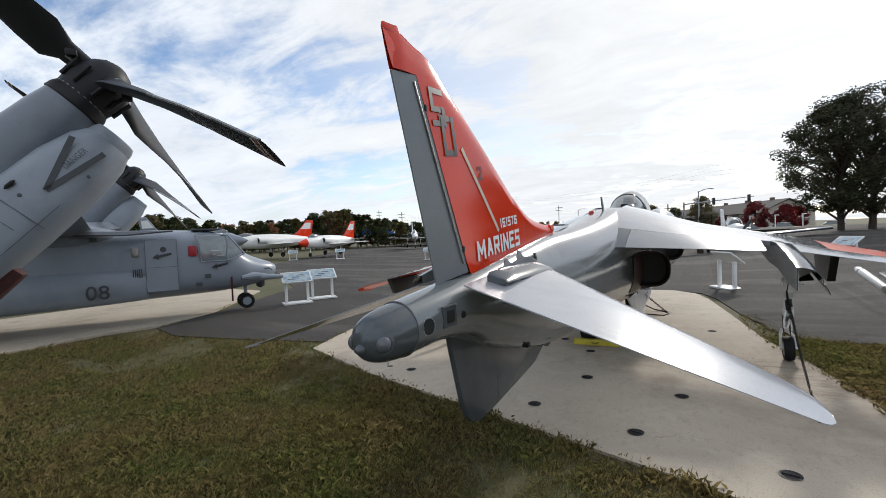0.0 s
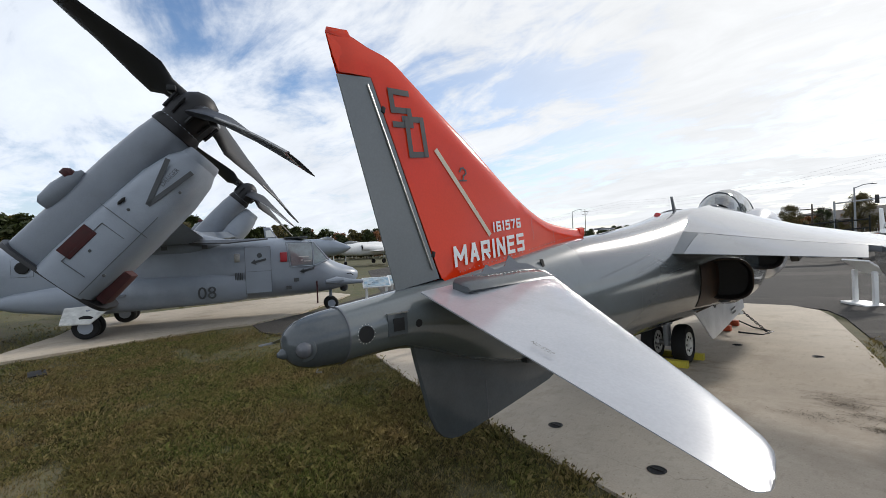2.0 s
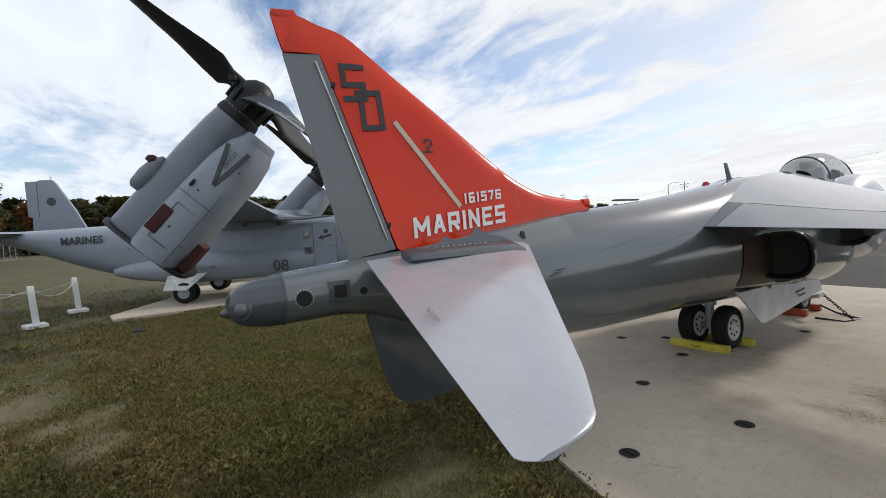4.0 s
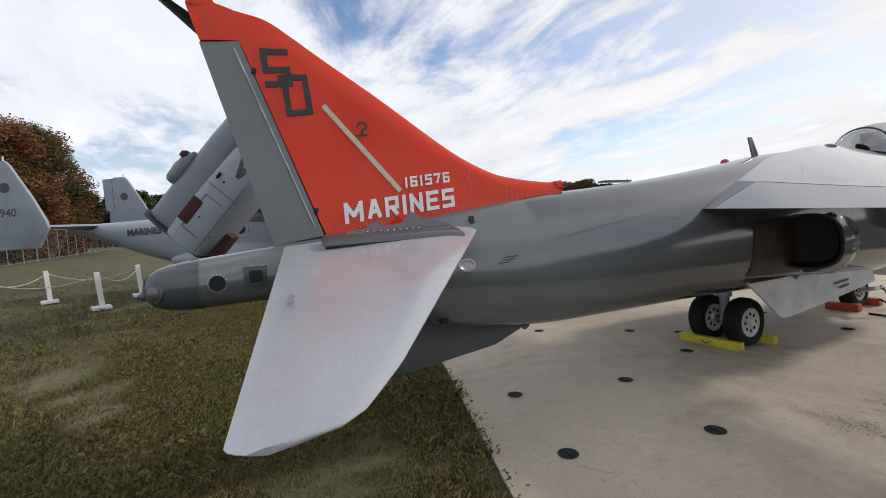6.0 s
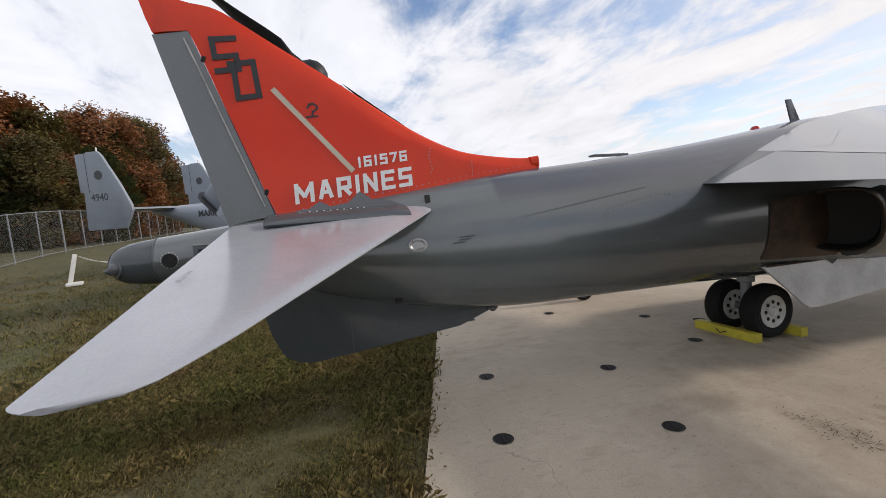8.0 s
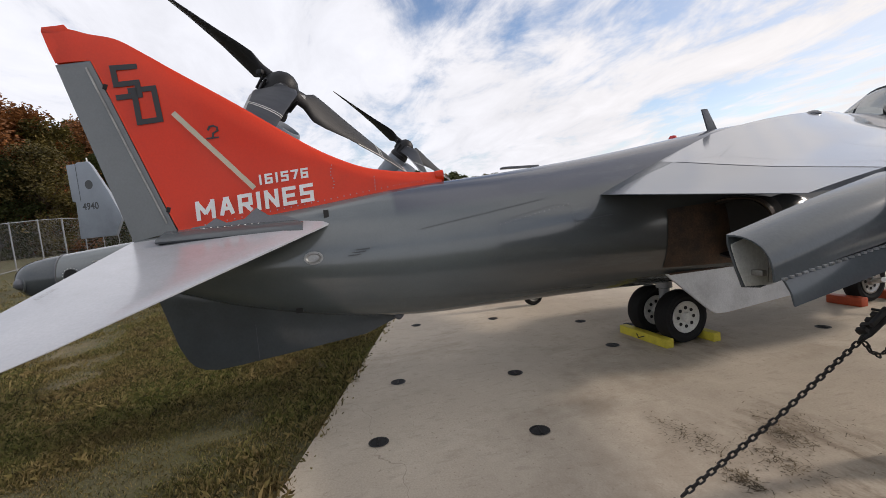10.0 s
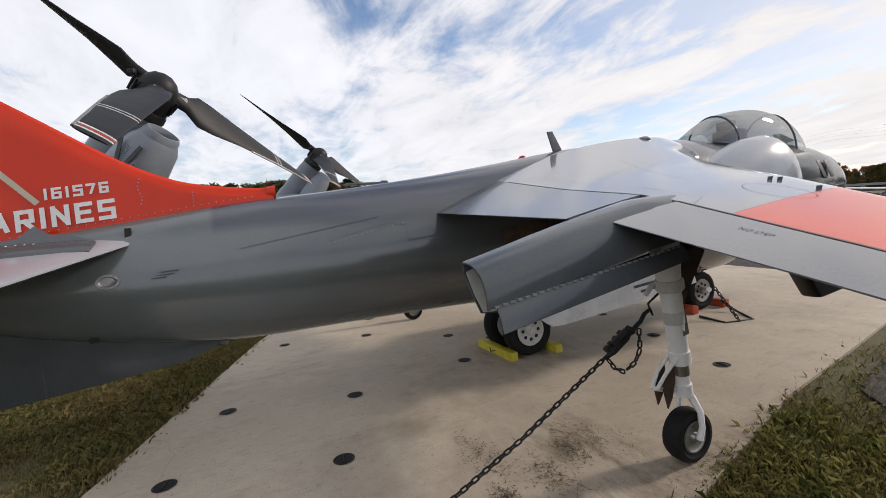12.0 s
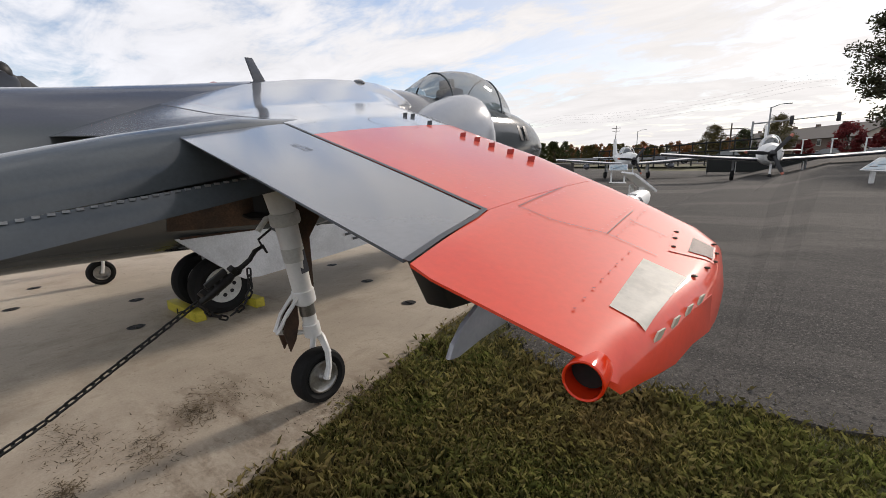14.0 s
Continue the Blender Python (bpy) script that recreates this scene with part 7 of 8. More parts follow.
def build_trees():
    rnd = random.Random(3)
    # edge of the wood behind the tilt-rotor: rust and olive
    rust = make_tree("oak_tree", 12.5, 4.2, LEAF_RUST, 1, "tall oak in rusty brown autumn leaf", 130, 110, 0.19, 0.04, (-43.0, -23.0, 0.2))
    olive = make_tree("oak_tree", 11.0, 3.8, LEAF_OLIVE, 2, "broad oak turning from green to olive", 120, 110, 0.19, 0.04, (-47.5, -19.0, 0.2))
    green = make_tree("pine_tree", 9.5, 3.2, LEAF_GREEN, 4, "dark green tree at the edge of the wood", 110, 100, 0.18, 0.02, (-52, -21.0, 0.2), "trees along the field edge")
    far = [make_tree("oak_tree", 12.5, 4.2, LEAF_RUST, 31, "distant oak in rusty brown autumn leaf", 60, 26, 0.52, 0.04, (-121, 16, 0.0)),
           make_tree("oak_tree", 11.0, 3.8, LEAF_OLIVE, 32, "distant oak turning from green to olive", 56, 26, 0.52, 0.04, (-122, 8, 0.0)),
           make_tree("pine_tree", 9.5, 3.2, LEAF_GREEN, 34, "distant dark green tree beyond the apron", 50, 26, 0.50, 0.02, (-118, -2, 0.0))]
    # the edge of the wood behind the fence: bearing, distance, height, kind
    wood = [(216, 46, 15, 0), (211.6, 50, 14.8, 0), (208.5, 54, 12.8, 0), (206, 52, 12, 1), (203.5, 56, 12.8, 0), (201, 55, 12.4, 0), (198.8, 60, 12.8, 1), (197.4, 63, 12.6, 0), (209, 62, 14, 2), (204.5, 66, 14, 2), (200, 70, 14.5, 1), (207, 46, 8.5, 1), (202, 50, 8.5, 2), (199, 57, 8.5, 0), (219, 44, 14, 1), (222, 46, 14, 0), (226, 45, 13, 1), (213.5, 58, 15, 1), (210.5, 46, 8, 2), (214.5, 42, 8.5, 0), (204.3, 49, 7.5, 0), (230, 46, 13, 0), (235, 48, 13, 1)]
    for az, d, h, k in wood:
        tree = (rust, olive, green)[k]
        plant(tree, 3.6 + d * math.cos(radians(az)), 1.5 + d * math.sin(radians(az)), h / (12.5, 11.0, 9.5)[k] * rnd.uniform(0.96, 1.04), rnd.uniform(0, 360))
    # far line beyond the apron, its skyline rising and falling with the bearing
    SKYLINE = [(112, 1.5), (121, 1.5), (127, 1.9), (131, 2.6), (135, 3.7), (137.5, 4.0), (141, 2.9), (149, 2.6), (153, 2.9), (160, 3.8), (168, 4.8), (180, 4.9), (187, 4.6), (192, 4.9), (196, 5.7)]
    for i in range(190):
        az = 196 - 83 * i / 189 + rnd.uniform(-0.4, 0.4)
        d = rnd.uniform(94, 116)
        k = 2 if rnd.random() < 0.70 else (0 if rnd.random() < 0.4 else 1)
        h = 1.9 + d * math.tan(radians(lerp(SKYLINE, az) * rnd.uniform(0.72, 1.03)))
        plant(far[k], 3 + d * math.cos(radians(az)), d * math.sin(radians(az)), h / (12.9, 11.4, 9.9)[k], rnd.uniform(0, 360), 0.0)
    for i in range(130):
        az = radians(114 - 26 * i / 129 + rnd.uniform(-0.3, 0.3))
        d = rnd.uniform(120, 150)
        plant(far[rnd.choice((0, 0, 1, 1, 1, 2))], 3 + d * math.cos(az), d * math.sin(az), rnd.uniform(0.26, 0.42), rnd.uniform(0, 360), -0.2)
    red = make_tree("maple_tree", 5.0, 2.3, LEAF_RED, 7, "crimson maple beside the road", 60, 70, 0.22, 0.10, (8.8, 91, 0.3), "maples by the road")
    for x, y, s in ((12.6, 88.5, 0.85), (4.0, 96, 0.6), (14.5, 92, 0.8)):
        plant(red, x, y, s, x * 40, 0.3)
    plant(olive, 0.8, 86, 0.62, 40, 0.0)
    plant(olive, -7.0, 84, 0.52, 90, 0.0)
    plant(green, -3.5, 90, 0.55, 20, 0.0)
    # the great oak, two close stems
    for x, y, h, w, sd in ((9.3, 37.1, 9.6, 3.9, 21), (10.8, 36.9, 10.1, 4.2, 22), (15.5, 38.0, 9.6, 4.0, 23)):
        make_tree("oak_tree", h, w, LEAF_DARK, sd, "great dark oak with a dense spreading crown", 165, 120, 0.125, 0.22, (x, y, rise(x, y)), "great oaks by the road", (0.08, 0.17))


build_trees()


# ---- fences, posts, signs ----
def build_fence():
    pts = [(-9.0, -13.9), (-19.0, -13.9), (-29.0, -14.1), (-42.0, -14.4), (-70.0, -15.0)]
    f = thing("chain_link_fence", (pts[0][0], pts[0][1], 0), "tall galvanised chain-link fence with steel posts", "fence")
    o = Vector((pts[0][0], pts[0][1], 0))
    H = 2.6
    bm = bmesh.new()
    for a, b in zip(pts, pts[1:]):
        l = math.hypot(b[0] - a[0], b[1] - a[1])
        n = max(2, round(l / 2.6))
        for i in range(n):
            x, y = a[0] + (b[0] - a[0]) * i / n, a[1] + (b[1] - a[1]) * i / n
            z = rise(x, y) - 0.1
            part("post", tube([Vector((x, y, z)) - o, Vector((x, y, z + H + 0.15)) - o], 0.035 if i else 0.05, 8), GALV, f)
        rail = [Vector((a[0] + (b[0] - a[0]) * k / 6, a[1] + (b[1] - a[1]) * k / 6, 0)) for k in range(7)]
        for h in (H, 0.08):
            part("rail", tube([Vector((p.x, p.y, rise(p.x, p.y) + h)) - o for p in rail], 0.022, 6), GALV, f)
        d = Vector((b[0] - a[0], b[1] - a[1], 0)).normalized()
        step = 0.13
        for k in range(int((l + H) / step)):
            for s in (1, -1):
                u0 = k * step - (H if s > 0 else 0)
                ends = []
                for h in (0.0, H):
                    u = u0 + (h if s > 0 else H - h) - (0 if s > 0 else H) * 0
                    ends.append((u, h))
                (u1, h1), (u2, h2) = ends
                lo, hi = sorted((u1, u2))
                if hi < 0 or lo > l:
                    continue
                P = []
                for u, h in ends:
                    uc = min(max(u, 0), l)
                    if u2 != u1:
                        h = h1 + (h2 - h1) * (uc - u1) / (u2 - u1)
                    x, y = a[0] + d.x * uc, a[1] + d.y * uc
                    P.append(Vector((x, y, rise(x, y) + h)) - o)
                w = Vector((0, 0, 0.004))
                bm.faces.new([bm.verts.new(q) for q in (P[0] - w, P[0] + w, P[1] + w, P[1] - w)])
    mesh = part("wire_mesh", bm, GALV, f, smooth=0)
    mesh["kind"] = "stuff"
    # white rope posts on feet
    spots = [(-14.18, -6.91, -14), (-15.25, -5.36, 2), (-12.15, -3.22, 3), (-14.46, -2.65, 3)]
    tops = []
    for x, y, lean in spots:
        z = rise(x, y)
        t = thing("barrier_post", (x, y, z), "white painted square post on a flat foot with a rope", "barrier post", "rope barrier", rz=20)
        m = pose(0, 0, 0, lean, 0, 0)
        part("post", box(0, 0, 0.55, 0.13, 0.13, 1.10, 0.01, m=m), WHITE, t)
        part("foot", box(0, 0, 0.05, 0.46, 0.46, 0.10, 0.02), WHITE, t)
        tops.append(Vector((x, y + (0.25 if lean < -10 else 0), z + 1.0)))
    r = thing("barrier_rope", tuple(tops[0]), "sagging pale rope strung between the white posts", "rope", "rope barrier")
    for i, j in ((0, 1), (1, 3), (0, 2), (2, 3)):
        a, b = tops[i] - tops[0], tops[j] - tops[0]
        part("rope", tube([a.lerp(b, k / 10) - Vector((0, 0, 0.3 * 4 * (k / 10) * (1 - k / 10))) for k in range(11)], 0.014, 5), WHITE_WORN, r)
    # debris in the turf
    d = thing("drain_cover", (-9.49, -0.89, rise(-9.49, -0.89) - 0.02), "dark metal cover lying in the grass", "drain cover")
    part("plate", box(0, 0, 0.03, 0.55, 0.28, 0.06, 0.02), CHAIN, d)


PANEL_BLUE = mat("printed_panel_blue", (0.16, 0.30, 0.42), 0.35, var=0.3, scale=5, col2=(0.55, 0.58, 0.55), fine=20, bump=0, coat=0.3)


def sign_stand(x, y, rz, w=1.05, h=0.95, z=None, panel=True):
    t = thing("information_stand", (x, y, rise(x, y) if z is None else z), "white information stand with a sloping printed panel", "information sign", "information stands", rz)
    for s in (-1, 1):
        part("leg", box(s * w * 0.36, 0, h * 0.45, 0.09, 0.09, h * 0.9, 0.008), WHITE, t)
    part("foot", box(0, 0.0, 0.03, w * 0.95, 0.55, 0.06, 0.01), WHITE, t)
    m = pose(0, 0, 0, 38, 0, 0)
    top = part("board", box(0, -0.02, h, w, 0.55, 0.045, 0.008, m=m), WHITE, t)
    pr = part("print", box(0, -0.02 - 0.018, h + 0.024, w * 0.9, 0.47, 0.006, m=m), PANEL_BLUE, top, "faded blue and white printed sheet")
    for k in range(3):
        q = m @ Vector((-0.2 + 0.16 * k, -0.12 + 0.1 * k, 0.034))
        part("text_bar", box(q.x, q.y - 0.02, q.z + h, w * 0.25, 0.03, 0.004, m=m), MARK, pr)
    return t


def build_signs():
    sign_stand(-11.03, 8.54, 62)
    sign_stand(-11.1, 9.8, 62)
    sign_stand(2.13, 13.7, 122, 0.95, 0.95)
    sign_stand(-4.2, 32.0, 20)
    sign_stand(6.35, 21.07, -60)
    sign_stand(-33.5, 33.0, 45)
    sign_stand(-20.5, 31.5, 30)
    sign_stand(-39, 31.0, 45)


build_fence()
build_signs()


# ---- the other aircraft on the field ----
def jet_display(name, at, rz, label, body, tail, length=12.0, span=8.4, nose=None, gear=1.0, sweep=2.2, prop=False):
    """A parked jet in its own frame: nose towards +x."""
    t = thing(name, at, label, "aircraft", "", rz)
    L, r = length, length * 0.052
    zc = gear + r
    sec = [(0.5 * L, 0.05, 0.02), (0.44 * L, 0.45, 0.0), (0.34 * L, 0.85, 0.05), (0.2 * L, 1.05, 0.1), (0.0, 1.1, 0.12), (-0.2 * L, 0.95, 0.12), (-0.38 * L, 0.62, 0.12), (-0.46 * L, 0.35, 0.15)]
    rings = [[(x, k * r * math.cos(a), zc + dz + k * r * 1.15 * math.sin(a)) for a in [2 * math.pi * j / 18 for j in range(18)]] for x, k, dz in sec]
    f = part("fuselage", loft(rings), body, t)
    if nose:
        part("nose_cone", loft([[(x + 0.01, k * r * 1.02 * math.cos(a), zc + dz + k * r * 1.18 * math.sin(a)) for a in [2 * math.pi * j / 18 for j in range(18)]] for x, k, dz in ((0.5 * L, 0.05, 0.02), (0.45 * L, 0.42, 0.0), (0.39 * L, 0.67, 0.02))]), nose, t)
    for s in (-1, 1):
        part("wing", loft([[(x0, s * y, z), (x0 - 0.4, s * y, z + 0.07), (x1, s * y, z), (x0 - 0.4, s * y, z - 0.05)] for y, x0, x1, z in ((r * 0.7, 0.10 * L, -0.20 * L, zc - r * 0.4), (span / 2, 0.10 * L - sweep, -0.22 * L, zc - r * 0.1))]), body, t)
        part("wing_tip", box(-0.17 * L, s * span * 0.49, zc - r * 0.1, 1.2, 0.12, 0.08, 0.02), tail, t)
        part("tailplane", loft([[(x0, s * y, zc + 0.35), (x0 - 0.3, s * y, zc + 0.39), (x1, s * y, zc + 0.35), (x0 - 0.3, s * y, zc + 0.32)] for y, x0, x1 in ((0.1, -0.36 * L, -0.47 * L), (span * 0.21, -0.42 * L, -0.48 * L))]), body, t)
        part("air_intake", loft([[(x, s * r * 1.05 + k * 0.3 * math.cos(a), zc + 0.25 + k * 0.38 * math.sin(a)) for a in [2 * math.pi * j / 12 for j in range(12)]] for x, k in ((0.18 * L, 1.0), (0.1 * L, 1.1), (-0.08 * L, 0.5))]), body, t)
        # black disc on the solid intake, painted for the shade within
        part("intake_shade_disc", revolve([(0, 0.27), (0.02, 0.27)], (0.183 * L, s * r * 1.05, zc + 0.25), (1, 0, 0), 12), DARK, t)
        lg = part("undercarriage_leg", tube([(-0.05 * L, s * 1.15, zc - r * 0.5), (-0.05 * L, s * 1.15, 0.3)], 0.05, 8), WHITE, t)
        part("wheel", revolve([(-0.09, 0.2), (-0.1, 0.27), (-0.05, 0.31), (0.05, 0.31), (0.1, 0.27), (0.09, 0.2)], (-0.05 * L, s * 1.15, 0.31), (0, 1, 0), 16), TYRE, lg)
    lg = part("nose_leg", tube([(0.32 * L, 0, zc - r * 0.5), (0.33 * L, 0, 0.25)], 0.05, 8), WHITE, t)
    part("wheel", revolve([(-0.07, 0.15), (-0.07, 0.22), (-0.03, 0.25), (0.03, 0.25), (0.07, 0.22), (0.07, 0.15)], (0.33 * L, 0, 0.25), (0, 1, 0), 14), TYRE, lg)
    part("tail_fin", prism([(-0.24 * L, 0, zc + r), (-0.30 * L, 0, zc + r + 0.5), (-0.42 * L, 0, zc + r + 2.1), (-0.50 * L, 0, zc + r + 2.15), (-0.47 * L, 0, zc + r * 0.6)], (0, 0.12, 0), bevel=0.02), tail, t)
    part("fin_flash", prism([(-0.335 * L, 0, zc + r + 0.9), (-0.40 * L, 0, zc + r + 1.75), (-0.47 * L, 0, zc + r + 1.75), (-0.46 * L, 0, zc + r + 0.9)], (0, 0.13, 0)), WHITE, t)
    can = [(0.36 * L, 0.02), (0.32 * L, 0.45), (0.27 * L, 0.62), (0.2 * L, 0.5), (0.15 * L, 0.05)]
    part("canopy", loft([[(x, 0.38 * k * 1.4 * math.cos(a), zc + r * 0.85 + k * 0.95 * max(0, math.sin(a))) for a in [2 * math.pi * j / 16 for j in range(16)]] for x, k in can]), PANE_DARK, t)
    return t


def prop_trainer(name, at, rz, label, stripe, cheek=None):
    t = thing(name, at, label, "aircraft", "trainers on the apron", rz)
    sec = [(0.0, 0.20, 1.45), (-0.1, 0.36, 1.45), (-0.5, 0.46, 1.43), (-1.5, 0.52, 1.42), (-3.0, 0.54, 1.45), (-4.5, 0.44, 1.50), (-6.2, 0.24, 1.58), (-7.6, 0.09, 1.66)]
    part("fuselage", loft([[(x, k * math.cos(a), z + k * 1.15 * math.sin(a)) for a in [2 * math.pi * j / 20 for j in range(20)]] for x, k, z in sec]), WHITE, t)
    part("cheat_line", loft([[(x, k * 1.02 * math.cos(a), z + 0.10 + (k * 0.28) * math.sin(a)) for a in [2 * math.pi * j / 16 for j in range(16)]] for x, k, z in sec[1:-1]]), stripe, t)
    part("cowl_mouth", revolve([(0, 0.20), (0.02, 0.18)], (0.0, 0, 1.28), (1, 0, 0), 14), DARK, t)
    can = [(-1.5, 0.05), (-1.9, 0.55), (-2.6, 0.78), (-3.4, 0.74), (-4.2, 0.45), (-4.7, 0.05)]
    part("canopy", loft([[(x, 0.40 * min(1, k * 1.4) * math.cos(a), 1.82 + k * 0.78 * max(-0.1, math.sin(a))) for a in [2 * math.pi * j / 18 for j in range(18)]] for x, k in can]), PANE_DARK, t)
    for y0 in (-2.0, -3.2):
        part("canopy_frame", tube([(y0, 0.42 * math.cos(math.pi * k / 10), 1.82 + 0.60 * math.sin(math.pi * k / 10)) for k in range(11)], 0.03, 6), WHITE, t)
    for s in (-1, 1):
        part("wing", loft([[(x0, s * y, z), (x0 - 0.4, s * y, z + 0.12), (x1, s * y, z + 0.02), (x0 - 0.4, s * y, z - 0.08)] for y, x0, x1, z in ((0.35, -1.3, -3.6, 1.12), (2.4, -1.6, -3.45, 1.25), (5.05, -2.0, -3.2, 1.48))]), WHITE, t, "white wing with a dark leading edge")
        part("leading_edge", tube([(-1.30, s * 0.5, 1.125), (-1.6, s * 2.4, 1.25), (-2.0, s * 5.0, 1.48)], 0.055, 8), stripe, t)
        part("tailplane", loft([[(x0, s * y, 1.62), (x0 - 0.3, s * y, 1.66), (x1, s * y, 1.63), (x0 - 0.3, s * y, 1.59)] for y, x0, x1 in ((0.1, -6.4, -7.5), (1.7, -6.75, -7.5))]), WHITE, t)
        lg = part("undercarriage_leg", tube([(-2.2, s * 1.5, 1.15), (-2.2, s * 1.5, 0.28)], 0.05, 8), GALV, t)
        part("wheel", revolve([(-0.08, 0.16), (-0.09, 0.24), (-0.04, 0.28), (0.04, 0.28), (0.09, 0.24), (0.08, 0.16)], (-2.2, s * 1.5, 0.28), (0, 1, 0), 16), TYRE, lg)
        part("gear_door", box(-2.2, s * 1.38, 0.75, 0.5, 0.03, 0.6, 0.01), WHITE, lg)
    lg = part("nose_leg", tube([(-0.35, 0, 1.1), (-0.15, 0, 0.2)], 0.045, 8), WHITE, t)
    part("wheel", revolve([(-0.06, 0.12), (-0.07, 0.19), (-0.03, 0.22), (0.03, 0.22), (0.07, 0.19), (0.06, 0.12)], (-0.13, 0, 0.22), (0, 1, 0), 16), TYRE, lg)
    part("tail_fin", prism([(-5.5, 0, 1.75), (-6.4, 0, 2.1), (-7.0, 0, 3.15), (-7.75, 0, 3.2), (-7.75, 0, 1.7)], (0, 0.10, 0), bevel=0.02), WHITE, t)
    hub = part("spinner", revolve([(0, 0.18), (0.12, 0.15), (0.25, 0.06), (0.28, 0.0)], (0.02, 0, 1.45), (1, 0, 0), 14), BLACK, t)
    for k in range(3):
        a = radians(35 + 120 * k)
        d = Vector((0, math.sin(a), math.cos(a)))
        e = Vector((0.25, math.cos(a), -math.sin(a))).normalized()
        c = Vector((0.14, 0, 1.45))
        bl = part("propeller_blade", loft([[c + d * r0 + e * w, c + d * r0 + Vector((0.02, 0, 0)), c + d * r0 - e * w, c + d * r0 - Vector((0.02, 0, 0))] for r0, w in ((0.1, 0.05), (0.4, 0.09), (0.85, 0.09), (1.12, 0.05))]), BLACK, hub)
        part("blade_tip", loft([[c + d * r0 + e * w, c + d * r0 + Vector((0.022, 0, 0)), c + d * r0 - e * w, c + d * r0 - Vector((0.022, 0, 0))] for r0, w in ((1.0, 0.075), (1.13, 0.055))]), RED_PALE, bl)
    return t


PANE_DARK = mat("tinted_canopy", (0.09, 0.10, 0.10), 0.08, var=0.05, scale=2, bump=0, coat=1.0)
NAVY = mat("navy_stripe", (0.02, 0.02, 0.03), 0.4, var=0.1)


def build_display():
    a = prop_trainer("trainer_aircraft", (3.4, 30.5, rise(3.4, 30.5)), -83, "white propeller trainer with dark stripes, nose to the apron", NAVY)
    b = prop_trainer("trainer_aircraft", (-4.5, 36.1, rise(-4.5, 36.1)), -60, "white turboprop trainer with a bubble canopy", GREY_DARK)
    a.matrix_world = a.matrix_world @ Matrix.Diagonal((0.9, 1.0, 0.95, 1))
    b.matrix_world = b.matrix_world @ Matrix.Diagonal((0.9, 1.0, 0.95, 1))
    for s in (-1, 1):
        part("wing_pod", revolve([(-0.5, 0.05), (-0.3, 0.2), (0.3, 0.22), (0.6, 0.1), (0.7, 0.0)], (-2.0, s * 2.9, 0.95), (1, 0, 0), 14), GREY_DARK, b)
    jet_display("attack_aircraft", (-39.2, 36.9, 0.0), -78, "white naval attack jet with orange-red nose and tail", WHITE, RED, 12.2, 8.4, RED)
    jet_display("strike_aircraft", (-45.4, 33.0, 0.0), -88, "white jet with red tail parked beyond the tilt-rotor", WHITE, RED, 14.0, 11.5, None, 1.2)
    jet_display("strike_aircraft", (-42.7, 21.5, 0.0), 8, "light grey jet with a bulbous nose and open canopy", OSPREY_LIGHT, OSPREY, 16.0, 14.0, None, 1.35)
    jet_display("fighter_aircraft", (-41.1, 57.9, 0.0), -52, "dark and white delta jet at the end of the apron", GREY_DARK, WHITE, 13.0, 9.0, WHITE, 1.2)
    # yellow tow tractor
    t = thing("tow_tractor", (-19.9, 31.8, 0.0), "yellow aircraft tow tractor behind white posts", "tractor", rz=-40)
    t.scale = (0.6, 0.6, 0.6)
    part("body", box(0, 0, 0.75, 2.2, 1.4, 0.7, 0.08), YELLOW, t)
    part("bonnet", box(0.6, 0, 1.2, 0.9, 1.2, 0.35, 0.08), YELLOW, t)
    part("seat", box(-0.5, 0, 1.25, 0.5, 0.9, 0.5, 0.08), BLACK, t)
    for x in (-0.75, 0.75):
        for s in (-1, 1):
            part("wheel", revolve([(-0.12, 0.3), (-0.13, 0.4), (0.13, 0.4), (0.12, 0.3)], (x, s * 0.72, 0.4), (0, 1, 0), 16), TYRE, t)
    # blue awning
    t = thing("awning", (-62.9, 73.6, 0.0), "blue pitched awning on thin posts", "shelter", rz=40)
    part("roof", prism([(-4.5, 0, 2.6), (-2, 0, 4.0), (2, 0, 4.0), (4.5, 0, 2.6)], (0, 5, 0)), mat("blue_canvas", (0.03, 0.12, 0.35), 0.6, var=0.1), t)
    for x in (-4.2, 4.2):
        for y in (-2.2, 2.2):
            part("post", tube([(x, y, 0), (x, y, 2.7)], 0.06, 6), GALV, t)


build_display()


# ---- beyond the field: road, building, poles, cars ----
BRICK = mat("brown_wall", (0.16, 0.115, 0.09), 0.85, var=0.15, scale=2, bump=0.2)
ROOF = mat("dark_shingle_roof", (0.055, 0.048, 0.045), 0.85, var=0.2, scale=4, bump=0.2)
SIDING = mat("cream_siding", (0.50, 0.45, 0.38), 0.7, var=0.08, scale=2, bump=0.05)
WOODF = mat("weathered_grey_boards", (0.10, 0.09, 0.08), 0.85, var=0.25, scale=3, bump=0.3, stretch=(1, 1, 0.2))
SCREEN = mat("dark_fence_screen", (0.018, 0.02, 0.018), 0.85, var=0.15, scale=2, bump=0.1)


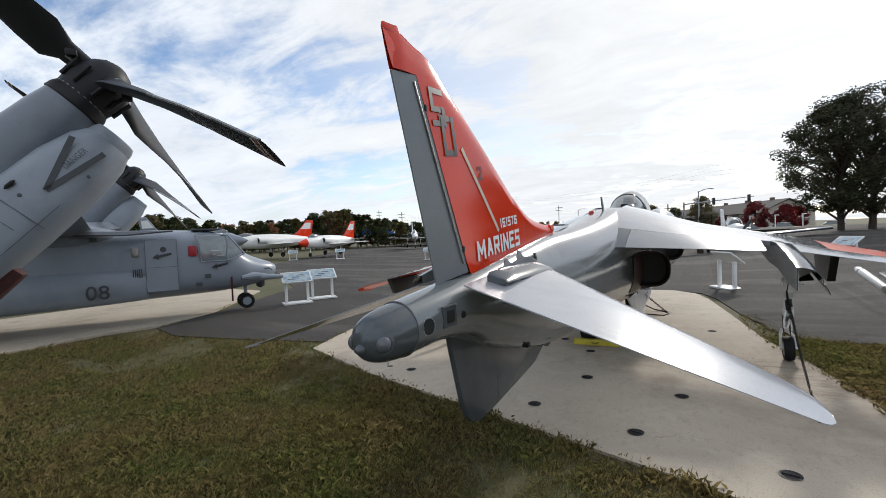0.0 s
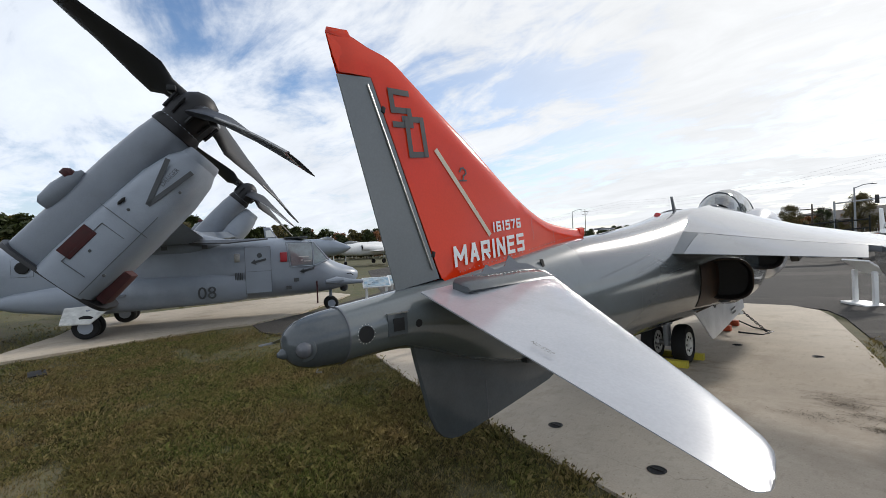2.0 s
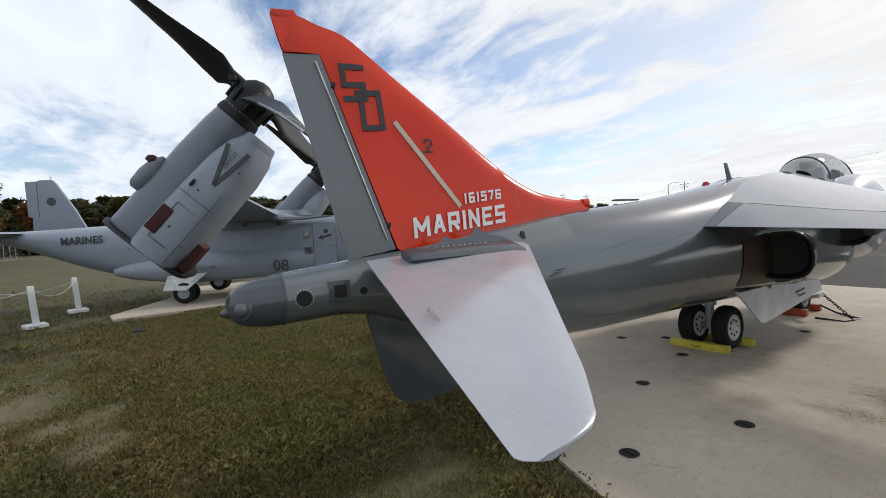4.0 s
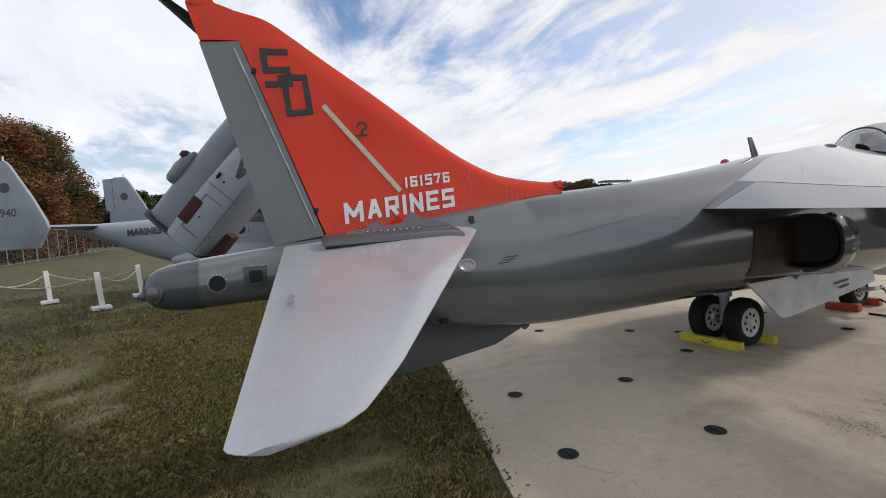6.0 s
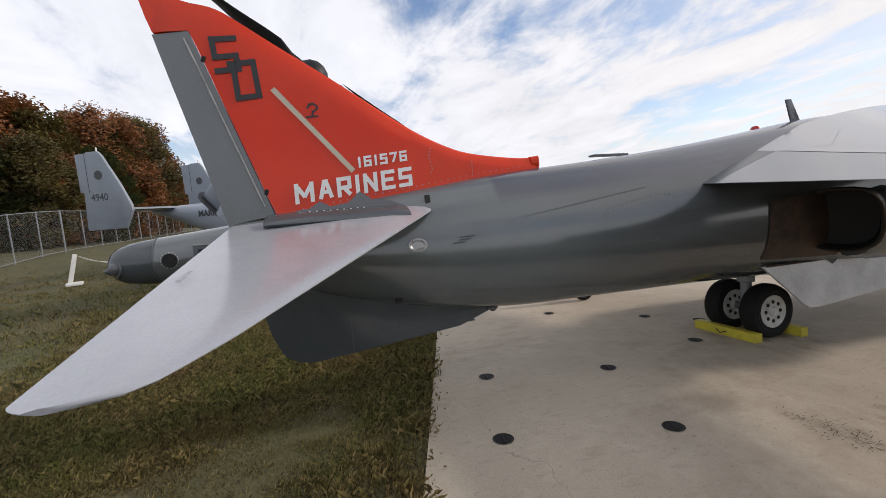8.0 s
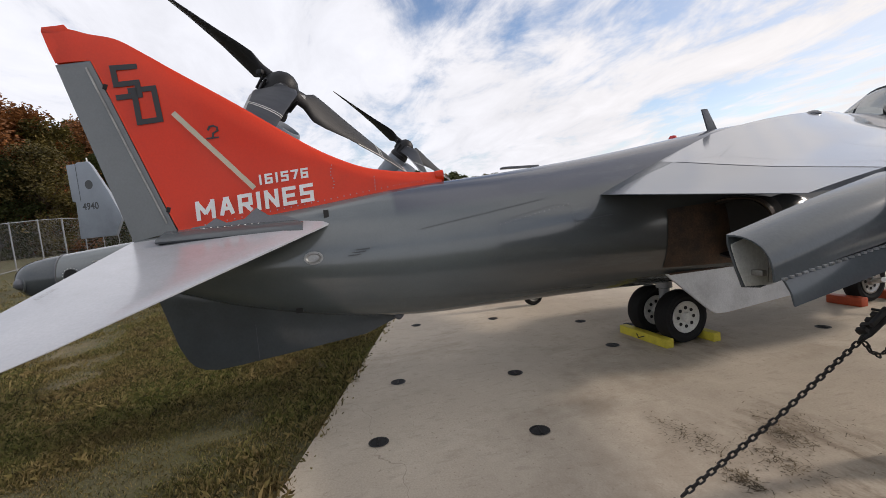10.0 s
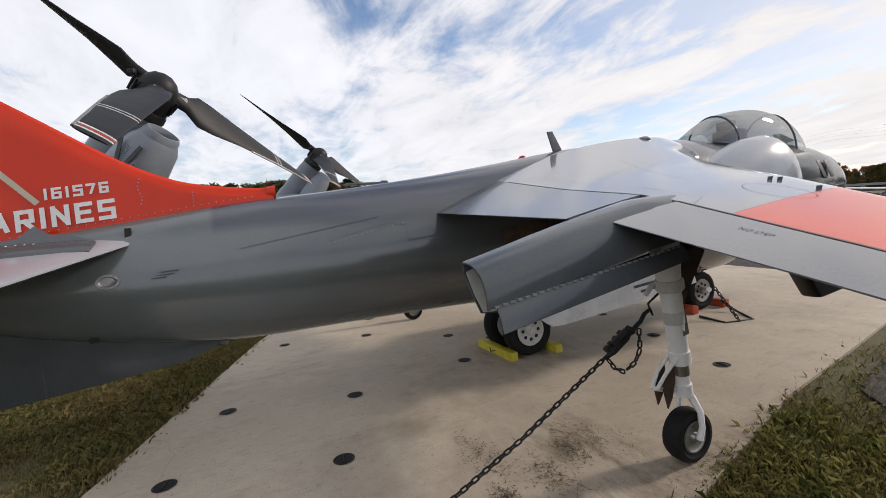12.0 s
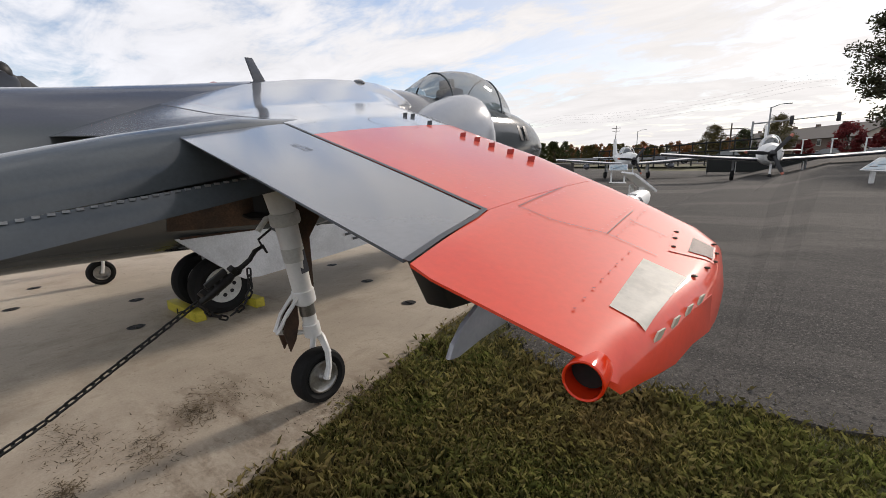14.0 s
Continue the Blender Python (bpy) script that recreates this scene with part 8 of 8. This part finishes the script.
def build_beyond():
    # long two-storey block
    b = thing("apartment_block", (1.3, 126.5, -0.1), "long two-storey brown apartment block with a shingled roof", "building", rz=-63)
    L, W, H = 58.0, 9.5, 4.0
    part("wall", box(0, 0, H / 2, L, W, H), BRICK, b)
    part("gable", prism([(L / 2 + 0.02, -W / 2, H), (L / 2 + 0.02, W / 2, H), (L / 2 + 0.02, 0, H + 2.3)], (0.1, 0, 0)), SIDING, b)
    part("gable_wall", box(L / 2 + 0.03, 0, H / 2, 0.1, W, H), SIDING, b)
    part("roof", loft([[(x, -W / 2 - 0.5, H - 0.05), (x, 0, H + 2.45), (x, W / 2 + 0.5, H - 0.05), (x, 0, H + 2.2)] for x in (-L / 2 - 0.5, L / 2 + 0.5)]), ROOF, b)
    for k in range(7):
        part("chimney", box(-24 + 8 * k, 0.5, H + 2.4, 0.6, 0.6, 1.1), BRICK, b)
    for k in range(15):
        for z in (1.3, 3.2):
            w = part("window", box(-27.0 + 3.85 * k, -W / 2 - 0.03, z, 1.1, 0.1, 1.1), WHITE, b)
            part("pane", box(-27.0 + 3.85 * k, -W / 2 - 0.09, z, 0.95, 0.03, 0.95), PANE_DARK, w)
    for k in range(3):
        w = part("window", box(L / 2 + 0.1, -3 + 3 * k, 3.2, 0.1, 1.0, 1.1), WHITE, b)
        part("pane", box(L / 2 + 0.16, -3 + 3 * k, 3.2, 0.03, 0.85, 0.95), PANE_DARK, w)
    # road with its white rail
    r = part("road_far", prism([(-60, 72, 0.32), (60, 60, 0.32), (60, 68, 0.32), (-60, 82, 0.32)], (0, 0, 0.1)), ASPHALT, smooth=0)
    tagged(r, "public road beyond the field", "road", kind="structure")
    g = thing("guard_rail", (0, 66, 0.3), "pale roadside guard rail on short posts", "guard rail")
    part("rail", box(8, -0.2, 0.75, 64, 0.06, 0.28, m=pose(0, 0, 0, 0, 0, -5.7)), GALV, g)
    for k in range(16):
        x = -22 + 4 * k
        part("post", box(x, -0.12 - (x - 8) * 0.1, 0.35, 0.12, 0.12, 0.8), GALV, g)
    # dark screen along the field
    s = thing("screened_fence", (8, 40, 0.0), "low dark screened fence along the apron edge", "fence")
    for k in range(9):
        x = 1.0 + 4.2 * k
        part("screen_panel", box(x - 8, 2.4 - 0.12 * x, 0.80, 4.16, 0.05, 1.25), SCREEN, s)
        part("post", tube([(x - 10.1, 2.65 - 0.12 * x, 0), (x - 10.1, 2.65 - 0.12 * x, 1.55)], 0.04, 6), GALV, s)
    # weathered board fence near the trainers
    s = thing("board_fence", (-7.0, 28.0, rise(-7, 28)), "weathered grey board fence", "fence", rz=-38)
    for k in range(26):
        part("board", box(-3 + 0.235 * k, 0, 0.66 + 0.02 * math.sin(k * 2.7), 0.22, 0.03, 1.32), WOODF, s)
    for x in (-3.2, 0, 3.1):
        part("post", box(x, -0.06, 0.7, 0.12, 0.12, 1.45), WOODF, s)
    # bleacher-like green gantry beside the trainer
    s = thing("metal_railing", (-5.0, 47, 0.2), "dark green sloping metal railing", "railing")
    for k in range(14):
        part("upright", box(-6 + 1.0 * k, 0, 0.9 + 0.055 * k, 0.10, 0.10, 1.6 + 0.05 * k), SCREEN, s)
    for dz in (0.3, 1.0, 1.7):
        part("bar", tube([(-6, 0, dz), (7, 0, dz + 0.75)], 0.06, 6), SCREEN, s)
    # poles
    def pole(x, y, h, arm, label, kind="street_lamp"):
        p = thing(kind, (x, y, 0.2), label, "lamp post" if arm else "utility pole", "poles beyond the field")
        part("shaft", tube([(0, 0, 0), (0, 0, h)], [0.13, 0.08], 8), GALV if arm else BARK, p)
        if arm:
            part("arm", tube([(0, 0, h - 0.1), (arm * 0.5, 0, h + 0.25), (arm, 0, h + 0.3)], 0.05, 6), GALV, p)
            part("lantern", box(arm, 0, h + 0.28, 0.7, 0.25, 0.12, 0.04), GALV, p)
        else:
            part("crossarm", box(0, 0, h - 0.7, 2.4, 0.12, 0.12), BARK, p)
            part("crossarm", box(0, 0, h - 1.5, 2.0, 0.12, 0.12), BARK, p)
        return p
    pole(0.6, 70, 6.6, 1.6, "tall grey street lamp with a curved arm")
    pole(-3.6, 74, 5.2, 0.0, "grey wooden utility pole by the road", "utility_pole")
    for x, y, h in ((-60, 122, 11), (-38, 132, 9.5), (-84, 100, 10), (-70, 93, 8.5), (20, 120, 10)):
        pole(x, y, h, 0.0, "distant wooden utility pole with crossarms", "utility_pole")
    pole(-48, 92, 8.5, 2.0, "distant street lamp over the far trees")
    pole(-31, 128, 7.5, 1.8, "distant street lamp over the far trees")
    for x in (4, 6.5, 9.2, 12, 16):
        p = thing("bollard_light", (x, 69, 0.3), "short white light column by the car park", "lamp post", "columns by the car park")
        part("column", tube([(0, 0, 0), (0, 0, 2.6)], 0.07, 6), WHITE, p)
        part("head", box(0.15, 0, 2.6, 0.5, 0.2, 0.1, 0.02), WHITE, p)
    m = thing("traffic_signal", (-1.5, 76, 0.2), "traffic signal arm over the road", "traffic signal")
    part("mast", tube([(0, 0, 0), (0, 0, 5.4)], 0.12, 8), GALV, m)
    part("arm", tube([(0, 0, 5.1), (9, 0, 5.7)], [0.10, 0.05], 8), GALV, m)
    for x in (4.0, 8.4):
        part("signal_head", box(x, 0, 5.2 + x * 0.03, 0.4, 0.3, 1.1, 0.05), BLACK, m)
    w = thing("overhead_wires", (-40, 132, 9), "thin overhead power lines between the poles", "power lines", kind="stuff")
    bm = bmesh.new()
    for dz, dy in ((0, 0), (0.5, 0.6), (-0.7, 0.3), (1.0, -0.4)):
        tube([(-60 + 160 * k / 14, -4 - 55 * (k / 14) + dy, dz + 5.0 * (k / 14) - 2.0 * math.sin(math.pi * ((k * 3 / 14) % 1))) for k in range(15)], 0.008, 4, bm)
    part("wire", bm, BLACK, w)
    # parked cars
    def car(x, y, rz, paint, label):
        c = thing("car", (x, y, 0.42), label, "car", "cars in the car park", rz)
        body = [(2.2, 0.45, 0.62), (2.1, 0.38, 0.80), (1.1, 0.36, 0.92), (-1.5, 0.36, 0.95), (-2.1, 0.40, 0.90), (-2.2, 0.5, 0.7)]
        part("body", loft([[(bx, -0.86, zb), (bx, -0.88, (zb + zt) / 2), (bx, -0.78, zt), (bx, 0.78, zt), (bx, 0.88, (zb + zt) / 2), (bx, 0.86, zb)] for bx, zb, zt in body]), paint, c)
        part("cabin", loft([[(bx, -0.74, 0.88), (bx * 0.8 - 0.05, -0.60, zt), (bx * 0.8 - 0.05, 0.60, zt), (bx, 0.74, 0.88)] for bx, zt in ((1.15, 0.95), (0.5, 1.42), (-0.9, 1.42), (-1.75, 0.95))]), PANE_DARK, c)
        part("roof", box(-0.2, 0, 1.43, 1.5, 1.2, 0.05, 0.02), paint, c)
        for wx in (-1.35, 1.35):
            for s in (-1, 1):
                wl = part("wheel", revolve([(-0.1, 0.2), (-0.11, 0.3), (0.11, 0.3), (0.1, 0.2)], (wx, s * 0.80, 0.31), (0, 1, 0), 14), TYRE, c)
                part("rim", revolve([(0, 0.19), (0.02, 0.17)], (wx, s * 0.90, 0.31), (0, s, 0), 12), GALV, wl)
    car(-2.0, 62.5, 5, WHITE, "white saloon parked beyond the trainers")
    car(-8.2, 64, 5, GREY_DARK, "dark hatchback parked beyond the trainers")
    car(6.6, 70.5, -6, GREY_DARK, "dark saloon on the road")
    car(14.0, 62.5, -6, GREY_DARK, "dark grey estate car under the oak")
    car(20.5, 62, -6, OSPREY_LIGHT, "silver car under the oak")
    car(10.6, 72, -6, OSPREY_LIGHT, "silver saloon on the road")


build_beyond()
